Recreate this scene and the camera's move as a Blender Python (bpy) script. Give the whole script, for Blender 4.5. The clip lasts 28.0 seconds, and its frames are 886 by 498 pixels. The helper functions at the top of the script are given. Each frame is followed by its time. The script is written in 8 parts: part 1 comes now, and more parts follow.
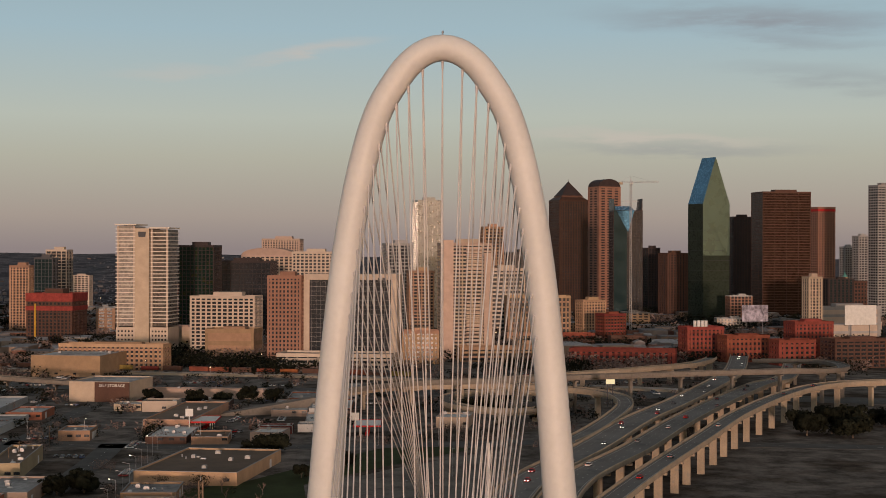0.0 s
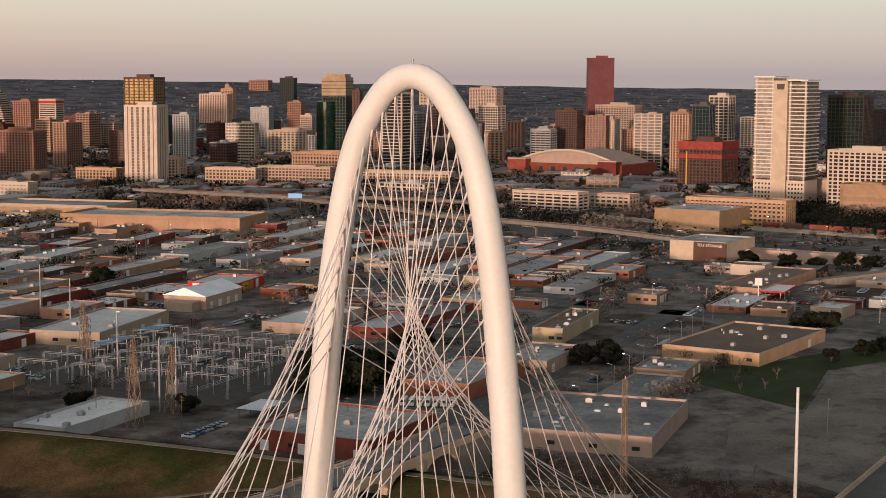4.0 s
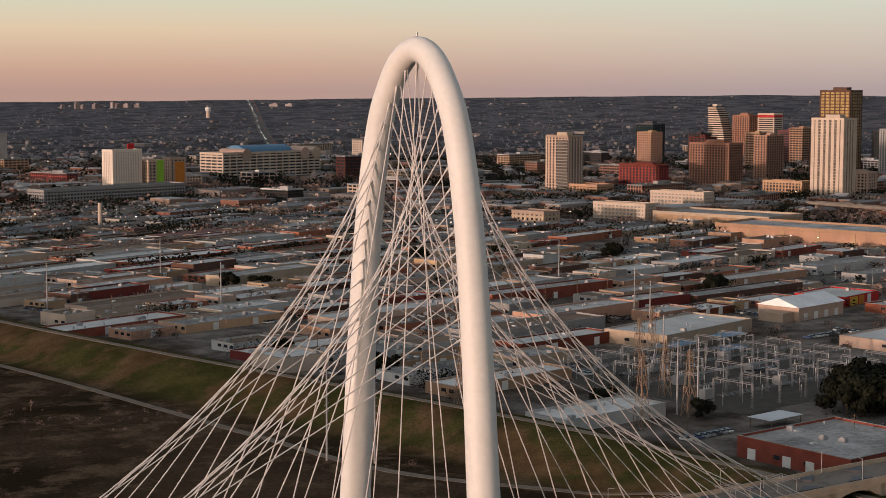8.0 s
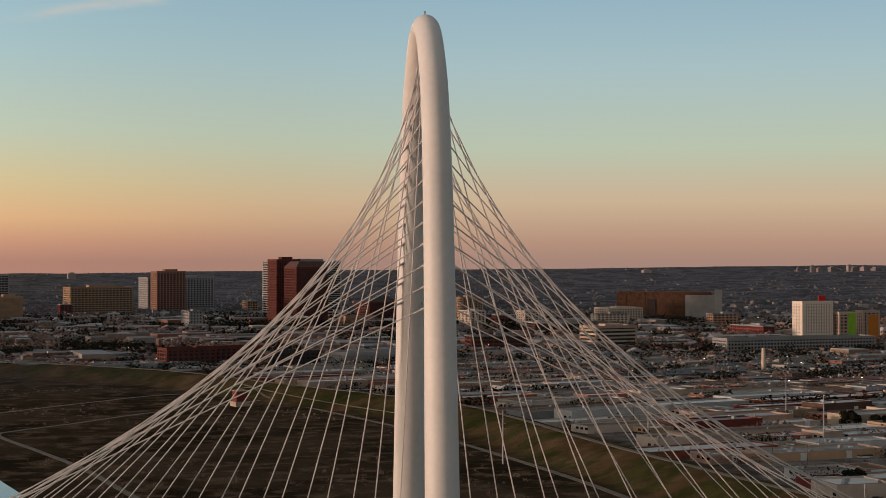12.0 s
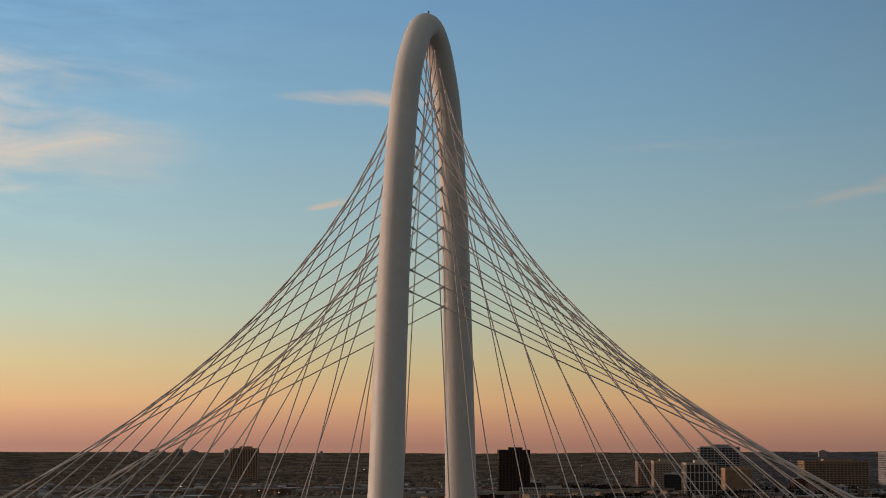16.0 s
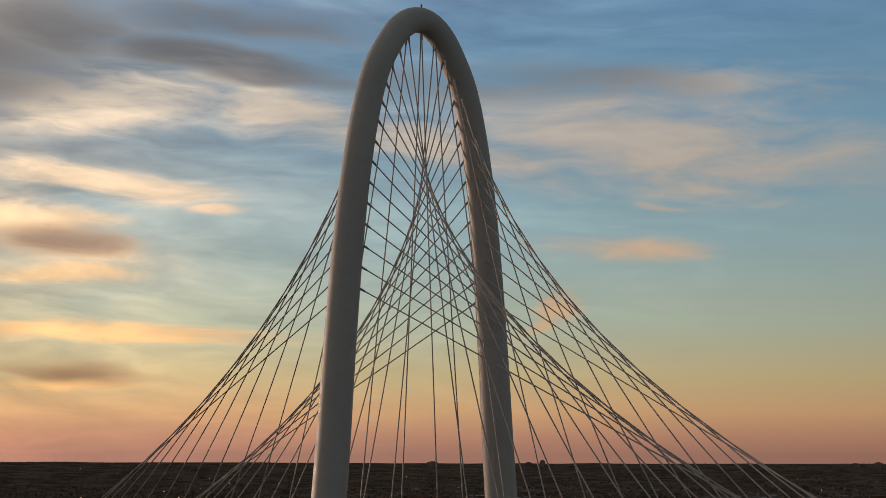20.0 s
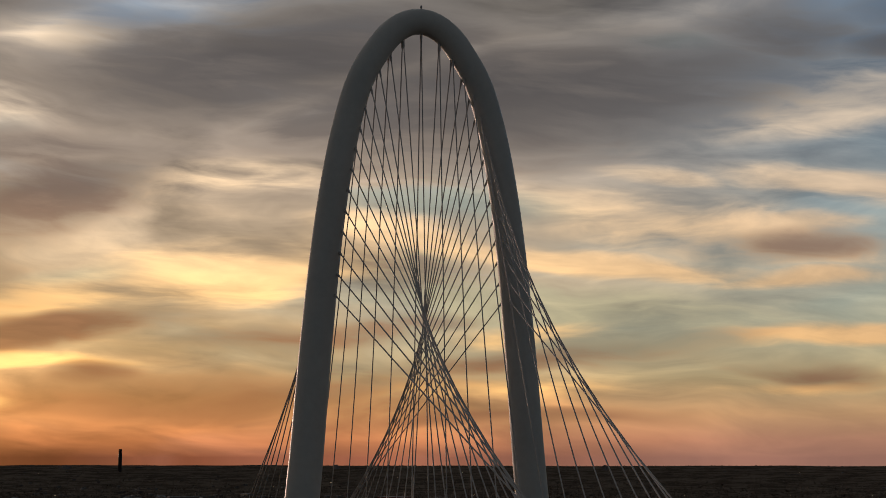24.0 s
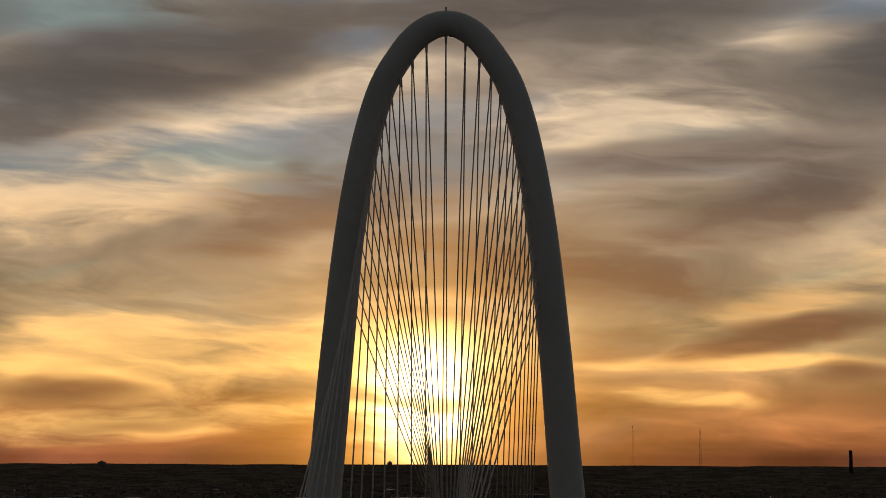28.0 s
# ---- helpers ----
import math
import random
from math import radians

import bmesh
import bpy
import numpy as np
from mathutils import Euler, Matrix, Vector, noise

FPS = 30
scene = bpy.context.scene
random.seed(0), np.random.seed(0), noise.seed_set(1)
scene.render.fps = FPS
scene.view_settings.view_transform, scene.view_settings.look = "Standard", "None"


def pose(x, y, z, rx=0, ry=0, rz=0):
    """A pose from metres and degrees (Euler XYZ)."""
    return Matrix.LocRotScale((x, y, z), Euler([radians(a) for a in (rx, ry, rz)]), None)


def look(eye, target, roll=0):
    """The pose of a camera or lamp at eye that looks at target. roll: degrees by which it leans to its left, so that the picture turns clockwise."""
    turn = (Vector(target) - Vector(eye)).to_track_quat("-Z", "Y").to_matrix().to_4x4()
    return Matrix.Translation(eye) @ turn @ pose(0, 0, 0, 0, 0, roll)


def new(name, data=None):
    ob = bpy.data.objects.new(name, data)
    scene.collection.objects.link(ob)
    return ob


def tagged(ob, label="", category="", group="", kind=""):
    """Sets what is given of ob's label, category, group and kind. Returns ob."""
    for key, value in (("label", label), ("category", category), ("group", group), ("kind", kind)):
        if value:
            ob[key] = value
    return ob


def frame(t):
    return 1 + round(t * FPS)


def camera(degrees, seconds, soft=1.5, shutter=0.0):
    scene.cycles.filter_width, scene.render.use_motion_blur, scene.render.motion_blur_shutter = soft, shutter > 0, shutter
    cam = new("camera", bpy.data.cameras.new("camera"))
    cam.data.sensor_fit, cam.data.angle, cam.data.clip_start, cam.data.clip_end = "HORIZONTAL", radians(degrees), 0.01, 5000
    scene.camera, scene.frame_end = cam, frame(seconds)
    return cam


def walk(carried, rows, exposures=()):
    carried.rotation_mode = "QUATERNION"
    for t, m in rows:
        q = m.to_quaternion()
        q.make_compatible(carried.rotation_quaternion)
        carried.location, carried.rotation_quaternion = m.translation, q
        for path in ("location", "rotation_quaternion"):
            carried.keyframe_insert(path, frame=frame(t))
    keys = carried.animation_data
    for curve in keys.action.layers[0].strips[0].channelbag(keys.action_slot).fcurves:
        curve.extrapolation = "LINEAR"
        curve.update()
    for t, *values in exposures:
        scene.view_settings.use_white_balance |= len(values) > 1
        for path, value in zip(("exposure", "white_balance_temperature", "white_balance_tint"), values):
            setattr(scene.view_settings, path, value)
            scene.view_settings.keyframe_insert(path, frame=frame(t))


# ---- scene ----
# The bridge runs along x (east), its arch stands across it in the plane x = 0; y is north, z = 0 the flood plain.
cam = camera(30.23, 28.0, 0.85)


def aim(x, y, z, yaw, pitch, roll):
    """A camera pose from its place and its heading, pitch and roll in degrees."""
    a, b = radians(yaw), radians(pitch)
    return look((x, y, z), (x + math.cos(a) * math.cos(b), y + math.sin(a) * math.cos(b), z + math.sin(b)), roll)


walk(cam, [
    (0, aim(-175.5, -10.8, 97.6, 363.49, 0.03, 0.14)),
    (0.5, aim(-175.5, -20.8, 99.2, 366.57, -0.27, 0.12)),
    (1, aim(-175.0, -30.7, 101.0, 369.68, -0.93, 0.22)),
    (1.5, aim(-174.0, -40.7, 103.3, 372.74, -1.70, 0.31)),
    (2, aim(-172.4, -50.8, 106.2, 375.85, -2.48, 0.30)),
    (2.5, aim(-170.1, -60.9, 109.3, 378.99, -3.27, 0.30)),
    (3, aim(-167.0, -70.9, 112.4, 382.19, -4.08, 0.27)),
    (3.5, aim(-163.0, -80.6, 115.6, 385.34, -4.95, 0.25)),
    (5.5, aim(-139.3, -114.2, 126.7, 398.19, -8.58, 0.09)),
    (6, aim(-132.7, -121.9, 125.0, 401.50, -8.43, -0.01)),
    (6.5, aim(-125.8, -129.2, 122.6, 404.80, -7.74, 0.07)),
    (7, aim(-118.5, -136.3, 119.8, 408.03, -7.05, 0.09)),
    (7.5, aim(-110.8, -143.5, 117.2, 411.41, -6.29, 0.17)),
    (8, aim(-102.6, -150.2, 114.7, 414.75, -5.51, 0.10)),
    (8.5, aim(-94.0, -156.1, 112.1, 418.09, -4.66, 0.04)),
    (9, aim(-85.0, -161.3, 109.4, 421.32, -3.88, 0.03)),
    (9.5, aim(-75.8, -165.9, 106.6, 424.69, -3.10, 0.06)),
    (10, aim(-66.4, -170.0, 103.9, 427.82, -2.32, 0.06)),
    (10.5, aim(-56.8, -173.6, 101.2, 431.13, -1.58, 0.04)),
    (11, aim(-46.9, -176.6, 98.6, 434.40, -0.90, -0.06)),
    (11.5, aim(-36.7, -179.2, 95.9, 437.74, -0.23, -0.02)),
    (12, aim(-26.4, -181.3, 93.1, 441.07, 0.44, 0.03)),
    (12.5, aim(-16.0, -183.1, 90.1, 444.44, 1.23, 0.21)),
    (13, aim(-5.5, -184.4, 87.0, 447.75, 2.10, 0.46)),
    (15.5, aim(47.4, -175.8, 73.8, 464.76, 6.27, 0.30)),
    (16.5, aim(67.3, -168.5, 70.9, 471.07, 7.25, 0.31)),
    (17, aim(76.5, -163.8, 70.4, 474.44, 7.28, 0.41)),
    (17.5, aim(85.1, -158.5, 70.5, 477.76, 7.24, 0.45)),
    (18, aim(93.5, -152.6, 70.8, 481.08, 7.20, 0.46)),
    (18.5, aim(101.8, -146.4, 71.1, 484.10, 7.22, 0.38)),
    (19, aim(110.3, -140.0, 71.2, 487.54, 7.19, 0.25)),
    (19.5, aim(118.6, -133.3, 71.2, 490.87, 7.17, 0.13)),
    (20, aim(126.4, -126.2, 71.1, 494.25, 7.16, 0.13)),
    (20.5, aim(133.6, -118.8, 71.1, 497.66, 7.13, 0.14)),
    (21.5, aim(145.7, -102.9, 71.0, 504.16, 7.21, 0.26)),
    (23.5, aim(164.8, -68.0, 70.9, 517.17, 7.27, 0.07)),
    (24, aim(167.7, -58.7, 71.2, 519.92, 7.25, 0.05)),
    (24.5, aim(170.0, -49.2, 71.5, 523.44, 7.32, 0.14)),
    (25, aim(171.9, -39.7, 71.7, 526.76, 7.30, 0.21)),
    (25.5, aim(173.7, -30.1, 71.8, 530.00, 7.29, 0.29)),
    (26.5, aim(176.5, -11.0, 71.8, 536.36, 7.25, 0.20)),
    (28, aim(173.3, 17.6, 72.4, 545.88, 7.23, 0.18)),
], [(0.0, -0.2, 6500, 10), (3.0, 0.1, 6500, 10), (5.5, 1.02, 6150, 10), (6.0, 0.98, 6150, 10), (7.0, 0.70, 6150, 10), (8.0, 0.42, 6200, 10), (9.0, 0.28, 6300, 10), (10.0, 0.22, 6400, 10), (11.0, 0.12, 6500, 10), (13.0, -0.03, 6500, 10), (15.5, -0.36, 6500, 10), (17.0, -0.64, 6500, 10), (20.0, -1.08, 6500, 10), (23.5, -1.56, 6250, 10), (25.0, -1.72, 6350, 10), (28.0, -2.12, 6650, 10)])

# ---- sky and sun: a low winter sun in the west behind broken cloud ----
SUN_AZ, SUN_EL = -173.4, 2.0
SUN_DIR = Vector((math.cos(radians(SUN_AZ)) * math.cos(radians(SUN_EL)), math.sin(radians(SUN_AZ)) * math.cos(radians(SUN_EL)), math.sin(radians(SUN_EL))))


class Nodes:
    """Short hand for a node tree."""

    def __init__(self, tree):
        self.tree = tree
        tree.nodes.clear()

    def add(self, kind):
        return self.tree.nodes.new(kind)

    def put(self, socket, value):
        if isinstance(value, bpy.types.NodeSocket):
            self.tree.links.new(value, socket)
        elif value is not None:
            if isinstance(value, tuple) and len(value) == 3 and len(socket.default_value) == 4:
                value = (*value, 1)
            socket.default_value = value

    def math(self, op, a, b=None, c=None, clamp=False):
        node = self.add("ShaderNodeMath")
        node.operation, node.use_clamp = op, clamp
        for socket, value in zip(node.inputs, (a, b, c)):
            self.put(socket, value)
        return node.outputs[0]

    def mix(self, factor, a, b, blend="MIX"):
        node = self.add("ShaderNodeMix")
        node.data_type, node.blend_type = "RGBA", blend
        self.put(node.inputs["Factor"], factor)
        self.put(node.inputs[6], a)
        self.put(node.inputs[7], b)
        return node.outputs[2]

    def noise(self, vector, scale, detail=4.0, rough=0.55, distortion=0.0, colour=False):
        node = self.add("ShaderNodeTexNoise")
        self.put(node.inputs["Vector"], vector)
        for key, value in (("Scale", scale), ("Detail", detail), ("Roughness", rough), ("Distortion", distortion)):
            node.inputs[key].default_value = value
        return node.outputs[1 if colour else 0]

    def ramp(self, factor, stops, ease="LINEAR"):
        node = self.add("ShaderNodeValToRGB")
        node.color_ramp.interpolation = ease
        while len(node.color_ramp.elements) < len(stops):
            node.color_ramp.elements.new(0.5)
        for element, (at, colour) in zip(node.color_ramp.elements, stops):
            element.position = at
            element.color = (*colour, 1) if isinstance(colour, tuple) else (colour, colour, colour, 1)
        self.put(node.inputs[0], factor)
        return node.outputs[0]

    def span(self, value, a, b, c=0.0, d=1.0, smooth=True):
        node = self.add("ShaderNodeMapRange")
        node.interpolation_type = "SMOOTHSTEP" if smooth else "LINEAR"
        for socket, v in zip(node.inputs, (value, a, b, c, d)):
            self.put(socket, v)
        return node.outputs[0]

    def xyz(self, x, y, z):
        node = self.add("ShaderNodeCombineXYZ")
        for socket, v in zip(node.inputs, (x, y, z)):
            self.put(socket, v)
        return node.outputs[0]

    def split(self, vector):
        node = self.add("ShaderNodeSeparateXYZ")
        self.put(node.inputs[0], vector)
        return node.outputs

    def dot(self, a, b):
        node = self.add("ShaderNodeVectorMath")
        node.operation = "DOT_PRODUCT"
        self.put(node.inputs[0], a)
        self.put(node.inputs[1], b)
        return node.outputs["Value"]


# soft cloud streaks: bearing from west, elevation, half length, half width, tilt in degrees, strength
DARK_SUNWARD = [
    (-15.9, 13.4, 5.7, 1.35, 17, 1), (-3.0, 15.2, 7.4, 0.87, 1, 0.9), (5.4, 8.7, 4.2, 1.16, 15, 0.8), (3.7, 10.2, 5.7, 0.77, 4, 0.6),
    (5.8, 4.3, 3.5, 0.54, 7, 1), (-19.2, 2.2, 1.8, 0.31, 1, 0.8), (-11.7, 7.6, 2.2, 0.87, 11, 0.7), (-10.2, 10.1, 1.1, 0.87, 27, 0.5),
    (-1.5, 6.6, 5.7, 1.06, -6, 0.95), (0.1, 4.2, 1.8, 0.58, 3, 0.6), (8.0, 2.6, 1.2, 0.39, 4, 0.7), (-16.2, 1.2, 1.9, 0.19, 2, 0.6),
    (-24.1, 13.6, 2.8, 1.16, 12, 0.7), (-17.0, 6.7, 2.2, 0.27, 7, 0.5), (14.5, 13.8, 6.0, 1.4, 9, 1), (-8.5, 9.0, 4.6, 1.2, 9, 0.8),
    (14.0, 2.2, 6.5, 0.6, 3, 0.6), (14.5, 4.3, 4.5, 0.4, 6, 0.55),
]
DARK_NORTHWEST = [
    (42.9, 13.2, 8.4, 0.77, -5, 0.45), (-6.6, 9.3, 3.0, 0.58, 2, 0.7), (23.1, 12.6, 7.1, 1.45, 4, 1), (23.5, 3.6, 4.9, 0.42, 5, 0.8),
    (18.6, 4.8, 1.9, 0.27, 3, 0.7), (23.0, 1.2, 3.5, 0.25, 2, 0.7), (12.6, 2.3, 3.0, 0.39, 2, 0.4), (12.1, 14.5, 3.4, 0.77, -4, 0.6),
]
DARK_NORTHWEST_LOW = [
    (22.4, 10.4, 4.9, 0.48, 2, 0.4), (32.0, 14.5, 2.9, 0.87, -2, 0.7), (37.7, 13.7, 3.2, 0.58, -8, 1), (39.5, 13.2, 3.4, 0.31, -5, 0.7),
    (50.6, 12.9, 3.9, 0.87, -6, 0.5), (32.6, 7.2, 2.8, 0.39, -1, 0.6), (33.0, 2.8, 2.1, 0.31, -3, 0.9), (38.6, 14.9, 3.4, 0.48, -1, 0.7),
]
BRIGHT_SUNWARD = [
    (-15.6, 3.4, 6.1, 1.16, 3, 0.9), (-15.9, 1.4, 5.7, 0.50, 3, 0.8), (-17.4, 8.6, 4.7, 0.97, 4, 0.8), (-12.7, 12.3, 4.1, 0.81, 14, 0.8),
    (1.5, 11.7, 3.5, 0.54, 1, 0.8), (-12.5, 4.1, 2.2, 0.77, 3, 0.9), (-17.7, 4.3, 2.7, 0.69, 3, 0.9), (4.2, 3.2, 3.8, 0.27, -2, 0.8),
    (2.1, 1.9, 2.1, 0.23, -5, 0.8), (7.3, 5.7, 2.1, 0.23, 3, 0.8), (-6.0, 9.4, 2.4, 0.77, 0, 0.5), (-17.8, 2.9, 2.5, 0.27, 3, 0.7),
    (-17.3, 10.2, 1.2, 0.58, 31, 0.6), (8.0, 14.4, 1.6, 0.58, 0, 0.5),
]
BRIGHT_NORTHWEST = [
    (12.9, 6.5, 3.5, 0.81, 4, 1), (0.3, 11.7, 2.9, 0.73, 5, 1), (5.8, 5.5, 3.1, 0.58, 12, 0.8), (19.0, 7.8, 2.3, 0.42, -7, 1),
    (25.1, 7.0, 4.0, 0.31, -7, 1), (27.0, 9.6, 1.6, 0.27, -9, 0.8), (22.9, 4.5, 2.4, 0.31, 3, 0.7), (12.2, 9.7, 3.4, 0.58, 4, 0.6),
    (26.3, 8.3, 2.8, 0.27, -4, 0.6),
]
BRIGHT_NORTHWEST_LOW = [
    (22.5, 2.3, 4.2, 0.42, 1, 0.5), (40.3, 11.9, 2.6, 0.54, -9, 1), (34.0, 12.1, 3.7, 0.89, 5, 0.75), (33.6, 9.1, 3.2, 0.50, -6, 0.9),
    (32.6, 7.8, 2.1, 0.23, -1, 0.8), (32.5, 6.2, 2.5, 0.25, -0, 0.9), (34.5, 4.1, 3.9, 0.35, -1, 0.8), (32.9, 2.4, 2.2, 0.21, 2, 0.9),
]
BRIGHT_NORTH = [
    (48.7, 5.0, 0.8, 0.42, 24, 1), (48.0, 4.4, 0.5, 0.25, 45, 0.8),
    (45.9, 10.7, 6.0, 0.69, -9, 0.9), (29.3, 7.8, 5.4, 0.66, -9, 0.7), (53.0, 10.6, 5.9, 1.16, -6, 0.9), (55.0, 12.4, 4.9, 0.62, -2, 0.55),
    (52.2, 7.0, 2.9, 0.39, -4, 0.65), (54.2, 8.8, 0.9, 0.17, -13, 0.8), (38.4, 8.1, 0.8, 0.14, -1, 0.7), (69.1, 11.8, 2.0, 0.23, 2, 0.6),
    (69.0, 8.4, 0.6, 0.10, 5, 0.6), (79.9, 10.5, 1.6, 0.25, 0, 0.6), (88.2, 9.0, 3.2, 0.17, 10, 0.65), (171.9, 6.9, 2.0, 0.17, 17, 0.35),
    (-172.1, 5.1, 4.3, 0.35, -4, 0.3), (58.7, 12.0, 0.9, 0.35, 9, 0.5),
]
CLEAR_GAPS = [
    (-13.2, 10.0, 3.1, 0.73, 4, 1), (-19.2, 15.0, 2.6, 0.58, 4, 0.9), (0.8, 11.2, 3.2, 0.39, 2, 0.7), (8.0, 6.5, 2.0, 0.25, 6, 0.8),
    (-18.8, 6.4, 2.3, 0.19, 7, 0.7), (20.3, 8.7, 3.1, 0.39, -3, 0.9), (22.8, 5.5, 5.5, 0.66, -4, 0.9), (27.7, 14.3, 1.6, 0.39, 0, 0.4),
]
EAST_GREY = [(-7.4, 7.9, 5.1, 0.31, 2, 0.75), (-4.8, 3.5, 4.1, 0.17, 1, 0.4), (-10.3, 5.8, 3.7, 0.27, 7, 0.4), (-8.1, 7.2, 3.5, 0.15, 4, 0.4)]
EAST_PALE = [(-3.4, 3.9, 4.0, 0.17, 2, 0.6), (8.1, 6.9, 2.2, 0.17, -10, 0.6), (12.8, 6.1, 2.1, 0.14, -4, 0.3), (92.7, 8.8, 3.9, 0.17, -9, 0.8), (98.7, 10.4, 2.5, 0.17, -1, 0.6)]
GAINS = (4.5, 3.95, 2.2, 1.65, 1.15)


def make_world():
    world = bpy.data.worlds.new("dusk_sky")
    world.use_nodes = True
    scene.world = world
    n = Nodes(world.node_tree)
    way = n.add("ShaderNodeTexCoord").outputs["Generated"]
    x, y, z = n.split(way)
    sky = n.add("ShaderNodeTexSky")
    sky.sky_type, sky.sun_disc = "NISHITA", False
    sky.sun_elevation, sky.sun_rotation = radians(SUN_EL), radians(90 - SUN_AZ)
    sky.air_density, sky.dust_density, sky.ozone_density = 1.0, 1.5, 1.5
    up = n.math("MAXIMUM", z, 0.0)
    toward = n.dot(way, tuple(SUN_DIR))
    # clear sky: the physical sky seen through the evening's haze, mauve opposite the sun and amber towards it
    height = n.span(up, 0.0, 0.4, smooth=False)
    amber = n.ramp(height, [
        (0.0, (0.40, 0.25, 0.20)), (0.03, (0.49, 0.30, 0.215)), (0.09, (0.62, 0.46, 0.31)), (0.17, (0.51, 0.57, 0.44)),
        (0.295, (0.40, 0.54, 0.57)), (0.42, (0.29, 0.45, 0.56)), (0.70, (0.17, 0.25, 0.34)), (1.0, (0.175, 0.185, 0.195))])
    mauve = n.ramp(height, [
        (0.0, (0.34, 0.28, 0.275)), (0.05, (0.46, 0.385, 0.335)), (0.14, (0.54, 0.53, 0.44)), (0.20, (0.57, 0.61, 0.54)),
        (0.33, (0.43, 0.58, 0.65)), (0.42, (0.39, 0.52, 0.58)), (0.70, (0.24, 0.28, 0.33)), (1.0, (0.175, 0.185, 0.195))])
    haze = n.mix(n.span(toward, -0.98, -0.50), mauve, amber)
    clear = n.mix(0.92, n.mix(1.0, sky.outputs[0], (0.10, 0.10, 0.10), "MULTIPLY"), haze)
    # thin wisps over the city and in the north
    facing = n.math("MULTIPLY", n.math("ARCTAN2", y, x), 57.2958)
    height_deg = n.math("MULTIPLY", n.math("ARCSINE", up), 57.2958)
    drift = n.noise(n.xyz(n.math("MULTIPLY", facing, 0.25), n.math("MULTIPLY", height_deg, 1.4), 7.0), 1.0, 5.0, 0.6)
    for rows, tint in ((EAST_GREY, (0.30, 0.31, 0.34)), (EAST_PALE, (0.66, 0.57, 0.50))):
        for a, e, long, half, tilt, much in rows:
            m = n.add("ShaderNodeMapping")
            m.vector_type = "TEXTURE"
            n.put(m.inputs["Vector"], n.xyz(facing, n.math("ADD", height_deg, n.span(drift, 0.3, 0.7, -0.25, 0.25, False)), 0.0))
            m.inputs["Location"].default_value = (a, e, 0)
            m.inputs["Rotation"].default_value = (0, 0, radians(tilt))
            m.inputs["Scale"].default_value = (long * 1.3, half * 1.9, 1)
            far = n.add("ShaderNodeVectorMath")
            far.operation = "LENGTH"
            n.put(far.inputs[0], m.outputs[0])
            w = n.math("MULTIPLY", n.span(far.outputs["Value"], 0.0, 1.2, much, 0.0), n.span(drift, 0.30, 0.56, 0.45, 1.0))
            clear = n.mix(w, clear, tint)
    # the western half: bearing from west (north is positive) and elevation, in degrees
    bearing = n.math("MULTIPLY", n.math("ARCTAN2", y, n.math("MULTIPLY", x, -1.0)), 57.2958)
    rise = n.math("MULTIPLY", n.math("ARCSINE", up), 57.2958)
    field = n.xyz(n.math("MULTIPLY", bearing, 0.10), n.math("MULTIPLY", rise, 0.34), 2.6)
    push = n.split(n.noise(field, 0.9, 3.0, 0.5, 0.0, True))
    warped = n.xyz(n.math("ADD", bearing, n.span(push[0], 0.25, 0.75, -1.8, 1.8, False)), n.math("ADD", rise, n.span(push[1], 0.25, 0.75, -0.55, 0.55, False)), 0.0)
    wx, wy, _ = n.split(warped)
    streaky = n.noise(n.xyz(n.math("MULTIPLY", wx, 0.12), n.math("ADD", n.math("MULTIPLY", wy, 0.44), n.math("MULTIPLY", wx, 0.02)), 5.1), 1.0, 6.0, 0.5, 0.45)
    threads = n.noise(n.xyz(n.math("MULTIPLY", wx, 0.26), n.math("ADD", n.math("MULTIPLY", wy, 1.35), n.math("MULTIPLY", wx, 0.06)), 3.3), 1.0, 8.0, 0.55, 0.3)
    broad = n.noise(n.xyz(n.math("MULTIPLY", wx, 0.06), n.math("MULTIPLY", wy, 0.26), 9.7), 1.0, 4.0, 0.5, 0.4)

    def streaks(*lists):
        total = None
        for rows in lists:
            for a, e, long, half, tilt, much in rows:
                m = n.add("ShaderNodeMapping")
                m.vector_type = "TEXTURE"
                # each streak waits for the one before it, so that the shader's memory is enough
                place = warped
                if total is not None:
                    step = n.add("ShaderNodeVectorMath")
                    step.operation = "MULTIPLY_ADD"
                    n.put(step.inputs[0], total)
                    step.inputs[1].default_value = (1e-6, 1e-6, 0)
                    n.put(step.inputs[2], warped)
                    place = step.outputs[0]
                n.put(m.inputs["Vector"], place)
                m.inputs["Location"].default_value = (a, e, 0)
                m.inputs["Rotation"].default_value = (0, 0, radians(tilt))
                m.inputs["Scale"].default_value = (long * 1.9, half * 1.8, 1)
                far = n.add("ShaderNodeVectorMath")
                far.operation = "LENGTH"
                n.put(far.inputs[0], m.outputs[0])
                w = n.span(far.outputs["Value"], 0.0, 1.25, much, 0.0)
                total = w if total is None else n.math("MAXIMUM", total, w)
        rough = n.math("ADD", n.math("MULTIPLY", n.math("SUBTRACT", streaky, 0.5), 1.3), n.math("MULTIPLY", n.math("SUBTRACT", threads, 0.5), 1.3))
        return n.math("MULTIPLY", n.span(n.math("ADD", total, n.math("MULTIPLY", rough, n.span(total, 0.0, 0.5, 0.2, 1.0))), 0.06, 0.92), n.span(total, 0.0, 0.25))

    lift = n.span(rise, 0.0, 25.0, smooth=False)
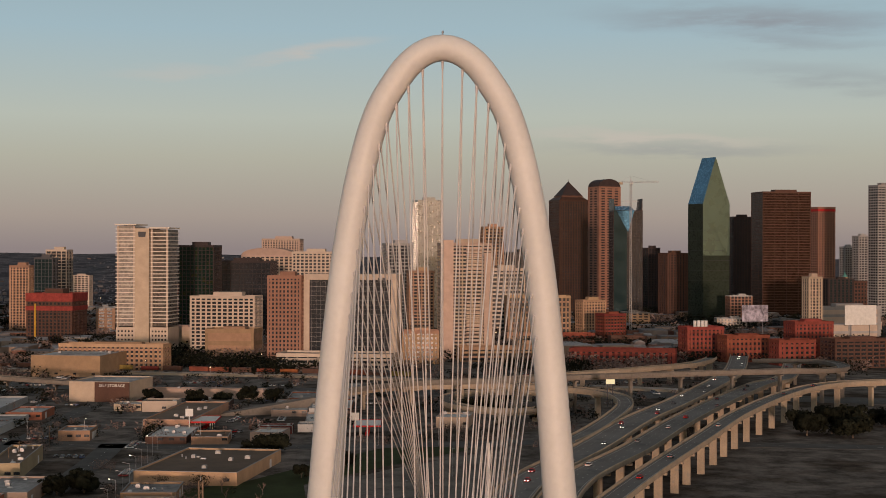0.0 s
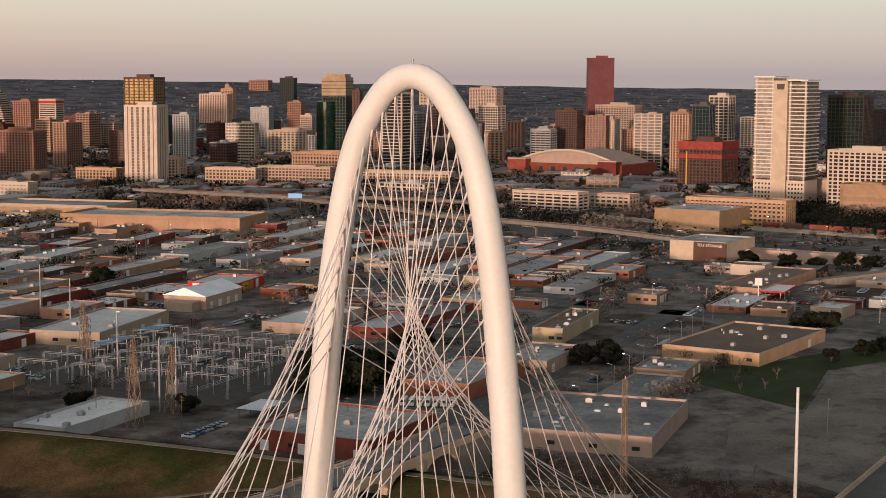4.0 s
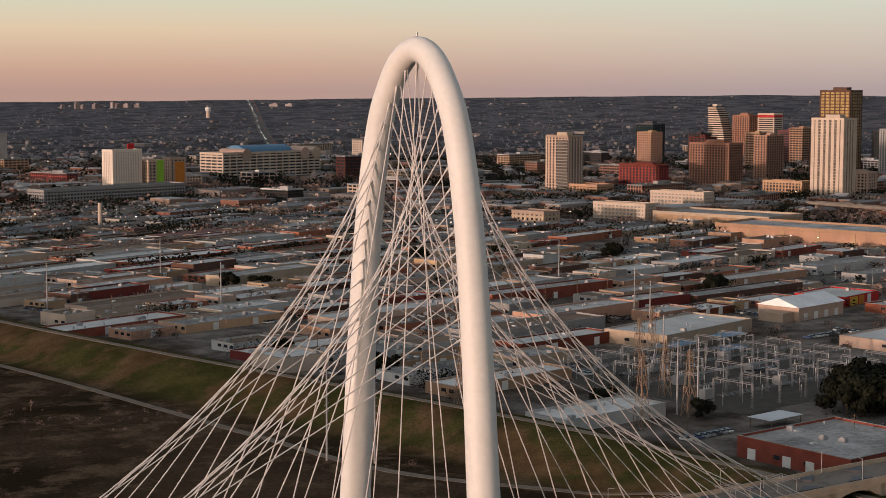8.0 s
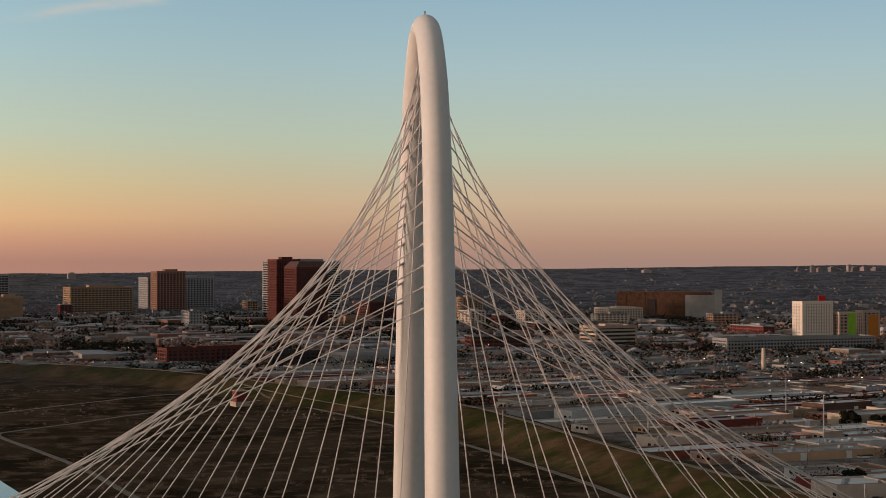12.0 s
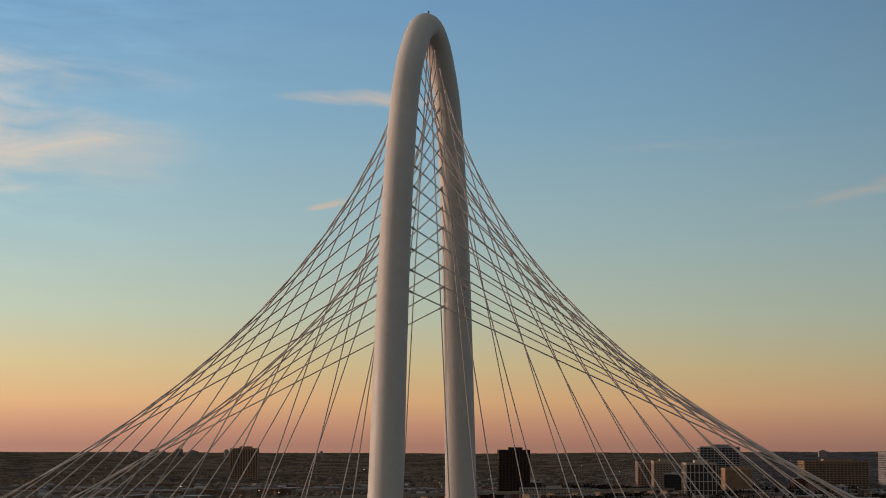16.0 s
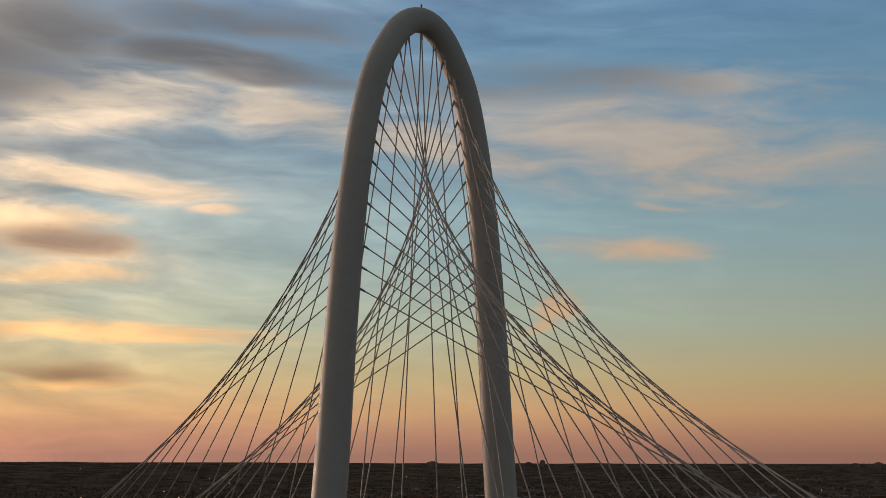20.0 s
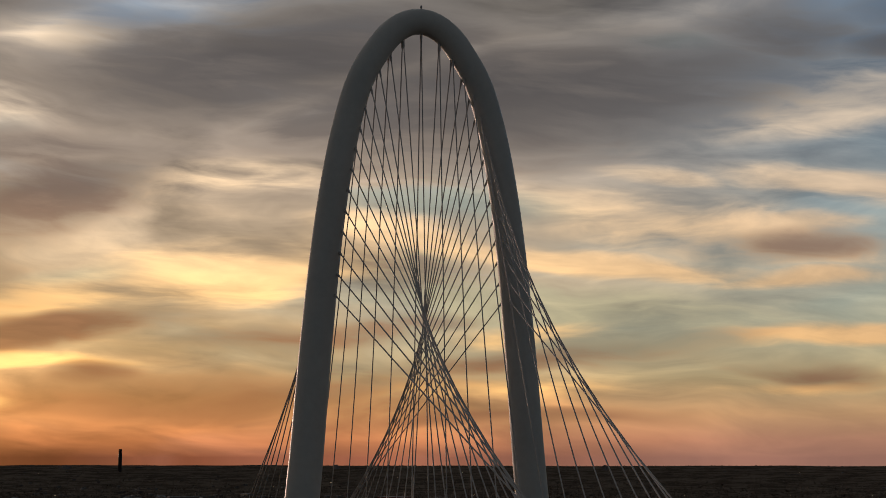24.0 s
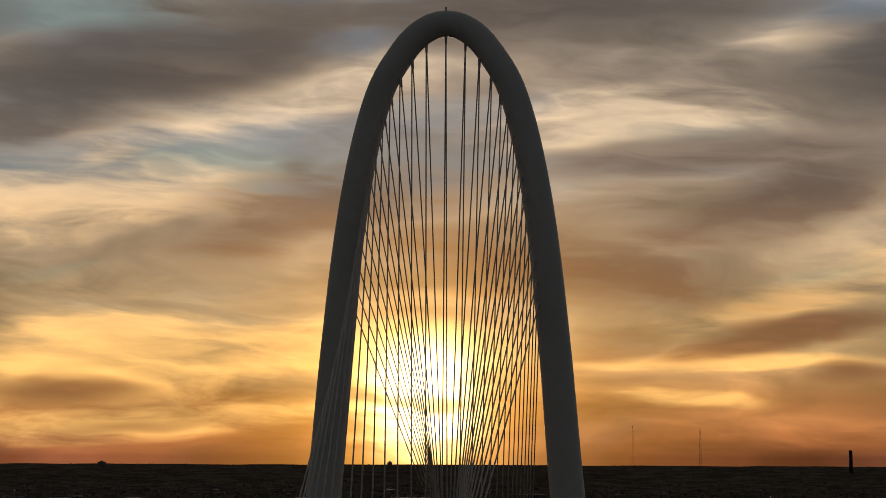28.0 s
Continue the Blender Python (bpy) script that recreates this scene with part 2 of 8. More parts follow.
    side = n.span(n.math("SUBTRACT", bearing, n.math("MULTIPLY", rise, 0.9)), 43.0, 8.0)
    blue = n.ramp(lift, [
        (0.0, (0.33, 0.165, 0.12)), (0.025, (0.44, 0.22, 0.14)), (0.06, (0.56, 0.33, 0.165)), (0.11, (0.50, 0.40, 0.215)),
        (0.18, (0.39, 0.43, 0.33)), (0.29, (0.29, 0.40, 0.41)), (0.46, (0.185, 0.33, 0.44)), (0.64, (0.135, 0.265, 0.42)), (1.0, (0.15, 0.155, 0.16))])
    veil = n.ramp(lift, [
        (0.0, (0.19, 0.055, 0.024)), (0.025, (0.43, 0.15, 0.05)), (0.08, (0.50, 0.225, 0.075)), (0.15, (0.50, 0.32, 0.145)),
        (0.27, (0.46, 0.33, 0.20)), (0.42, (0.32, 0.25, 0.19)), (0.62, (0.22, 0.19, 0.16)), (1.0, (0.15, 0.148, 0.145))])
    veil = n.mix(1.0, veil, n.ramp(n.span(streaky, 0.32, 0.68, smooth=False), [(0.0, 0.62), (1.0, 1.42)]), "MULTIPLY")
    west = n.mix(n.math("MULTIPLY", side, n.span(broad, 0.30, 0.52, 0.55, 1.0)), blue, veil)
    west = n.mix(n.math("MULTIPLY", streaks(CLEAR_GAPS), 0.85), west, n.mix(n.span(rise, 2.0, 13.0), (0.48, 0.40, 0.22), (0.19, 0.255, 0.26)))
    bright = n.mix(n.span(rise, 2.0, 13.0), n.mix(side, (0.68, 0.38, 0.17), (1.12, 0.62, 0.19)), n.mix(side, (0.50, 0.43, 0.36), (0.74, 0.58, 0.41)))
    west = n.mix(n.math("MULTIPLY", streaks(BRIGHT_SUNWARD, BRIGHT_NORTHWEST, BRIGHT_NORTHWEST_LOW, BRIGHT_NORTH), 0.82), west, bright)
    dusky = n.mix(n.span(rise, 2.0, 12.0), n.mix(side, (0.27, 0.15, 0.09), (0.21, 0.085, 0.035)), n.mix(side, (0.165, 0.165, 0.175), (0.078, 0.070, 0.068)))
    west = n.mix(n.math("MULTIPLY", streaks(DARK_SUNWARD, DARK_NORTHWEST, DARK_NORTHWEST_LOW), 0.88), west, dusky)
    # thin fibres through all the western cloud
    fibres = n.ramp(n.span(n.math("ADD", n.math("MULTIPLY", threads, 0.6), n.math("MULTIPLY", streaky, 0.4)), 0.36, 0.64, smooth=False), [(0.0, (0.74, 0.75, 0.78)), (0.5, (0.98, 0.98, 0.98)), (1.0, (1.30, 1.26, 1.20))])
    cloudy = n.span(n.math("SUBTRACT", bearing, n.math("MULTIPLY", rise, 1.4)), 58.0, 14.0)
    west = n.mix(cloudy, west, n.mix(1.0, west, fibres, "MULTIPLY"))
    # the western sky is several times brighter than the eastern
    round_ = n.math("DIVIDE", n.math("ABSOLUTE", n.math("ADD", bearing, 6.6)), 100.0)
    gain = n.ramp(round_, [(0.0, GAINS[0] / 5), (0.20, GAINS[1] / 5), (0.53, GAINS[2] / 5), (0.73, GAINS[3] / 5), (1.0, GAINS[4] / 5)])
    west = n.mix(1.0, west, n.mix(1.0, gain, (5.0, 5.0, 5.0), "MULTIPLY"), "MULTIPLY")
    whole = n.mix(n.span(n.math("ABSOLUTE", bearing), 104.0, 78.0), clear, west)
    # the sun behind thin cloud, and its glow
    ahead = n.math("MAXIMUM", toward, 0.0)
    for power, colour in ((60.0, (0.54, 0.235, 0.012)), (300.0, (2.1, 0.85, 0.05)), (900.0, (3.0, 1.7, 0.2)), (3400.0, (34.0, 27.0, 13.0))):
        disc = n.math("POWER", ahead, power)
        if power > 500:
            disc = n.math("MULTIPLY", disc, n.span(n.math("ADD", n.math("MULTIPLY", threads, 0.4), n.math("MULTIPLY", streaky, 0.6)), 0.38, 0.58, 0.16, 1.25))
        whole = n.mix(1.0, whole, n.mix(1.0, colour, n.xyz(disc, disc, disc), "MULTIPLY"), "ADD")
    back = n.add("ShaderNodeBackground")
    n.put(back.inputs[0], whole)
    back.inputs[1].default_value = 1.0
    out = n.add("ShaderNodeOutputWorld")
    n.put(out.inputs[0], back.outputs[0])


make_world()
lamp = bpy.data.lights.new("sun", "SUN")
lamp.energy, lamp.angle, lamp.color = 2.7, radians(2.0), (1.0, 0.66, 0.50)
sun = new("sun", lamp)
sun.matrix_world = look((0, 0, 300), Vector((0, 0, 300)) - SUN_DIR)

# ---- materials ----
MATS = {}


def material(name, colour, rough=0.7, metal=0.0, spread=0.15, coarse=0.2, fine=3.0, bump=0.0, per_object=0.0, spec=0.08, stain_or_glint=None, hue=0.0):
    """A surface with grain and stains at two scales (sizes per metre), and a shade of its own for each object. On teal
    glass the stains are painted reflections.
    """
    if name in MATS:
        return MATS[name]
    m = bpy.data.materials.new(name)
    m.use_nodes = True
    n = Nodes(m.node_tree)
    where = n.add("ShaderNodeNewGeometry").outputs["Position"]
    info = n.add("ShaderNodeObjectInfo")
    big, small = n.noise(where, coarse, 5.0, 0.6), n.noise(where, fine, 4.0, 0.6)
    tone = n.math("ADD", n.math("MULTIPLY", big, 0.6), n.math("MULTIPLY", small, 0.4))
    dark, light = tuple(c * (1 - spread * 1.6) for c in colour), tuple(min(c * (1 + spread * 1.6), 0.95) for c in colour)
    base = n.mix(n.span(tone, 0.3, 0.7), dark, light)
    if stain_or_glint:
        base = n.mix(n.math("MULTIPLY", n.span(n.noise(where, coarse * 2.7, 6.0, 0.65), 0.52, 0.68), 0.8), base, stain_or_glint)
    if per_object:
        hsv = n.add("ShaderNodeHueSaturation")
        n.put(hsv.inputs["Value"], n.math("ADD", 1 - per_object, n.math("MULTIPLY", info.outputs["Random"], 2 * per_object)))
        if hue:
            n.put(hsv.inputs["Hue"], n.math("ADD", 0.5 - hue, n.math("MULTIPLY", n.math("FRACT", n.math("MULTIPLY", info.outputs["Random"], 7.3)), 2 * hue)))
        n.put(hsv.inputs["Color"], base)
        base = hsv.outputs[0]
    shader = n.add("ShaderNodeBsdfPrincipled")
    n.put(shader.inputs["Base Color"], base)
    n.put(shader.inputs["Roughness"], n.span(small, 0.2, 0.8, max(rough - 0.1, 0.02), min(rough + 0.1, 1.0)))
    shader.inputs["Metallic"].default_value = metal
    shader.inputs["Specular IOR Level"].default_value = spec
    if bump:
        b = n.add("ShaderNodeBump")
        b.inputs["Strength"].default_value = 0.5
        b.inputs["Distance"].default_value = bump
        n.put(b.inputs["Height"], tone)
        n.put(shader.inputs["Normal"], b.outputs[0])
    n.put(n.add("ShaderNodeOutputMaterial").inputs[0], shader.outputs[0])
    MATS[name] = m
    return m


def glowing(name, colour, strength):
    """A lamp's face."""
    if name not in MATS:
        m = bpy.data.materials.new(name)
        m.use_nodes = True
        n = Nodes(m.node_tree)
        e = n.add("ShaderNodeEmission")
        n.put(e.inputs[0], colour)
        e.inputs[1].default_value = strength
        n.put(n.add("ShaderNodeOutputMaterial").inputs[0], e.outputs[0])
        MATS[name] = m
    return MATS[name]


WHITE_STEEL = material("white_steel_paint", (0.575, 0.565, 0.545), 0.52, 0, 0.04, 0.12, 1.5, 0.003, spec=0.36)
CABLE = material("cable_sheath", (0.52, 0.49, 0.475), 0.5, 0, 0.05, 0.5, 6.0)
CONCRETE = material("concrete", (0.33, 0.27, 0.205), 0.85, 0, 0.12, 0.15, 2.0, 0.02, stain_or_glint=(0.26, 0.24, 0.21))
ASPHALT = material("asphalt", (0.085, 0.082, 0.078), 0.85, 0, 0.2, 0.05, 1.2, 0.01, stain_or_glint=(0.06, 0.058, 0.055))
PAINT_LINE = material("road_paint", (0.459, 0.444, 0.4), 0.7, 0, 0.15, 0.6, 4.0)
ROOF_GREY = material("roof_membrane", (0.265, 0.26, 0.256), 0.8, 0, 0.34, 0.06, 0.5, 0.01, 0.42, stain_or_glint=(0.20, 0.19, 0.18))
ROOF_METAL = material("metal_roof", (0.556, 0.577, 0.6), 0.5, 0.3, 0.1, 0.1, 1.0, 0, 0.25)
BRICK = material("red_brick", (0.165, 0.046, 0.033), 0.85, 0, 0.15, 0.15, 3.0, 0.01, 0.3, hue=0.012)
TAN = material("tan_brick", (0.32, 0.205, 0.135), 0.85, 0, 0.12, 0.12, 3.0, 0.01, 0.25, hue=0.015)
CREAM = material("cream_stucco", (0.365, 0.28, 0.222), 0.85, 0, 0.08, 0.15, 2.0, 0.01, 0.2, hue=0.02)
PINKSTONE = material("pink_granite", (0.235, 0.125, 0.09), 0.6, 0, 0.1, 0.1, 2.0, 0, 0.1)
BROWNSTONE = material("brown_granite", (0.085, 0.046, 0.035), 0.5, 0, 0.12, 0.1, 2.0, 0, 0.1)
DARKSTONE = material("dark_granite", (0.04, 0.03, 0.03), 0.45, 0, 0.12, 0.1, 2.0, 0, 0.1)
PLUM = material("plum_granite", (0.118, 0.0444, 0.0474), 0.5, 0, 0.12, 0.1, 2.0)
GREYCON = material("grey_concrete", (0.255, 0.25, 0.25), 0.8, 0, 0.1, 0.1, 2.0, 0.01, 0.2)
WHITECON = material("white_concrete", (0.44, 0.36, 0.295), 0.75, 0, 0.07, 0.1, 2.0, 0.01, 0.08)
GLASS = material("dark_window_glass", (0.022, 0.025, 0.030), 0.22, 0.0, 0.2, 0.05, 0.4, 0, 0.2, 0.3)
BLUEGLASS = material("blue_reflective_glass", (0.016, 0.032, 0.036), 0.2, 0.2, 0.06, 0.01, 0.06, 0, 0.15)
PAVEMENT = material("worn_concrete_carriageway", (0.165, 0.152, 0.14), 0.8, 0, 0.15, 0.03, 0.8, 0.005, stain_or_glint=(0.10, 0.095, 0.09))
FAR_CONCRETE = material("weathered_dark_concrete", (0.17, 0.15, 0.13), 0.85, 0, 0.12, 0.1, 1.0, stain_or_glint=(0.11, 0.10, 0.09))
DARKBROWN = material("dark_brown_granite", (0.048, 0.026, 0.019), 0.35, 0, 0.12, 0.1, 2.0, 0, 0.1)
# two glasses with the sky's reflection as base colour: blue and yellow-green
SKYGLASS = material("blue_sloping_glass", (0.075, 0.20, 0.33), 0.25, 0.3, 0.15, 0.05, 0.3)
LIMESHEEN = material("yellow_green_mirror_glass", (0.105, 0.145, 0.108), 0.3, 0.3, 0.10, 0.01, 0.06)
GOLDPANEL = material("pale_gold_glass", (0.25, 0.185, 0.115), 0.35, 0.2, 0.15, 0.08, 0.5)
# gold patches put reflections into the teal glass's base colour
TEALGLASS = material("teal_mirror_glass", (0.006, 0.020, 0.016), 0.22, 0.2, 0.2, 0.06, 0.4, stain_or_glint=(0.040, 0.036, 0.008))
GREENGLASS = material("green_reflective_glass", (0.030, 0.040, 0.030), 0.3, 0.25, 0.1, 0.05, 0.4)
SILVERGLASS = material("silver_reflective_glass", (0.33, 0.33, 0.32), 0.32, 0.8, 0.1, 0.05, 0.4)
BRONZEGLASS = material("bronze_reflective_glass", (0.030, 0.016, 0.011), 0.3, 0.3, 0.15, 0.05, 0.4)
GOLDGLASS = material("gold_reflective_glass", (0.24, 0.18, 0.08), 0.32, 0.5, 0.1, 0.05, 0.4)
STEEL = material("galvanised_steel", (0.311, 0.311, 0.318), 0.5, 0.6, 0.1, 0.5, 4.0)
DARKSTEEL = material("dark_painted_steel", (0.074, 0.074, 0.0814), 0.5, 0.3, 0.1, 0.5, 4.0, 0, 0.2)
REDNET = material("red_safety_netting", (0.23, 0.045, 0.038), 0.8, 0, 0.2, 0.3, 2.0)
WOOD = material("weathered_timber", (0.118, 0.0814, 0.0555), 0.85, 0, 0.2, 0.5, 6.0, 0.005, 0.2)
WHITEPAINT = material("white_paint", (0.548, 0.54, 0.518), 0.5, 0, 0.08, 0.3, 3.0, 0, 0.1)
REDPAINT = material("red_paint", (0.37, 0.0222, 0.0222), 0.5, 0, 0.1, 0.4, 3.0)
YELLOWPAINT = material("yellow_paint", (0.444, 0.266, 0.037), 0.5, 0, 0.1, 0.4, 3.0)
GREENPAINT = material("lime_green_panel", (0.222, 0.407, 0.037), 0.5, 0, 0.08, 0.2, 2.0)
ORANGEPAINT = material("orange_panel", (0.444, 0.163, 0.0296), 0.5, 0, 0.08, 0.2, 2.0)
BLUEPAINT = material("blue_metal_panel", (0.0888, 0.185, 0.296), 0.45, 0.2, 0.08, 0.2, 2.0)
TEALPAINT = material("faded_teal_paint", (0.0888, 0.237, 0.215), 0.6, 0, 0.12, 0.2, 2.0)
LEAF = material("evergreen_leaves", (0.0115, 0.0125, 0.008), 0.85, 0, 0.4, 0.25, 2.0, 0, 0.25, 0.05)
BARE = material("bare_winter_twigs", (0.135, 0.10, 0.083), 0.9, 0, 0.3, 0.2, 2.0, 0, 0.3, 0.1, hue=0.02)
BARK = material("grey_brown_bark", (0.10, 0.08, 0.065), 0.9, 0, 0.25, 1.0, 8.0, 0.02)
CARPAINT = material("car_paint", (0.281, 0.281, 0.289), 0.3, 0.2, 0.04, 0.5, 4.0, 0, 0.9, hue=0.0)
RUBBER = material("black_rubber", (0.02, 0.02, 0.02), 0.8, 0, 0.1, 1.0, 6.0)
WATER = material("river_water", (0.06, 0.075, 0.075), 0.06, 0.0, 0.15, 0.05, 0.5, 0.02, spec=0.8)


def ground_material():
    """Flood-plain grass, levee turf, bare earth, worn asphalt yards and distant winter woods, by place; haze is put
    into the far woods' colour.
    """
    m = bpy.data.materials.new("ground_cover")
    m.use_nodes = True
    n = Nodes(m.node_tree)
    where = n.add("ShaderNodeNewGeometry").outputs["Position"]
    layer = n.add("ShaderNodeVertexColor")
    layer.layer_name = "cover"
    kind = layer.outputs[0]
    r, g, b = n.split(kind)
    patch, mid, fine = n.noise(where, 0.012, 6.0, 0.6), n.noise(where, 0.06, 6.0, 0.65), n.noise(where, 0.7, 5.0, 0.65)
    tone = n.math("ADD", n.math("MULTIPLY", mid, 0.6), n.math("MULTIPLY", fine, 0.4))
    plain = n.mix(n.span(patch, 0.38, 0.62), (0.026, 0.019, 0.012), (0.064, 0.046, 0.030))
    plain = n.mix(n.span(mid, 0.48, 0.62), plain, (0.105, 0.075, 0.050))
    green = n.mix(n.span(tone, 0.36, 0.62), (0.027, 0.031, 0.011), (0.060, 0.057, 0.022))
    straw = n.mix(n.span(tone, 0.36, 0.62), (0.056, 0.038, 0.019), (0.115, 0.078, 0.043))
    turf = n.mix(n.span(n.noise(where, 0.028, 5.0, 0.65), 0.44, 0.56), green, straw)
    yard = n.mix(n.span(tone, 0.35, 0.65), (0.062, 0.056, 0.052), (0.265, 0.240, 0.218))
    yard = n.mix(n.math("MULTIPLY", n.span(patch, 0.50, 0.60), 0.6), yard, n.mix(n.span(tone, 0.4, 0.6), (0.022, 0.019, 0.012), (0.07, 0.045, 0.032)))
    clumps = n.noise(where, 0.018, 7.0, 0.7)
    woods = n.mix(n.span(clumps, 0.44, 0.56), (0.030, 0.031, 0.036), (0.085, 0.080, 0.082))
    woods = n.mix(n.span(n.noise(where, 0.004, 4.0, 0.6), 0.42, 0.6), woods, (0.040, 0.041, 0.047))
    base = n.mix(r, plain, turf)
    base = n.mix(g, base, yard)
    # haze put into the woods' colour: paler and bluer with distance
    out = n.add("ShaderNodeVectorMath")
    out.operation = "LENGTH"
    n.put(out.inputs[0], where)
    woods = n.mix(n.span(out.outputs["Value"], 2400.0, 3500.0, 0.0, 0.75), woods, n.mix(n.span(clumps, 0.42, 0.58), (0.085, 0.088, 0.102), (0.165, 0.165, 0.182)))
    # far west: a paler brown
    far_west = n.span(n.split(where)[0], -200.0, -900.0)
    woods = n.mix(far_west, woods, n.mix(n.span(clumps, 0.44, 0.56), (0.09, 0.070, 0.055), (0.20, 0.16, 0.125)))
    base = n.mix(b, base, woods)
    base = n.mix(n.span(fine, 0.35, 0.65, 0.0, 0.6), base, n.mix(1.0, base, (0.45, 0.45, 0.45), "MULTIPLY"))
    shader = n.add("ShaderNodeBsdfPrincipled")
    n.put(shader.inputs["Base Color"], base)
    shader.inputs["Roughness"].default_value = 0.95
    shader.inputs["Specular IOR Level"].default_value = 0.0
    bp = n.add("ShaderNodeBump")
    bp.inputs["Strength"].default_value, bp.inputs["Distance"].default_value = 1.0, 1.1
    n.put(bp.inputs["Height"], tone)
    n.put(shader.inputs["Normal"], bp.outputs[0])
    n.put(n.add("ShaderNodeOutputMaterial").inputs[0], shader.outputs[0])
    return m


BRIGHTWHITE = material("white_painted_balcony", (0.60, 0.53, 0.46), 0.7, 0, 0.05, 0.2, 2.0)
OXBLOOD = material("dark_oxblood_brick", (0.092, 0.030, 0.024), 0.8, 0, 0.15, 0.15, 3.0, 0.01, 0.15)
# beige-grey reflection painted into the glazing's base colour
PALEGLASS = material("pale_reflecting_balcony_glass", (0.085, 0.073, 0.062), 0.3, 0.1, 0.25, 0.08, 0.5, 0, 0.1, 0.4)
BRONZEWALL = material("warm_bronze_mirror_wall", (0.082, 0.045, 0.031), 0.32, 0.2, 0.2, 0.02, 0.2, 0, 0.1)
# a lighter glazing, its bright reflection painted into the base colour
LIGHTPANE = material("light_reflecting_glass", (0.24, 0.215, 0.195), 0.25, 0.1, 0.25, 0.08, 0.5, 0, 0.1, 0.4)
GROUND = ground_material()

# ---- building blocks ----
class Shell:
    """Collects faces for one mesh."""

    def __init__(self):
        self.v, self.f = [], []

    def box(self, x, y, z, w, d, h, turn=0.0):
        """A box with its base centre at x, y, z."""
        c, s, k = math.cos(turn), math.sin(turn), len(self.v)
        for dz in (0, h):
            for dx, dy in ((-w / 2, -d / 2), (w / 2, -d / 2), (w / 2, d / 2), (-w / 2, d / 2)):
                self.v.append((x + dx * c - dy * s, y + dx * s + dy * c, z + dz))
        self.f += [tuple(k + i for i in q) for q in ((3, 2, 1, 0), (4, 5, 6, 7), (0, 1, 5, 4), (1, 2, 6, 5), (2, 3, 7, 6), (3, 0, 4, 7))]
        return self

    def prism(self, outline, z0, z1, top=None):
        """An upright prism over an outline; top gives another outline for its upper end."""
        k, n = len(self.v), len(outline)
        self.v += [(x, y, z0) for x, y in outline] + [(x, y, z1) for x, y in (top or outline)]
        self.f += [tuple(range(k + n - 1, k - 1, -1)), tuple(range(k + n, k + 2 * n))]
        self.f += [(k + i, k + (i + 1) % n, k + n + (i + 1) % n, k + n + i) for i in range(n)]
        return self

    def ring(self, w, d, z0, z1, thick):
        """A closed band round a w by d box, that thick outwards."""
        k = len(self.v)
        for z in (z0, z1):
            for a, b in ((w / 2, d / 2), (w / 2 + thick, d / 2 + thick)):
                self.v += [(-a, -b, z), (a, -b, z), (a, b, z), (-a, b, z)]
        for i in range(4):
            j = (i + 1) % 4
            self.f += [(k + 4 + i, k + 4 + j, k + 12 + j, k + 12 + i), (k + j, k + i, k + 8 + i, k + 8 + j),
                       (k + 12 + i, k + 12 + j, k + 8 + j, k + 8 + i), (k + i, k + j, k + 4 + j, k + 4 + i)]
        return self

    def tube(self, a, b, r0, r1=None, sides=6):
        """A straight round bar from a to b."""
        a, b = Vector(a), Vector(b)
        way = (b - a).normalized()
        side = way.orthogonal().normalized()
        other, k, r1 = way.cross(side), len(self.v), r0 if r1 is None else r1
        for p, r in ((a, r0), (b, r1)):
            self.v += [tuple(p + (side * math.cos(q) + other * math.sin(q)) * r) for q in (2 * math.pi * i / sides for i in range(sides))]
        self.f += [(k + i, k + (i + 1) % sides, k + sides + (i + 1) % sides, k + sides + i) for i in range(sides)]
        self.f += [tuple(range(k + sides - 1, k - 1, -1)), tuple(range(k + sides, k + 2 * sides))]
        return self

    def mesh(self, name, mat, smooth=False):
        m = bpy.data.meshes.new(name)
        m.from_pydata(self.v, [], self.f)
        m.materials.append(mat)
        if smooth:
            m.polygons.foreach_set("use_smooth", [True] * len(m.polygons))
        m.update()
        return m


def part(name, shell, mat, parent=None, label="", smooth=False):
    """One mesh object, under a thing or a part when given."""
    data = shell if isinstance(shell, bpy.types.Mesh) else shell.mesh(name, mat, smooth)
    ob = new(name, data)
    if parent:
        ob.parent = parent
    if label:
        tagged(ob, label)
    return ob


def thing(name, label, category, group="", m=None, kind=""):
    ob = tagged(new(name), label, category, group, kind)
    if m:
        ob.matrix_world = m
    return ob


def setting(ob, label, category):
    return tagged(ob, label, category, kind="structure")


def smooth(a, b, x):
    t = min(max((x - a) / (b - a), 0.0), 1.0)
    return t * t * (3 - 2 * t)


# ---- the ground: one sheet from the flood plain to the skyline ----
LEVEE = [(262, -900), (250, -300), (240, 0), (232, 140), (222, 262), (186, 446), (164, 578), (150, 694), (130, 790), (40, 960), (-40, 1110), (-140, 1210), (-270, 1275), (-800, 1420), (-2200, 1750)]
RIM = [(-180, 48), (0, 74), (4, 76), (20, 86), (43, 103), (60, 88), (75, 74), (90, 62), (104, 50), (120, 47), (180, 48)]


def levee_side(x, y):
    """Distance from the levee's line, positive on the city side."""
    best, side = 1e9, 1
    for (ax, ay), (bx, by) in zip(LEVEE, LEVEE[1:]):
        dx, dy = bx - ax, by - ay
        t = min(max(((x - ax) * dx + (y - ay) * dy) / (dx * dx + dy * dy), 0), 1)
        px, py = x - ax - dx * t, y - ay - dy * t
        q = math.hypot(px, py)
        if q < best:
            best, side = q, 1 if dx * py - dy * px < 0 else -1
    return best * side


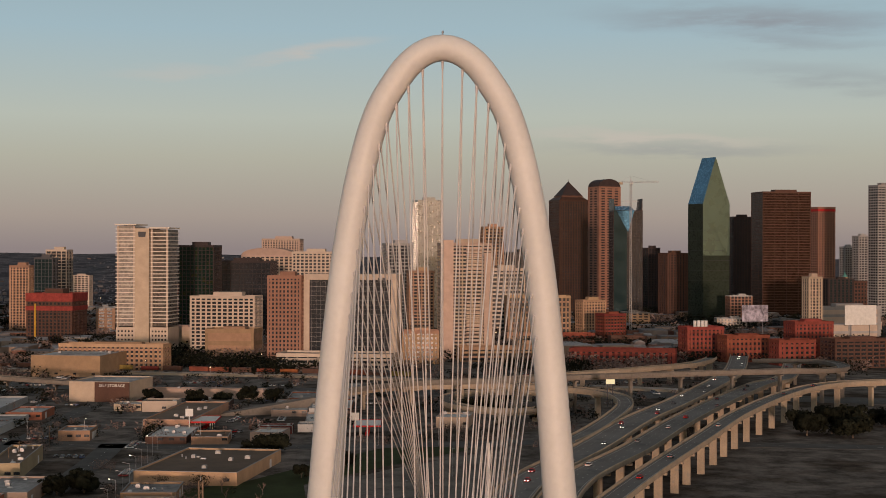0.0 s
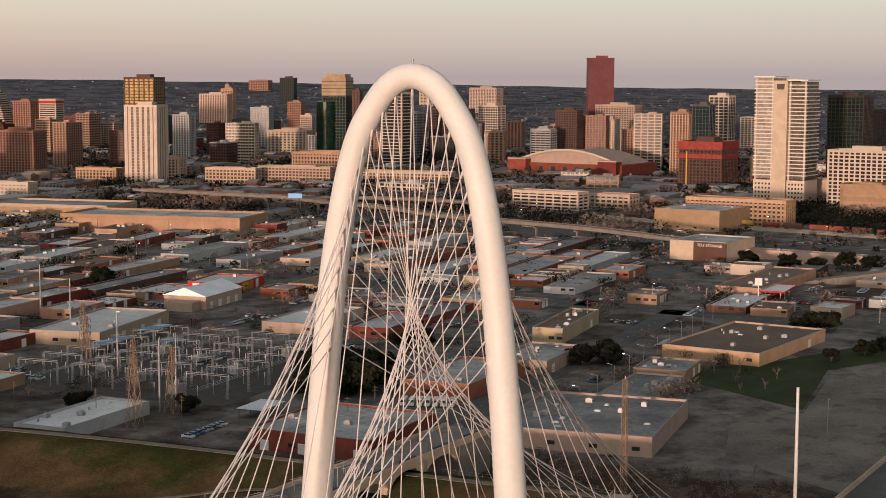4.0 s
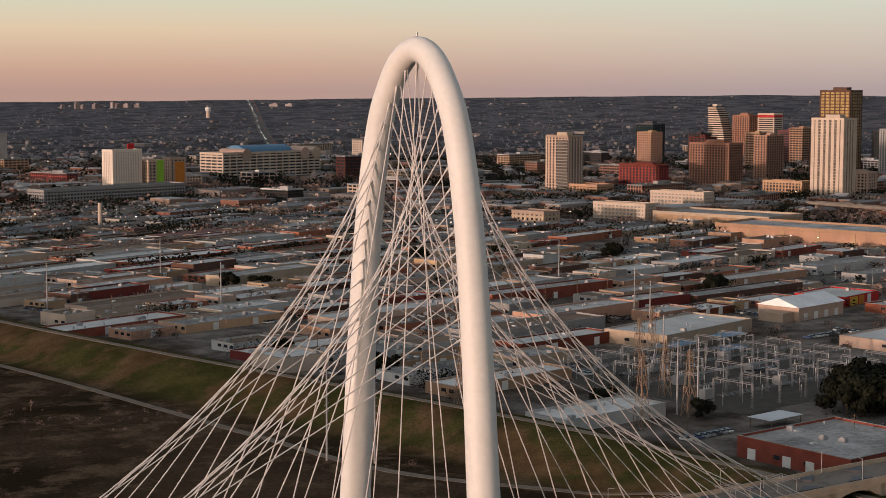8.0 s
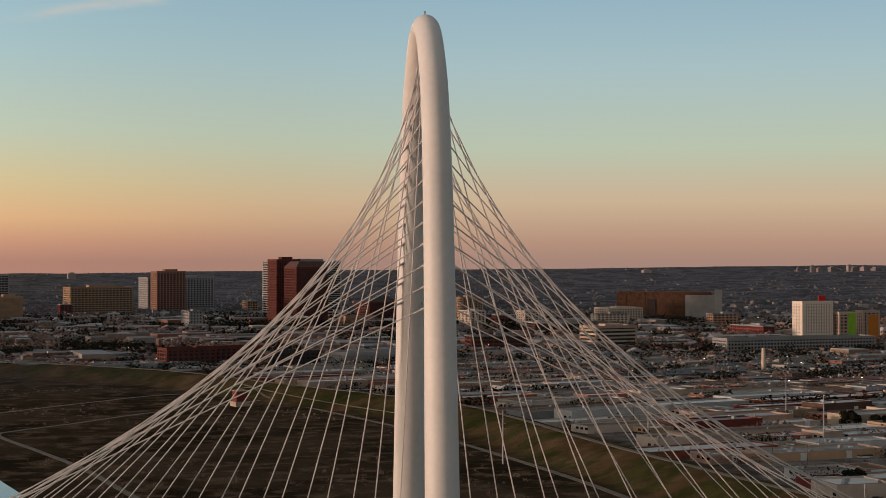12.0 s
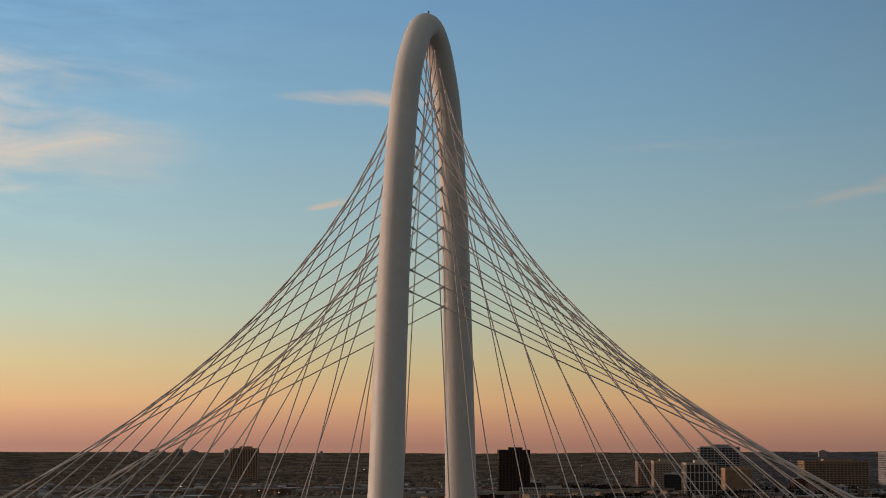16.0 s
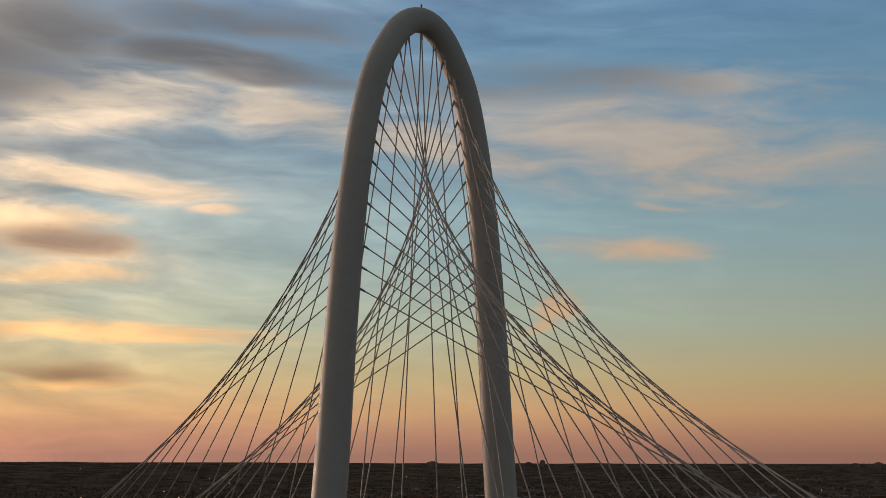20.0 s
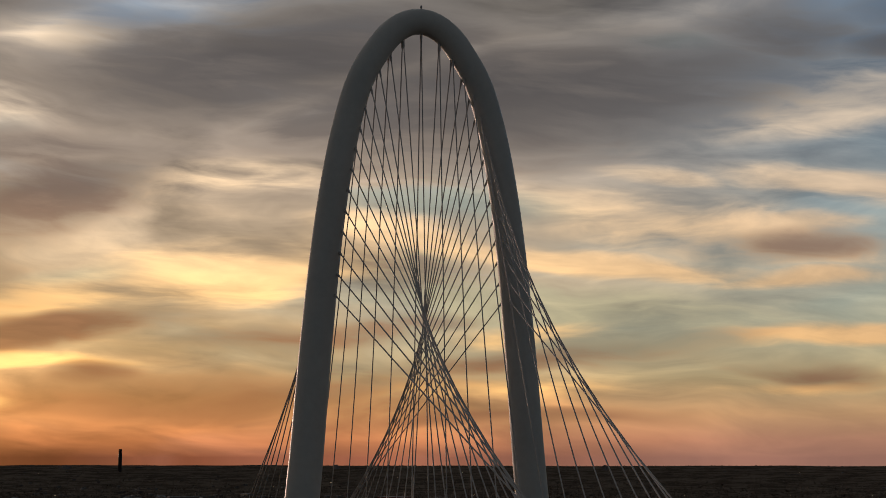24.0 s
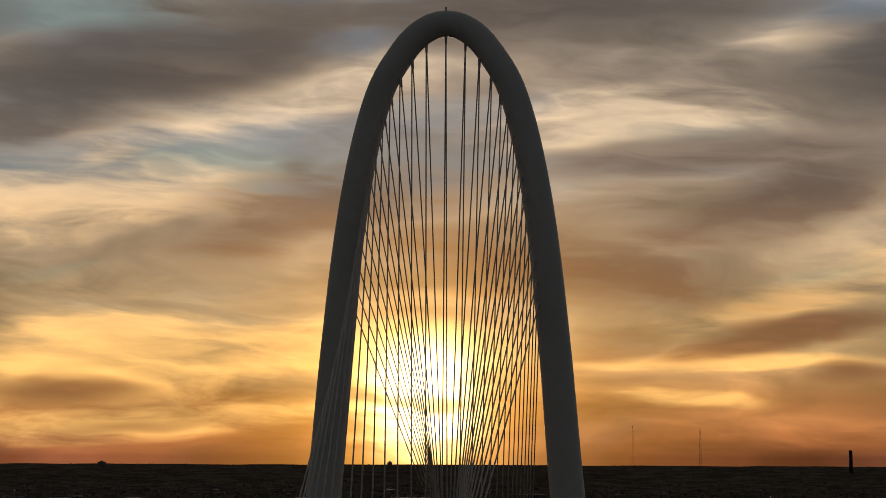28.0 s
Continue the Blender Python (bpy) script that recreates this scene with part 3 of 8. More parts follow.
def rim_height(x, y):
    a = math.degrees(math.atan2(y, x))
    for (a0, h0), (a1, h1) in zip(RIM, RIM[1:]):
        if a0 <= a <= a1:
            return h0 + (h1 - h0) * (a - a0) / (a1 - a0)
    return 46


def ground_z(x, y):
    r = math.hypot(x, y)
    z = 0.0
    if -2300 < x < 400 and -950 < y < 1950:
        z = 8.5 * (1 - smooth(2.5, 31, abs(levee_side(x, y))))
    if r > 2400:
        z += rim_height(x, y) * smooth(2500, 4750, r) ** 1.15 + 2.5 * (noise.noise(Vector((x, y, 0)) / 420) + noise.noise(Vector((x, y, 9)) / 130)) * smooth(2500, 3500, r)
    return z


def make_ground():
    rings, r = [0.0], 12.0
    while r < 4760:
        rings.append(r)
        r = r * 1.022 + 1.0
    rings.append(4770.0)
    turns = 540
    v, f, col = [(0, 0, 0)], [], [(0, 0, 0, 1)]
    for r in rings[1:]:
        for i in range(turns):
            a = 2 * math.pi * i / turns
            x, y = r * math.cos(a), r * math.sin(a)
            v.append((x, y, ground_z(x, y)))
            q = levee_side(x, y) if -2300 < x < 700 and -950 < y < 2300 else (500 if x > 0 else -500)
            turf = smooth(-42, -24, q) * (1 - smooth(28, 36, q))
            deg = math.degrees(a) if a < math.pi else math.degrees(a) - 360
            city = smooth(34, 44, q) * (1 - smooth(1300, 1750, r)) * (1 - smooth(96, 110, deg)) * (1 - 0.5 * smooth(620, 900, y) * (1 - smooth(500, 800, x)))
            lot = 1 if x > 300 and y < 60 else 0
            city *= 1 - 0.9 * (1 - smooth(296, 312, x)) * smooth(-20, 10, y) * (1 - smooth(136, 150, y))
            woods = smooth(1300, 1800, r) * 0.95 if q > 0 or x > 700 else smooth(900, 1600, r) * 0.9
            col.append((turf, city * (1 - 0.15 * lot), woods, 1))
    f += [(0, 1 + i, 1 + (i + 1) % turns) for i in range(turns)]
    for k in range(len(rings) - 2):
        b = 1 + k * turns
        f += [(b + i, b + turns + i, b + turns + (i + 1) % turns, b + (i + 1) % turns) for i in range(turns)]
    m = bpy.data.meshes.new("ground")
    m.from_pydata(v, [], f)
    m.polygons.foreach_set("use_smooth", [True] * len(m.polygons))
    layer = m.color_attributes.new("cover", "FLOAT_COLOR", "POINT")
    layer.data.foreach_set("color", [c for q in col for c in q])
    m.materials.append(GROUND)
    m.update()
    setting(new("ground", m), "dry flood plain, grassy levee and worn city ground reaching the skyline", "ground")


make_ground()

# ---- the bridge: a white tubular arch across the road, its stays and the deck ----
DECK_Z = 14.0
ARCH = [(0, 0), (0.25, 1.4), (1, 2.75), (2.0, 3.85), (3.5, 4.97), (6.5, 6.75), (10, 7.95), (16, 9.3), (24, 10.5), (36, 11.7), (52, 13.0), (85, 16.2), (120, 19.6)]
APEX_Z = 119.25


def arch_width(d):
    """Half the arch's width, d metres below its crown: a smooth curve through the table."""
    q, xs, ys = math.sqrt(max(d, 0)), [math.sqrt(a) for a, _ in ARCH], [b for _, b in ARCH]
    k = max(i for i in range(len(xs) - 1) if xs[i] <= q + 1e-9)
    slope = []
    for i in range(len(xs)):
        lo, hi = max(i - 1, 0), min(i + 1, len(xs) - 1)
        slope.append((ys[hi] - ys[lo]) / (xs[hi] - xs[lo]))
    h = xs[k + 1] - xs[k]
    t = (q - xs[k]) / h
    return (1 + 2 * t) * (1 - t) ** 2 * ys[k] + t * (1 - t) ** 2 * h * slope[k] + t * t * (3 - 2 * t) * ys[k + 1] + t * t * (t - 1) * h * slope[k + 1]


def arch_line():
    """Points down one leg: arc length, y, z."""
    out, s, last = [], 0.0, None
    for i in range(4001):
        d = 119.2 * (i / 4000) ** 2
        p = (arch_width(d), APEX_Z - d)
        if last:
            s += math.hypot(p[0] - last[0], p[1] - last[1])
        out.append((s, *p))
        last = p
    return out


LINE = arch_line()


def arch_at(s):
    """The arch's centre at arc length s from the crown; negative: the south leg."""
    a = abs(s)
    lo, hi = 0, len(LINE) - 1
    while hi - lo > 1:
        mid = (lo + hi) // 2
        lo, hi = (mid, hi) if LINE[mid][0] <= a else (lo, mid)
    t = (a - LINE[lo][0]) / max(LINE[hi][0] - LINE[lo][0], 1e-9)
    y, z = (LINE[lo][i] + (LINE[hi][i] - LINE[lo][i]) * t for i in (1, 2))
    return Vector((0, y if s >= 0 else -y, z))


def arch_radius(s):
    return 1.43 + 0.0072 * abs(s)


def inner_spots(last, count):
    """Arc lengths of stays set at even steps along the arch's inner face."""
    out, run, before = [], 0.0, None
    for i in range(int(last * 100) + 1):
        s = i / 100
        p, way = arch_at(s), (arch_at(s + 0.05) - arch_at(s - 0.05)).normalized()
        q = p + Vector((0, way.z, -way.y)) * arch_radius(s)
        run += (q - before).length if before else 0.0
        before = q
        out.append((run, s))
    return [next(s for r, s in out if r >= out[-1][0] * k / count) for k in range(count + 1)]


def make_arch():
    arch = thing("arch_bridge", "white steel cable-stayed arch bridge carrying a motorway", "bridge")
    total, count, sides = LINE[-1][0], 300, 40
    shell = Shell()
    for i in range(count + 1):
        s = -total + 2 * total * i / count
        p, way = arch_at(s), (arch_at(min(s + 0.3, total)) - arch_at(max(s - 0.3, -total))).normalized()
        out, r = Vector((1, 0, 0)), arch_radius(s)
        other = way.cross(out)
        shell.v += [tuple(p + (out * math.cos(a) + other * math.sin(a)) * r) for a in (2 * math.pi * j / sides for j in range(sides))]
    for i in range(count):
        for j in range(sides):
            a, b = i * sides + j, i * sides + (j + 1) % sides
            shell.f.append((a, b, b + sides, a + sides))
    part("arch", shell, WHITE_STEEL, arch, "white painted tubular steel arch", True)
    top = APEX_Z + arch_radius(0)
    part("beacon", Shell().tube((0, 0, top - 0.1), (0, 0, top + 0.2), 0.10, 0.08, 10).tube((0, 0, top + 0.2), (0, 0, top + 0.42), 0.13, 0.10, 10), STEEL, arch, "small pale warning beacon on the crown")
    # welded joints between the arch's segments
    for s in (-75, -58, 58, 75, -92, 92):
        p, way = arch_at(s), (arch_at(s + 0.3) - arch_at(s - 0.3)).normalized()
        part("weld_band", Shell().tube(p - way * 0.06, p + way * 0.06, arch_radius(s) + 0.02, None, 40), WHITE_STEEL, arch)
    # fifty-eight stays, from both legs to the median, fanning east and west
    spots = inner_spots(34.6, 14)
    for side in (-1, 1):
        for k in range(29):
            i = (k + 1) // 2
            leg = 0 if k == 0 else (1 if k % 2 else -1)
            s = leg * spots[i]
            p = arch_at(s)
            way = (arch_at(s + 0.2) - arch_at(s - 0.2)).normalized()
            inward = Vector((0, way.z, -way.y))
            if inward.z > 0:
                inward = -inward
            start = p + inward * (arch_radius(s) - 0.05)
            end = Vector((side * (5.4 + 5.44 * k), 0, DECK_Z + 1.0))
            run = (end - start).normalized()
            start = p + (inward + 1.0 * (run - way * run.dot(way)).normalized()).normalized() * (arch_radius(s) - 0.08)
            stay = part("stay_cable", Shell().tube(start, end, 0.072, None, 6), CABLE, arch)
            part("anchor_socket", Shell().tube(start - run * 0.1, start + run * 0.9, 0.15, 0.11, 8), CABLE, stay)
            part("deck_anchor", Shell().tube(end - run * 2.2, end, 0.17, None, 8), STEEL, stay)
    # deck between the legs
    for x0, x1 in ((-460, -60), (-60, 60), (60, 300)):
        part("deck_girder", Shell().box((x0 + x1) / 2, 0, DECK_Z - 2.4, x1 - x0, 24, 1.9), CONCRETE, arch)
        part("deck_slab", Shell().box((x0 + x1) / 2, 0, DECK_Z - 0.5, x1 - x0 - 0.05, 31, 0.5), CONCRETE, arch)
        part("carriageway", Shell().box((x0 + x1) / 2, 8.2, DECK_Z + 0.004, x1 - x0 - 0.1, 12.4, 0.06).box((x0 + x1) / 2, -8.2, DECK_Z + 0.004, x1 - x0 - 0.1, 12.4, 0.06), ASPHALT, arch)
        for y in (-15.2, 15.2):
            part("parapet", Shell().box((x0 + x1) / 2, y, DECK_Z + 0.004, x1 - x0 - 0.05, 0.4, 1.0), CONCRETE, arch)
    for x in (-420, -360, -300, -240, 190, 240, 290):
        for y in (-8, 8):
            part("pier", Shell().box(x, y, ground_z(x, y) - 1, 2.2, 5.0, DECK_Z - 2.4 - ground_z(x, y) + 1), CONCRETE, arch)
    for y in (-19.3, 19.3):
        part("footing", Shell().box(0, y, -1, 9, 9, 2.2), CONCRETE, arch)


make_arch()

# ---- tall and mid-rise buildings ----
PLOTS = []


def facade(name, label, x, y, turn, w, d, h, wall, glass, floor=3.8, band=0.35, bay=6.0, pier=0.3, proud=0.35, crown=2.0, group="", category="office building", top=None, z=None, roof=ROOF_GREY):
    """A block with a glazed core, a band of wall at every storey and piers between the bays."""
    base = ground_z(x, y) - 0.5 if z is None else z
    ob = thing(name, label, category, group, pose(x, y, base, rz=turn))
    part("glazing", Shell().box(0, 0, 0, w, d, h - crown), glass, ob)
    count = max(1, int((h - crown) / floor))
    step = (h - crown) / count
    far = math.hypot(x, y) > 1750
    if band > 0:
        if far:
            bands = Shell()
            for i in range(count):
                bands.ring(w - 0.1, d - 0.1, i * step, (i + band) * step, proud + 0.05)
            tagged(part("storey_relief", bands, wall, ob), kind="stuff")
        else:
            ring = Shell().ring(w - 0.1, d - 0.1, 0, step * band, proud + 0.05).mesh("storey_band", wall)
            for i in range(count):
                part("storey_band", ring, wall, ob).location = (0, 0, i * step)
    part("parapet", Shell().ring(w - 0.2, d - 0.2, h - crown - step * band * 0.5, h, proud + 0.15), wall, ob)
    part("roof", Shell().box(0, 0, h - crown, w - 0.1, d - 0.1, 0.3), roof, ob)
    PLOTS.append((x, y, max(w, d) / 2))
    if pier > 0:
        row = Shell()
        for size, other, axis in ((w, d, 0), (d, w, 1)):
            n = max(1, round(size / bay))
            wide = size / n * pier
            for s in (-1, 1):
                off = s * (other / 2 + proud / 2 - 0.02)
                for i in range(n + 1):
                    at = min(max(-size / 2 + size * i / n, -size / 2 + wide / 2), size / 2 - wide / 2)
                    if axis == 0:
                        row.box(at, off, 0, wide, proud + 0.12, h - crown)
                    else:
                        row.box(off, at, 0, proud + 0.12, wide, h - crown)
        tagged(part("pier_relief", row, wall, ob), kind="stuff")
    if top is None and h > 18:
        part("plant_room", Shell().box(w * 0.05, -d * 0.04, h - crown + 0.3, w * 0.45, d * 0.4, min(5.0, 0.12 * h)), wall, ob)
    return ob


def slab(ob, name, mat, x, y, z, w, d, h, label="", turn=0.0):
    return part(name, Shell().box(x, y, z, w, d, h, turn), mat, ob, label)

# crowns, signs and other pieces of single buildings
def pyramid_top(b, w, d, h):
    """A chamfered shoulder, a stone collar and a dark pyramid."""
    a, c, q = w / 2, d / 2, 0.36
    part("shoulder", Shell().prism([(-a, -c), (a, -c), (a, c), (-a, c)], h, h + 0.09 * w, [(-a * 0.78, -c * 0.78), (a * 0.78, -c * 0.78), (a * 0.78, c * 0.78), (-a * 0.78, c * 0.78)]), DARKBROWN, b)
    part("collar", Shell().box(0, 0, h + 0.09 * w + 0.01, w * 0.74, d * 0.74, 0.06 * w), BROWNSTONE, b)
    z = h + 0.15 * w + 0.02
    part("pyramid_roof", Shell().prism([(-w * q, -d * q), (w * q, -d * q), (w * q, d * q), (-w * q, d * q)], z, z + 0.48 * min(w, 60), [(-0.3, -0.3), (0.3, -0.3), (0.3, 0.3), (-0.3, 0.3)]), DARKSTONE, b, "dark slate pyramid roof")
    part("spire", Shell().tube((0, 0, z + 0.47 * min(w, 60)), (0, 0, z + 0.47 * min(w, 60) + 4), 0.3, 0.1, 5), DARKSTEEL, b)


def hipped_top(b, w, d, h):
    part("hipped_roof", Shell().prism([(-w / 2, -d / 2), (w / 2, -d / 2), (w / 2, d / 2), (-w / 2, d / 2)], h, h + 0.16 * w, [(-w * 0.06, -d * 0.06), (w * 0.06, -d * 0.06), (w * 0.06, d * 0.06), (-w * 0.06, d * 0.06)]), DARKSTONE, b, "dark hipped roof")


def vault_top(b, w, d, h):
    shell, n = Shell(), 14
    arc = [(math.cos(math.pi * i / n) * w / 2, math.sin(math.pi * i / n) * (w * 0.3 if w < 50 else 9)) for i in range(n + 1)]
    for i, (x, z) in enumerate(arc):
        shell.v += [(x, -d / 2, h + z), (x, d / 2, h + z)]
    shell.f += [(2 * i, 2 * i + 2, 2 * i + 3, 2 * i + 1) for i in range(n)] + [tuple(range(0, 2 * n + 2, 2)), tuple(range(2 * n + 1, 0, -2))]
    part("barrel_roof", shell, DARKSTONE if w < 50 else CREAM, b, "curved barrel roof")


def notch_top(b, w, d, h):
    """Two tall glass fins with a sloping blue glass roof sunk between them, and a glass curtain on half the front."""
    part("glass_curtain", Shell().box(-w * 0.27, -d / 2 - 0.55, 0, w * 0.45, 0.5, h), BLUEGLASS, b, "blue-green glass curtain wall")
    for s, g in ((-1, BLUEGLASS), (1, DARKSTONE)):
        part("roof_fin", Shell().prism([(s * w / 2, -d / 2), (s * (w / 2 - 2), -d / 2), (s * (w / 2 - 2), d / 2), (s * w / 2, d / 2)][::s], h, h + 15, [(s * w / 2, -d / 2), (s * (w / 2 - 0.4), -d / 2), (s * (w / 2 - 0.4), d / 2), (s * w / 2, d / 2)][::s]), g, b)
    shell = Shell()
    shell.v = [(-w * 0.40, -d / 2 - 0.8, h - 1), (w * 0.22, -d / 2 - 0.8, h), (0, -d / 2 - 0.8, h - 28), (-w * 0.40, d * 0.4, h + 6), (w * 0.22, d * 0.4, h + 6)]
    shell.f = [(0, 2, 1), (0, 1, 4, 3), (0, 3, 2), (1, 2, 4), (2, 3, 4)]
    # the blue is reflected sky, put into the glass colour
    part("blue_facet", shell, SKYGLASS, b, "sloping glass facet with a blue sky reflection in its colour")
    for i in range(5):
        part("scaffold_post", Shell().box(-w * 0.1 + w * 0.14 * i, d * 0.2, h, 0.5, 0.5, 14), STEEL, b)
    part("scaffold_deck", Shell().box(w * 0.18, d * 0.2, h + 12, w * 0.6, 2, 0.6), STEEL, b)


def redband_top(b, w, d, h):
    part("sign_band", Shell().ring(w + 0.6, d + 0.6, h - 7, h - 3.5, 0.25), REDPAINT, b, "red sign band")


def cupola_top(b, w, d, h):
    part("drum", Shell().tube((0, 0, h), (0, 0, h + 5), 4, None, 12), TAN, b)
    part("dome", Shell().tube((0, 0, h + 5), (0, 0, h + 8), 4, 2, 12).tube((0, 0, h + 8), (0, 0, h + 13), 1.6, 0.2, 8), TEALPAINT, b, "small verdigris dome")


def tanks_top(b, w, d, h):
    for i in range(4):
        part("roof_tank", Shell().tube((-6 + i * 3.6, 0, h - 1.5), (-6 + i * 3.6, 0, h + 5), 1.5, None, 10), WHITEPAINT, b, "white roof tank")


def frame_top(b, w, d, h):
    for x in (-w / 2 - 0.2, w / 2 + 0.2):
        part("stone_frame", Shell().box(x, 0, 0, 5, d + 3, h + 1), WHITECON, b)
    part("stone_frame", Shell().box(0, 0, h - 4, w + 3, d + 3.02, 5.02), WHITECON, b, "pale stone frame round the glass")
    part("roof_sign", Shell().box(w * 0.34, -d / 2 - 1.7, h - 5, 3.0, 0.3, 3).box(w * 0.34 + 4, -d / 2 - 1.7, h - 5, 3.0, 0.3, 3), DARKSTEEL, b, "dark sign marks")


def rednet_top(b, w, d, h):
    part("safety_netting", Shell().ring(w + 1.4, d + 1.4, h - 8, h + 0.5, 0.3), REDNET, b, "red safety netting")
    part("safety_netting", Shell().ring(w + 1.4, d + 1.4, h - 17.5, h - 13, 0.3), REDNET, b, "red safety netting")
    part("lift_core", Shell().box(0, 0, h - 2, w * 0.4, d * 0.4, 7), BROWNSTONE, b)
    part("hoist_mast", Shell().box(-w * 0.3, -d / 2 - 1.5, 0, 1.4, 1.4, h * 0.8), YELLOWPAINT, b, "yellow hoist mast")


def wing_top(b, w, d, h):
    part("gold_crown", Shell().ring(w + 0.9, d + 0.9, h * 0.80, h + 1, 0.25), GOLDPANEL, b, "pale gold glass crown")
    for i in range(5):
        part("crown_mullion", Shell().ring(w + 1.5, d + 1.5, h * (0.805 + 0.038 * i), h * (0.813 + 0.038 * i), 0.2), DARKSTEEL, b)
    part("glass_lantern", Shell().box(w * 0.05, 0, h - 2, w * 0.8, d * 0.8, 7), GOLDPANEL, b)
    part("curved_wing", Shell().tube((-w * 0.35, -d * 0.25, 0), (-w * 0.35, -d * 0.25, h * 0.74), w * 0.46, None, 24), TEALGLASS, b, "teal green curved glass wing")
    for x in (-w * 0.95, w * 0.55):
        part("stone_pylon", Shell().box(x, -d * 0.8, 0, 7, 7, 18), TAN, b)


def redsign_top(b, w, d, h):
    part("roof_sign", Shell().box(w * 0.3, 0, h, 9, 1.2, 6), REDPAINT, b, "red roof sign")


def greenpanel_top(b, w, d, h):
    for s in (-1, 1):
        part("green_panel", Shell().box(w * 0.25, s * (d / 2 + 0.6), 0, w * 0.45, 0.5, h - 1), GREENPAINT, b, "lime green panel")


def orangepanel_top(b, w, d, h):
    for s in (-1, 1):
        part("orange_panel", Shell().box(w * 0.1, s * (d / 2 + 0.6), 3, w * 0.6, 0.5, h - 8), ORANGEPAINT, b, "orange panel")


def barrel_top(b, w, d, h):
    shell, n = Shell(), 14
    for i in range(n + 1):
        y, z = math.cos(math.pi * i / n) * d * 0.42, math.sin(math.pi * i / n) * 9
        shell.v += [(-w * 0.27, y, h - 1 + z), (w * 0.22, y, h - 1 + z)]
    shell.f += [(2 * i, 2 * i + 1, 2 * i + 3, 2 * i + 2) for i in range(n)] + [tuple(range(2 * n, -1, -2)), tuple(range(1, 2 * n + 2, 2))]
    part("barrel_roof", shell, BLUEPAINT, b, "blue metal barrel roof")
    for x in (-w * 0.27, w * 0.33, w * 0.45):
        part("gable_arch", Shell().tube((x, -d / 2 - 2, h - 4), (x, d / 2 + 2, h - 4), 8, None, 18), CREAM, b)


def bevel_top(b, w, d, h):
    a, c = w / 2 + 0.4, d / 2 + 0.4
    part("bevelled_crown", Shell().prism([(-a, -c), (a, -c), (a, c), (-a, c)], h, h + 8, [(-a * 0.7, -c * 0.7), (a * 0.7, -c * 0.7), (a * 0.7, c * 0.7), (-a * 0.7, c * 0.7)]), BROWNSTONE, b)


def prism_tower(name, label, x, y, turn, w, h):
    """A square mirror-glass tower under a steep gable, with one facet of the front slanting; reflections are put into
    the glass colours.
    """
    ob = thing(name, label, "skyscraper", "", pose(x, y, ground_z(x, y) - 0.5, rz=turn))
    a, mid = w / 2, h * 0.715
    part("glass_shaft", Shell().prism([(-a, -a), (a, -a), (a, a), (-a, a)], 0, mid), GREENGLASS, ob, "dark green glass side walls")
    # painted reflections: pale sky from 40 % up, dark city below
    front = Shell()
    front.v = [(-a, -a - 0.15, h * 0.40), (a, -a - 0.15, h * 0.40), (a, -a - 0.15, mid), (-a, -a - 0.15, mid), (-a, -a, h * 0.40), (a, -a, h * 0.40), (a, -a, mid), (-a, -a, mid)]
    front.f = [(0, 1, 2, 3), (4, 0, 3, 7), (1, 5, 6, 2), (3, 2, 6, 7), (0, 4, 5, 1)]
    part("mirror_front", front, LIMESHEEN, ob, "upper glass front with a yellow-green sky reflection in its colour")
    facet = Shell()
    facet.v = [(-a, -a - 0.2, mid), (a, -a - 0.2, mid), (a * 0.75, -a - 2.2, h * 0.40)]
    facet.f = [(0, 2, 1)]
    facet.v += [(-a, -a - 0.15, mid), (a, -a - 0.15, mid), (a, -a - 0.15, h * 0.40)]
    facet.f += [(0, 3, 5, 2), (1, 2, 5, 4)]
    part("slanting_facet", facet, LIMESHEEN, ob)
    gable = Shell()
    gable.v = [(-a, -a, mid + 0.02), (a, -a, mid + 0.02), (a, a, mid + 0.02), (-a, a, mid + 0.02), (0, -a * 0.92, h), (0, a * 0.92, h)]
    gable.f = [(0, 1, 4), (1, 2, 5, 4), (2, 3, 5), (3, 2, 1, 0)]
    part("glass_gable", gable, LIMESHEEN, ob)
    slope = Shell()
    slope.v = [(-a, -a, mid + 0.03), (-a, a, mid + 0.03), (-0.02, a * 0.92, h), (-0.02, -a * 0.92, h), (-a + 0.5, -a, mid + 0.03), (-a + 0.5, a, mid + 0.03), (0, a * 0.92, h - 1), (0, -a * 0.92, h - 1)]
    slope.f = [(0, 3, 2, 1), (0, 4, 7, 3), (1, 2, 6, 5)]
    part("blue_slope", slope, SKYGLASS, ob, "sloping glass facet with a blue sky reflection in its colour")
    for i in range(1, int(mid / 14)):
        part("floor_line", Shell().ring(w + 0.32, w + 0.32, i * 14, i * 14 + 0.3, 0.06), DARKSTEEL, ob)
    return ob


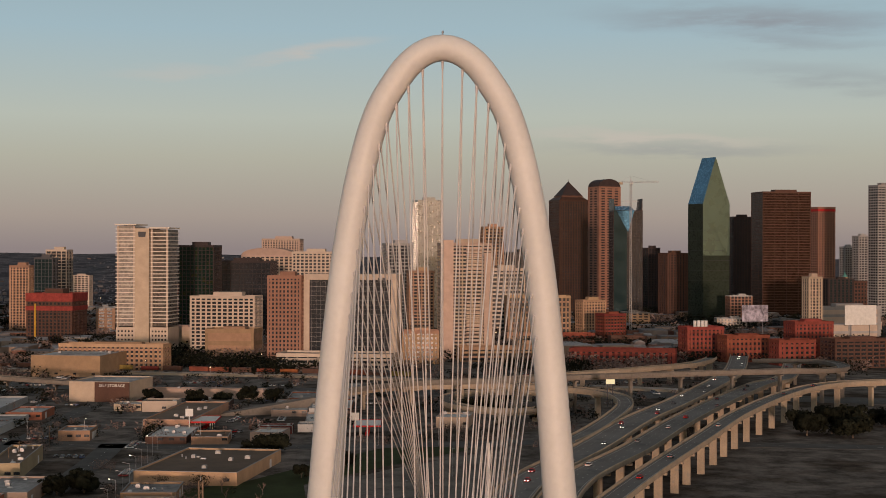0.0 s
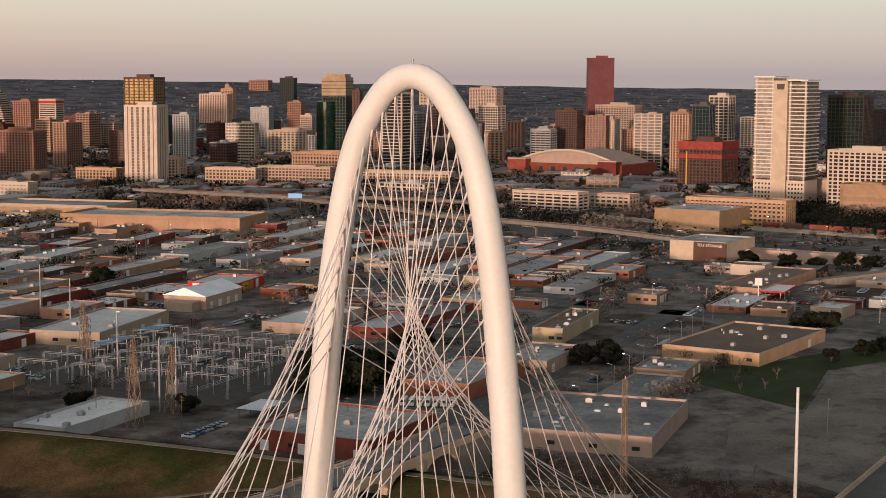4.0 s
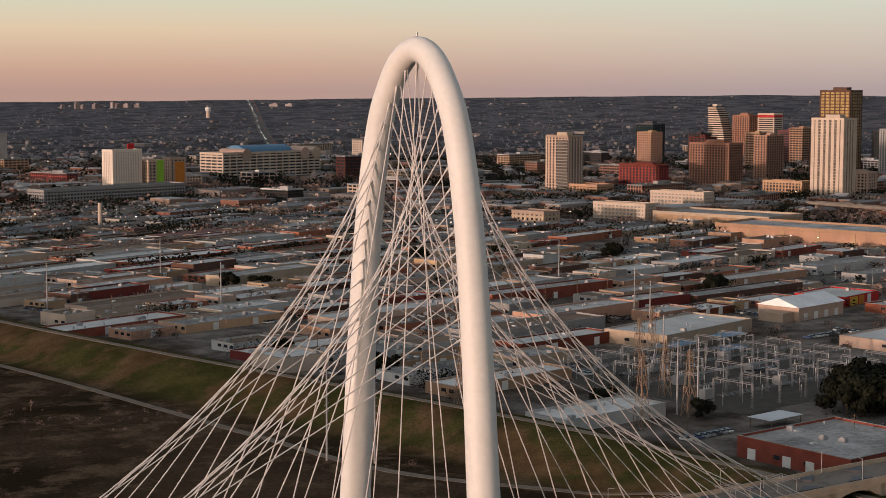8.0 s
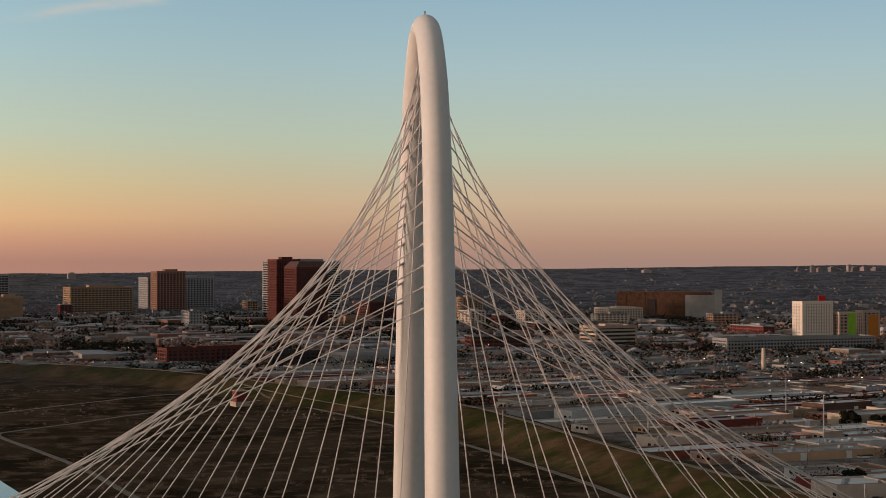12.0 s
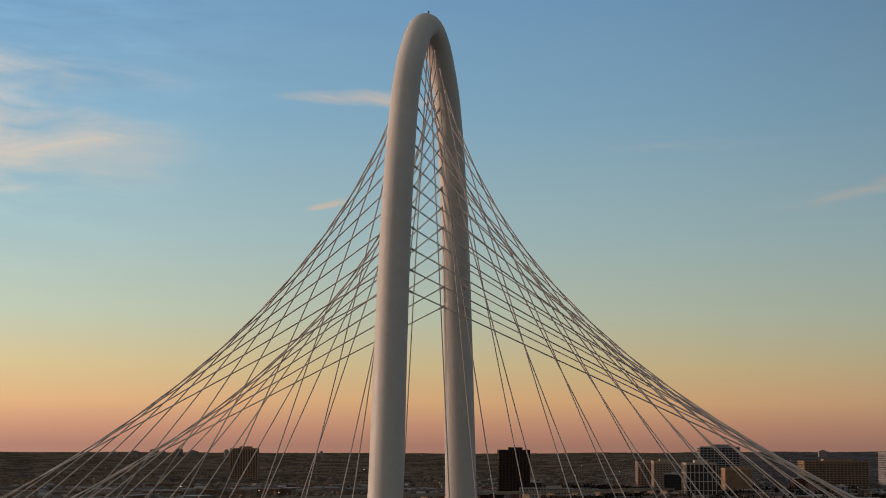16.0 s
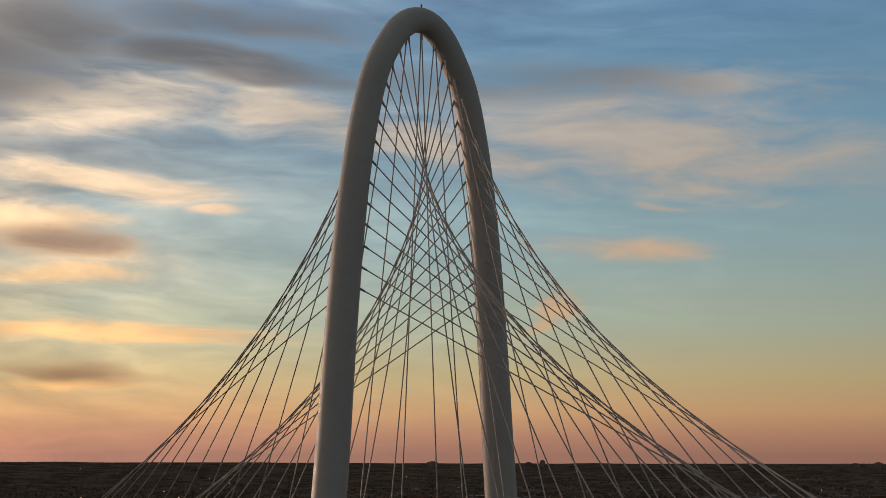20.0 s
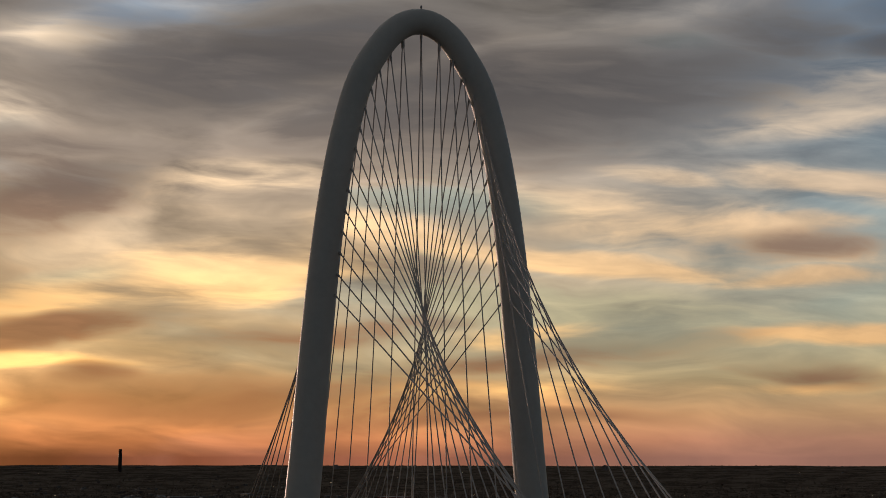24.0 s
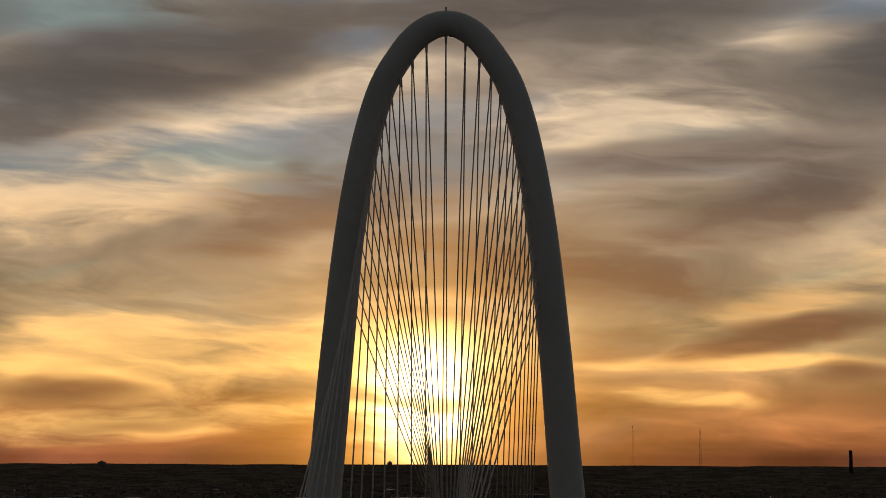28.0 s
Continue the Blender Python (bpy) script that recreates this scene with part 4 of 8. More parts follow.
def crane(x, y, z, h, jib, turn):
    ob = thing("tower_crane", "pale lattice tower crane over the building site", "crane", "", pose(x, y, z, rz=turn))
    mast = Shell()
    for dx in (-1, 1):
        for dy in (-1, 1):
            mast.tube((dx, dy, 0), (dx, dy, h), 0.22, None, 4)
    for i in range(int(h / 3)):
        mast.tube((-1, -1, i * 3), (1, -1, i * 3 + 3), 0.12, None, 3).tube((1, 1, i * 3), (-1, 1, i * 3 + 3), 0.12, None, 3).tube((-1, 1, i * 3), (-1, -1, i * 3 + 3), 0.12, None, 3)
    part("mast", mast, STEEL, ob)
    arm = Shell()
    for y0, z0 in ((-0.9, 0), (0.9, 0), (0, 1.6)):
        arm.tube((-14, y0, h + z0), (jib, y0, h + z0), 0.2, None, 4)
    for i in range(-4, int(jib / 3)):
        arm.tube((i * 3, -0.9, h), (i * 3 + 1.5, 0, h + 1.6), 0.12, None, 3).tube((i * 3 + 1.5, 0, h + 1.6), (i * 3 + 3, 0.9, h), 0.12, None, 3)
    part("jib", arm, STEEL, ob)
    part("counterweight", Shell().box(-12, 0, h - 2.5, 4, 2, 3), CONCRETE, ob)
    part("apex", Shell().tube((0, 0, h), (0, 0, h + 8), 0.7, 0.15, 6).tube((0, 0, h + 8), (jib * 0.7, 0, h + 1.6), 0.1, None, 3).tube((0, 0, h + 8), (-12, 0, h + 0.5), 0.1, None, 3), STEEL, ob)
    part("cab", Shell().box(1.5, 1.6, h - 2.5, 2, 1.8, 2.2), WHITEPAINT, ob)


def hotel_landmark(x, y, turn, h):
    """The white hotel: two banded wings with balconies round a blank beige shaft."""
    z = ground_z(x, y) - 0.5
    ob = thing("hotel_tower", "tall white hotel tower with balconies and a blank beige shaft", "hotel", "", pose(x, y, z, rz=turn))
    part("shaft", Shell().box(0, 4, 0, 34, 13, h - 4), CREAM, ob, "blank beige stone shaft")
    for y0, wide, tall in ((19.5, 17, h), (-12, 16, h - 3)):
        part("glazing", Shell().box(0, y0, 28, 30, wide, tall - 30), LIGHTPANE if y0 > 0 else PALEGLASS, ob)
        part("base_block", Shell().box(0, y0, 0, 33, wide + 1, 27), WHITECON, ob)
        ring = Shell().ring(30, wide, 0, 0.85, 1.2).mesh("balcony_band", BRIGHTWHITE)
        for i in range(int((tall - 32) / 3.4)):
            part("balcony_band", ring, BRIGHTWHITE, ob).location = (0, y0, 31 + i * 3.4)
        part("roof_slab", Shell().box(0, y0, tall - 1.2, 35, wide + 3, 1.2), BRIGHTWHITE, ob)
        for s in (-1, 1):
            part("corner_pier", Shell().box(-15.3, y0 + s * (wide / 2 - 0.8), 27, 1.4, 1.6, tall - 29), WHITECON, ob)
        hole = Shell().box(0, 0, 0, 0.3, 1.5, 1.7).mesh("base_window", GLASS)
        for i in range(6):
            for j in range(5):
                part("base_window", hole, GLASS, ob).location = (-16.6, y0 - wide / 2 + 2 + j * (wide - 4) / 4, 3.5 + i * 3.8)
    part("roof_mark", Shell().prism([(-17.35, 0.9), (-17.0, 0.9), (-17.0, 7.1), (-17.35, 7.1)], h - 12, h - 7, [(-17.35, 0.2), (-17.0, 0.2), (-17.0, 7.8), (-17.35, 7.8)]), DARKSTEEL, ob, "dark flared roof mark")


def arena(x, y, turn):
    """A brick arena under a wide shallow dome."""
    ob = thing("arena", "brick sports arena with a wide pale curved roof", "arena", "", pose(x, y, 0, rz=turn))
    part("brick_hall", Shell().box(0, 0, 0, 95, 150, 17), BRICK, ob)
    shell, n = Shell(), 20
    for i in range(n + 1):
        yy, zz = -66 + 132 * i / n, 17 + 15 * math.sin(math.pi * i / n) ** 0.8
        shell.v += [(-44, yy, zz), (44, yy, zz), (-44, yy, 16), (44, yy, 16)]
    for i in range(n):
        k = 4 * i
        shell.f += [(k, k + 1, k + 5, k + 4), (k + 2, k, k + 4, k + 6), (k + 1, k + 3, k + 7, k + 5)]
    part("curved_roof", shell, CREAM, ob, "pale curved roof")
    frame = Shell()
    for i in range(n):
        a, b = (-66 + 132 * j / n for j in (i, i + 1))
        za, zb = (18 + 15 * math.sin(math.pi * j / n) ** 0.8 for j in (i, i + 1))
        frame.tube((-45.5, a, za), (-45.5, b, zb), 1.3, None, 6)
    part("roof_arch", frame, WHITECON, ob, "white arched roof edge")
    for i in range(9):
        part("tall_window", Shell().box(-47.7, -64 + i * 16, 3, 0.5, 5, 10), GLASS, ob)
    for yy in (-60, 60):
        part("corner_pavilion", Shell().box(-50, yy, 0, 14, 24, 21), BRICK, ob)
        part("pavilion_cornice", Shell().box(-50, yy, 21, 15, 25, 1.5), CREAM, ob)


b = facade("office_tower", "dark granite tower with a stepped top and dark pyramid roof", 2261, -48, -70, 44, 44, 172.0, DARKBROWN, GLASS, 3.9, .3, 4, .45, category="skyscraper", top="own")
pyramid_top(b, 44, 44, 172.0)
b = facade("office_tower", "pink granite tower with barrel-vaulted crown behind a crane", 2366, -105, -60, 39, 31, 195.8, PINKSTONE, GLASS, 3.9, .5, 13, .34, category="skyscraper", top="own")
vault_top(b, 39, 31, 195.8)
b = facade("office_tower", "slender blue glass tower with a notched top, still being built", 1967, -118, -80, 38, 27, 149.7, DARKSTONE, GLASS, 3.9, .08, 4, .05, category="skyscraper", top="own")
notch_top(b, 38, 27, 149.7)
prism_tower("glass_tower", "green prism-shaped glass skyscraper with slanting faces", 2137, -242, -66, 42, 228)
b = facade("office_tower", "dark slab tower seen between its neighbours", 2398, -317, -70, 33, 20, 150.8, DARKSTONE, GLASS, 3.9, .3, 5, .4, category="skyscraper")
b = facade("office_tower", "broad brown tower with a close window grid", 2244, -357, -78, 72, 50, 183.5, BROWNSTONE, BRONZEGLASS, 3.8, .26, 18, .03, category="skyscraper")
b = facade("office_tower", "grey and pink tower with a red lit sign band", 2437, -450, -66, 31, 22, 166.8, PINKSTONE, GLASS, 3.9, .45, 5, .4, category="skyscraper", top="own")
redband_top(b, 31, 22, 166.8)
b = facade("office_tower", "tall grey banded concrete tower", 2202, -494, -66, 29, 23, 192.0, GREYCON, GLASS, 3.8, .45, 6, .2, category="skyscraper")
b = facade("office_tower", "small grey office block behind the courthouse", 2591, -516, -66, 19, 15, 104.9, GREYCON, GLASS, 3.8, .4, 5, .3, category="office building")
b = facade("office_tower", "grey stepped office block", 2533, -528, -66, 22, 18, 122.5, GREYCON, GLASS, 3.8, .4, 5, .3, category="office building")
b = facade("domed_hall", "brown stone hall with a small cupola", 1999, -405, -66, 49, 29, 58.8, BROWNSTONE, GLASS, 4.5, .4, 5, .4, category="public building", top="own")
cupola_top(b, 49, 29, 58.8)
b = facade("office_tower", "brown and grey office tower with tan piers", 2245, -201, -64, 34, 27, 94.6, BROWNSTONE, GLASS, 3.8, .35, 5, .5, category="office building")
b = facade("office_tower", "dark office tower with flush windows", 2407, -180, -64, 21, 17, 102.3, DARKSTONE, GLASS, 3.8, .3, 5, .3, category="office building")
b = facade("apartment_block", "cream apartment block with a brown end", 1561, -292, -66, 16, 13, 71.1, CREAM, GLASS, 3.2, .4, 4, .4, category="apartment building")
b = facade("warehouse_block", "red brick warehouse with white roof tanks", 1314, -153, -72, 35, 21, 30.0, BRICK, GLASS, 4, .5, 4, .5, category="brick building", top="own")
tanks_top(b, 35, 21, 30.0)
b = facade("warehouse_block", "long red brick building with flat roof", 1281, -187, -72, 40, 20, 24.3, BRICK, GLASS, 4, .5, 4, .5, category="brick building")
b = facade("warehouse_block", "low red brick depot beside the ramps", 1240, -79.6, -98, 90, 20, 14.2, BRICK, GLASS, 4, .5, 5, .5, category="brick building")
b = facade("parking_garage", "brick and concrete parking garage", 1224, -274, -72, 52, 26, 25.1, BROWNSTONE, GLASS, 3.2, .4, 6, .2, category="parking garage")
b = facade("brick_block", "red brick block with square windows", 1384, -260, -72, 39, 23, 32.2, BRICK, GLASS, 3.6, .5, 4, .5, category="brick building")
b = facade("museum_block", "low grey building with a white mural wall", 1626, -336, -72, 73, 29, 38.2, GREYCON, WHITECON, 8, .3, 40, .1, category="public building")
b = facade("brick_block", "brick and tan shop building with a green sign", 1245, -226, -72, 38, 19, 22.5, BRICK, GLASS, 4, .5, 5, .5, category="brick building")
b = facade("apartment_block", "beige mid-rise apartment block", 1700, -65, -60, 30, 17, 41.8, TAN, GLASS, 3.2, .45, 4, .4, category="apartment building")
b = facade("apartment_block", "brown brick apartments with dark windows", 1604, -84, -60, 27, 18, 30, BRICK, GLASS, 3.2, .45, 4, .4, category="apartment building")
b = facade("glass_tower", "slim silver glass tower catching the sunset", 1734, 124, -70, 29, 24, 155.9, SILVERGLASS, SILVERGLASS, 3.9, .06, 3, .04, category="skyscraper")
b = facade("residential_tower", "cream residential tower with rows of balconies", 1308, 60, -78, 45, 31, 104.6, CREAM, GLASS, 3.2, .45, 9, .14, category="residential tower")
for x, wide, rise in ((-17.5, 9, 2.4), (18.5, 7, -9.0)):
    slab(b, "balcony_column", CREAM, x, -16.6, 0, wide, 2.6, 104.6 + rise, "plain cream stair column")
slab(b, "balcony_rail", WHITECON, 6.5, -16.9, 3.2, 15, 2.2, 1.1)
for i in range(1, 30):
    slab(b, "balcony_rail", WHITECON, 6.5, -16.9, 3.2 + 3.4 * i, 15, 2.2, 1.1)
b = facade("office_tower", "tan office tower with dark glass corner", 1736, 49, -70, 23, 19, 125.3, TAN, GLASS, 3.8, .35, 5, .3, category="office building")
b = facade("office_tower", "dark grey office tower with flat roof", 1581, 145, -70, 28, 22, 105.1, GREYCON, GLASS, 3.8, .3, 5, .2, category="office building")
b = facade("office_block", "white banded office block with ribbon windows", 1692, 33, -80, 44, 20, 77.5, WHITECON, GLASS, 4.6, .4, 22, .04, category="office building")
b = facade("office_block", "dark glass office block with thin bands", 1742, 12, -80, 41, 29, 95.6, DARKSTONE, GLASS, 3.8, .2, 5, .1, category="office building")
b = facade("office_block", "beige office block with vertical fins", 1640, -4.6, -80, 69, 27, 48.2, TAN, GLASS, 5.2, .3, 4.6, .4, category="office building")
b = facade("apartment_block", "slim tan apartment tower", 1480, 113, -78, 25, 20, 77.1, TAN, GLASS, 3.2, .4, 4, .3, category="apartment building")
b = facade("brick_block", "tan brick block at the motorway", 1229, 94, -85, 31, 19, 29.5, TAN, GLASS, 3.6, .5, 4, .5, category="brick building")
b = facade("parking_garage", "tan parking podium below the residential tower", 1270, 28, -78, 72, 20, 13.6, TAN, GLASS, 3.0, .45, 8, .15, category="parking garage")
for x, y, w, d, h, wall, words in (
        (1400, -2, 34, 16, 11, TAN, "low tan shop building with a flat roof"),
        (1455, -40, 40, 18, 9, BROWNSTONE, "low brown warehouse among parked cars"),
        (1500, 12, 30, 18, 14, TAN, "tan office with square windows"),
        (1540, -40, 46, 18, 12, BRICK, "red brick store with a flat roof"),
        (1490, -96, 36, 16, 12, BROWNSTONE, "brown stone shop building"),
        (1390, -92, 30, 14, 8, GREYCON, "low grey service building")):
    facade("low_block", words, x, y, -80, w, d, h, wall, GLASS, 4, .5, 5, .45, group="low blocks below the towers", category="low building")
b = facade("office_tower", "brown stone tower with punched windows", 1220, 208, -94, 29, 23, 76.0, PINKSTONE, GLASS, 3.4, .45, 3.2, .5, category="office building")
b = facade("office_block", "broad dark glass office with a pale stone frame", 1227, 152, -94, 75, 26, 76.3, GREYCON, GLASS, 3.9, .05, 4, .025, category="office building", top="own")
frame_top(b, 75, 26, 76.3)
b = facade("parking_garage", "white concrete parking podium", 1173, 158, -94, 95, 38, 13.2, WHITECON, GLASS, 3.2, .5, 9, .12, category="parking garage")
b = facade("cinema_block", "windowless tan block with a speckled brass screen", 1283, 266, -94, 44, 31, 27.5, TAN, TAN, 12, .3, 60, .05, category="public building")
b = facade("shop_block", "low cream retail block", 1369, 333, -94, 32, 26, 24.8, CREAM, CREAM, 10, .3, 60, .05, category="public building")
b = facade("apartment_block", "white mid-rise apartments with deep balconies", 1315, 279, -94, 60, 30, 55.9, WHITECON, GLASS, 3.3, .35, 5, .3, category="apartment building")
b = facade("office_block", "black glass office block with flush walls", 1666, 326, -94, 66, 33, 85.4, DARKSTONE, GLASS, 4, .12, 5, .06, category="office building")
b = facade("office_tower", "dark green glass tower with brown side", 1502, 343, -94, 37, 30, 102.4, DARKSTONE, TEALGLASS, 3.8, .15, 4, .2, category="office building")
b = facade("hotel_tower", "cream stone hotel tower with small windows", 2166, 363, -90, 54, 37, 113.6, CREAM, GLASS, 3.4, .45, 4, .45, category="hotel")
b = facade("office_block", "pale office with an arched roof", 1919, 340, -90, 67, 40, 91.3, CREAM, GLASS, 3.8, .4, 6, .3, category="office building", top="own")
vault_top(b, 67, 40, 91.3)
b = facade("office_block", "cream office block with white frames", 1774, 262, -90, 50, 30, 95.8, WHITECON, GLASS, 3.8, .4, 5, .35, category="office building")
b = facade("construction_tower", "concrete building under construction wrapped in red netting", 1524, 500, -94, 49, 44, 51.5, BROWNSTONE, GLASS, 3.4, .3, 4, .4, category="building site", top="own")
rednet_top(b, 49, 44, 51.5)
b = facade("apartment_block", "tan residential block with small windows", 1682, 588, -94, 23, 19, 79.1, TAN, GLASS, 3.2, .4, 4, .35, category="apartment building")
b = facade("office_tower", "dark blue glass tower with thin mullions", 1642, 548, -94, 21, 17, 88.6, DARKSTEEL, BLUEGLASS, 3.8, .1, 4, .1, category="office building")
b = facade("office_tower", "dark tower with a pale roof frame", 1793, 578, -94, 26, 21, 97.4, WHITECON, GLASS, 3.8, .2, 6, .15, category="office building")
b = facade("construction_tower", "unfinished glass tower with a yellow hoist", 1888, 611, -94, 27, 22, 76.7, CREAM, GREENGLASS, 3.4, .3, 4, .3, category="building site")
b = facade("office_tower", "tall plum granite tower standing alone", 2111, 877, -60, 37, 30, 147.5, PLUM, PLUM, 3.9, .3, 3.5, .5, category="skyscraper")
b = facade("apartment_block", "cream apartment tower with many windows", 2083, 835, -90, 61, 30, 79.1, CREAM, GLASS, 3.2, .45, 4, .35, category="apartment building")
b = facade("apartment_block", "brown banded residential block", 1956, 857, -90, 32, 22, 73.1, BROWNSTONE, GLASS, 3.2, .4, 4, .3, category="apartment building")
b = facade("apartment_block", "sunlit cream residential tower", 1928, 784, -90, 23, 18, 62.6, CREAM, GLASS, 3.2, .4, 5, .6, category="apartment building")
b = facade("apartment_block", "brick residential block beside the arena", 1900, 733, -90, 32, 26, 50.2, PINKSTONE, GLASS, 3.2, .4, 4, .4, category="apartment building")
b = facade("apartment_block", "grey banded residential block", 1895, 868, -90, 30, 21, 48.3, GREYCON, GLASS, 3.2, .5, 8, .1, category="apartment building")
b = facade("parking_garage", "long white parking garage by the arena", 1195, 534, -94, 67, 20, 17.0, WHITECON, GLASS, 3.0, .45, 8, .15, category="parking garage")
b = facade("parking_garage", "beige open-sided parking garage", 1239, 490, -94, 41, 20, 13.4, CREAM, GLASS, 3.0, .45, 6, .3, category="parking garage")
b = facade("apartment_block", "beige five-storey apartments behind the motorway", 1127, 333, -94, 86, 21, 22.5, TAN, GLASS, 3.2, .45, 4, .45, category="apartment building")
b = facade("glass_tower", "gold and green glass tower with a curved lower wing", 1653, 1050, -80, 32, 25, 116.4, DARKSTEEL, TEALGLASS, 3.9, .12, 4, .08, category="skyscraper", top="own")
wing_top(b, 32, 25, 116.4)
b = facade("office_tower", "slim brown stone office tower", 1640, 1012, -80, 10, 10, 100.8, BROWNSTONE, GLASS, 3.6, .4, 4, .4, category="office building")
b = facade("office_tower", "dark glass office with white floor bands and penthouse", 1631, 949, -90, 29, 23, 99.1, WHITECON, GLASS, 3.9, .22, 30, .05, category="office building")
b = facade("office_block", "brown office block with a cream attic", 1939, 1035, -90, 57, 34, 73.2, BROWNSTONE, GLASS, 3.8, .4, 6, .1, category="office building")
b = facade("apartment_tower", "far cream apartment slab", 3283, 1806, -90, 61, 30, 36.5, CREAM, GLASS, 3.2, .45, 4, .4, category="apartment building")
b = facade("apartment_tower", "far cream apartment tower pair", 3166, 1605, -90, 68, 34, 56.6, CREAM, GLASS, 3.2, .45, 4, .4, category="apartment building")
b = facade("glass_tower", "pale blue glass residential tower", 1911, 956, -90, 30, 24, 79.0, WHITECON, BLUEGLASS, 3.3, .3, 4, .2, category="residential tower")
b = facade("hotel_tower", "cream hotel slab with a punched window grid", 2601, 1944, -80, 62, 22, 60.4, CREAM, GLASS, 3.2, .4, 4, .45, category="hotel")
b = facade("hotel_tower", "tan hotel wing with punched windows", 2689, 1974, -80, 27, 16, 65.2, TAN, GLASS, 3.2, .4, 4, .45, category="hotel")
b = facade("office_tower", "distant pink stone office tower", 3435, 2411, -80, 55, 28, 27.3, PINKSTONE, GLASS, 3.8, .4, 5, .4, category="office building")
b = facade("office_tower", "distant dark teal glass tower", 3096, 2095, -80, 35, 21, 62.7, DARKSTONE, BLUEGLASS, 3.8, .2, 5, .2, category="office building")
b = facade("apartment_block", "brown apartment tower with small windows", 2439, 1636, -80, 27, 21, 62.9, PINKSTONE, GLASS, 3.2, .4, 4, .4, category="apartment building")
b = facade("apartment_block", "cream apartment block with flat roof", 2281, 1507, -80, 22, 18, 48.2, CREAM, GLASS, 3.2, .4, 4, .4, category="apartment building")
b = facade("apartment_block", "grey apartment block with white ends", 1683, 1321, -80, 25, 20, 65.1, GREYCON, GLASS, 3.2, .4, 4, .4, category="apartment building")
b = facade("apartment_block", "cream and brick apartment row", 1288, 953, -78, 58, 17, 20.8, CREAM, BROWNSTONE, 3.2, .35, 4, .3, category="apartment building")
b = facade("apartment_block", "cream and brick apartment row with a tall middle", 1331, 899, -78, 83, 21, 22.1, CREAM, BROWNSTONE, 3.2, .35, 4, .3, category="apartment building")
b = facade("apartment_block", "long cream apartment row behind the motorway", 1401, 815, -78, 127, 25, 16.1, CREAM, BROWNSTONE, 3.2, .35, 4, .3, category="apartment building")
b = facade("school_block", "cream low building with a green roof line", 1857, 1261, -78, 62, 25, 40.2, CREAM, GLASS, 3.6, .5, 6, .4, category="public building")
b = facade("town_hall", "long low stone building with a dark mansard roof", 1507, 975, -78, 78, 23, 28.9, TAN, GLASS, 4, .5, 4, .4, category="public building")
b = facade("residential_tower", "tan concrete residential tower with a pale crown", 1050, 1250, -82, 33, 23, 66.9, CREAM, GLASS, 3.2, .35, 5, .4, category="residential tower")
part("balcony_wing", Shell().box(33 * 0.27, 0, 0, 33 * 0.46, 25, 62), PALEGLASS, b, "darker glazed balcony wing")
rails = Shell()
for i in range(18):
    rails.box(33 * 0.27, 0, 2.2 + i * 3.35, 33 * 0.46 + 1.4, 26.4, 0.9)
tagged(part("balcony_rails", rails, GREYCON, b), kind="stuff")
b = facade("parking_garage", "tan parking wing of the residential tower", 1058, 1221, -82, 54, 27, 15.0, TAN, GLASS, 3.0, .5, 5, .3, category="parking garage")
b = facade("residential_tower", "tall white residential tower with fluted sides", 1235, 1028, -76, 37, 29, 87.7, WHITECON, PALEGLASS, 3.1, .10, 6.2, .55, category="residential tower")
b = facade("residential_tower", "tall tower glazed in gold behind the white one", 1382, 1148, -76, 38, 30, 116.8, BROWNSTONE, GOLDGLASS, 3.6, .3, 6, .22, category="residential tower")
ob = thing("stepped_tower", "white banded tower stepping back in a curve", "office building", "", pose(1957, 1921, ground_z(1957, 1921) - 1, rz=-80))
PLOTS.append((1957, 1921, 20))
bands, panes = Shell(), Shell()
for i in range(23):
    cut = 20.0 * (i / 22) ** 2.2
    bands.box(-cut / 2, 0, i * 3.8, 37 - cut, 27, 2.0)
    panes.box(-cut / 2, 0, i * 3.8 + 2.0, 36 - cut, 26, 1.8)
tagged(part("storey_bands", bands, WHITECON, ob), kind="stuff")
tagged(part("ribbon_windows", panes, GLASS, ob), kind="stuff")
part("plant_room", Shell().box(-9, 0, 87.4, 9, 14, 4), WHITECON, ob)
b = facade("office_block", "pink stone office block", 1986, 1891, -80, 34, 27, 72.5, PINKSTONE, GLASS, 3.6, .4, 5, .4, category="office building")
b = facade("office_block", "white banded office block with red attic", 2015, 1860, -80, 33, 26, 75.6, WHITECON, GLASS, 3.6, .5, 30, .05, category="office building", top="own")
redband_top(b, 33, 26, 75.6)
b = facade("apartment_block", "brick and cream mid-rise apartment block", 1324, 1292, -80, 58, 29, 53.3, PINKSTONE, GLASS, 3.2, .4, 4, .4, category="apartment building")
b = facade("office_block", "plum-coloured banded office block", 1911, 1707, -80, 45, 27, 52.6, PLUM, GLASS, 3.8, .45, 30, .05, category="office building")
b = facade("office_block", "dark blue glass office cube", 1798, 1929, -80, 36, 33, 60.5, DARKSTEEL, BLUEGLASS, 3.8, .06, 4, .05, category="office building")
b = facade("apartment_block", "brick apartment block beside the highway", 1225, 1313, -80, 60, 18, 28.9, BRICK, GLASS, 3.2, .4, 5, .4, category="apartment building")
b = facade("hotel_block", "white slab hotel with small square windows", 655, 1537, 12, 39, 19, 50.4, BRIGHTWHITE, GLASS, 3.3, .5, 3.3, .55, category="hotel", top="own")
redsign_top(b, 39, 19, 50.4)
b = facade("office_block", "low cream office with a lime green panel", 690, 1534, 12, 21, 13, 38.4, CREAM, GLASS, 3.6, .4, 5, .4, category="office building", top="own")
greenpanel_top(b, 21, 13, 38.4)
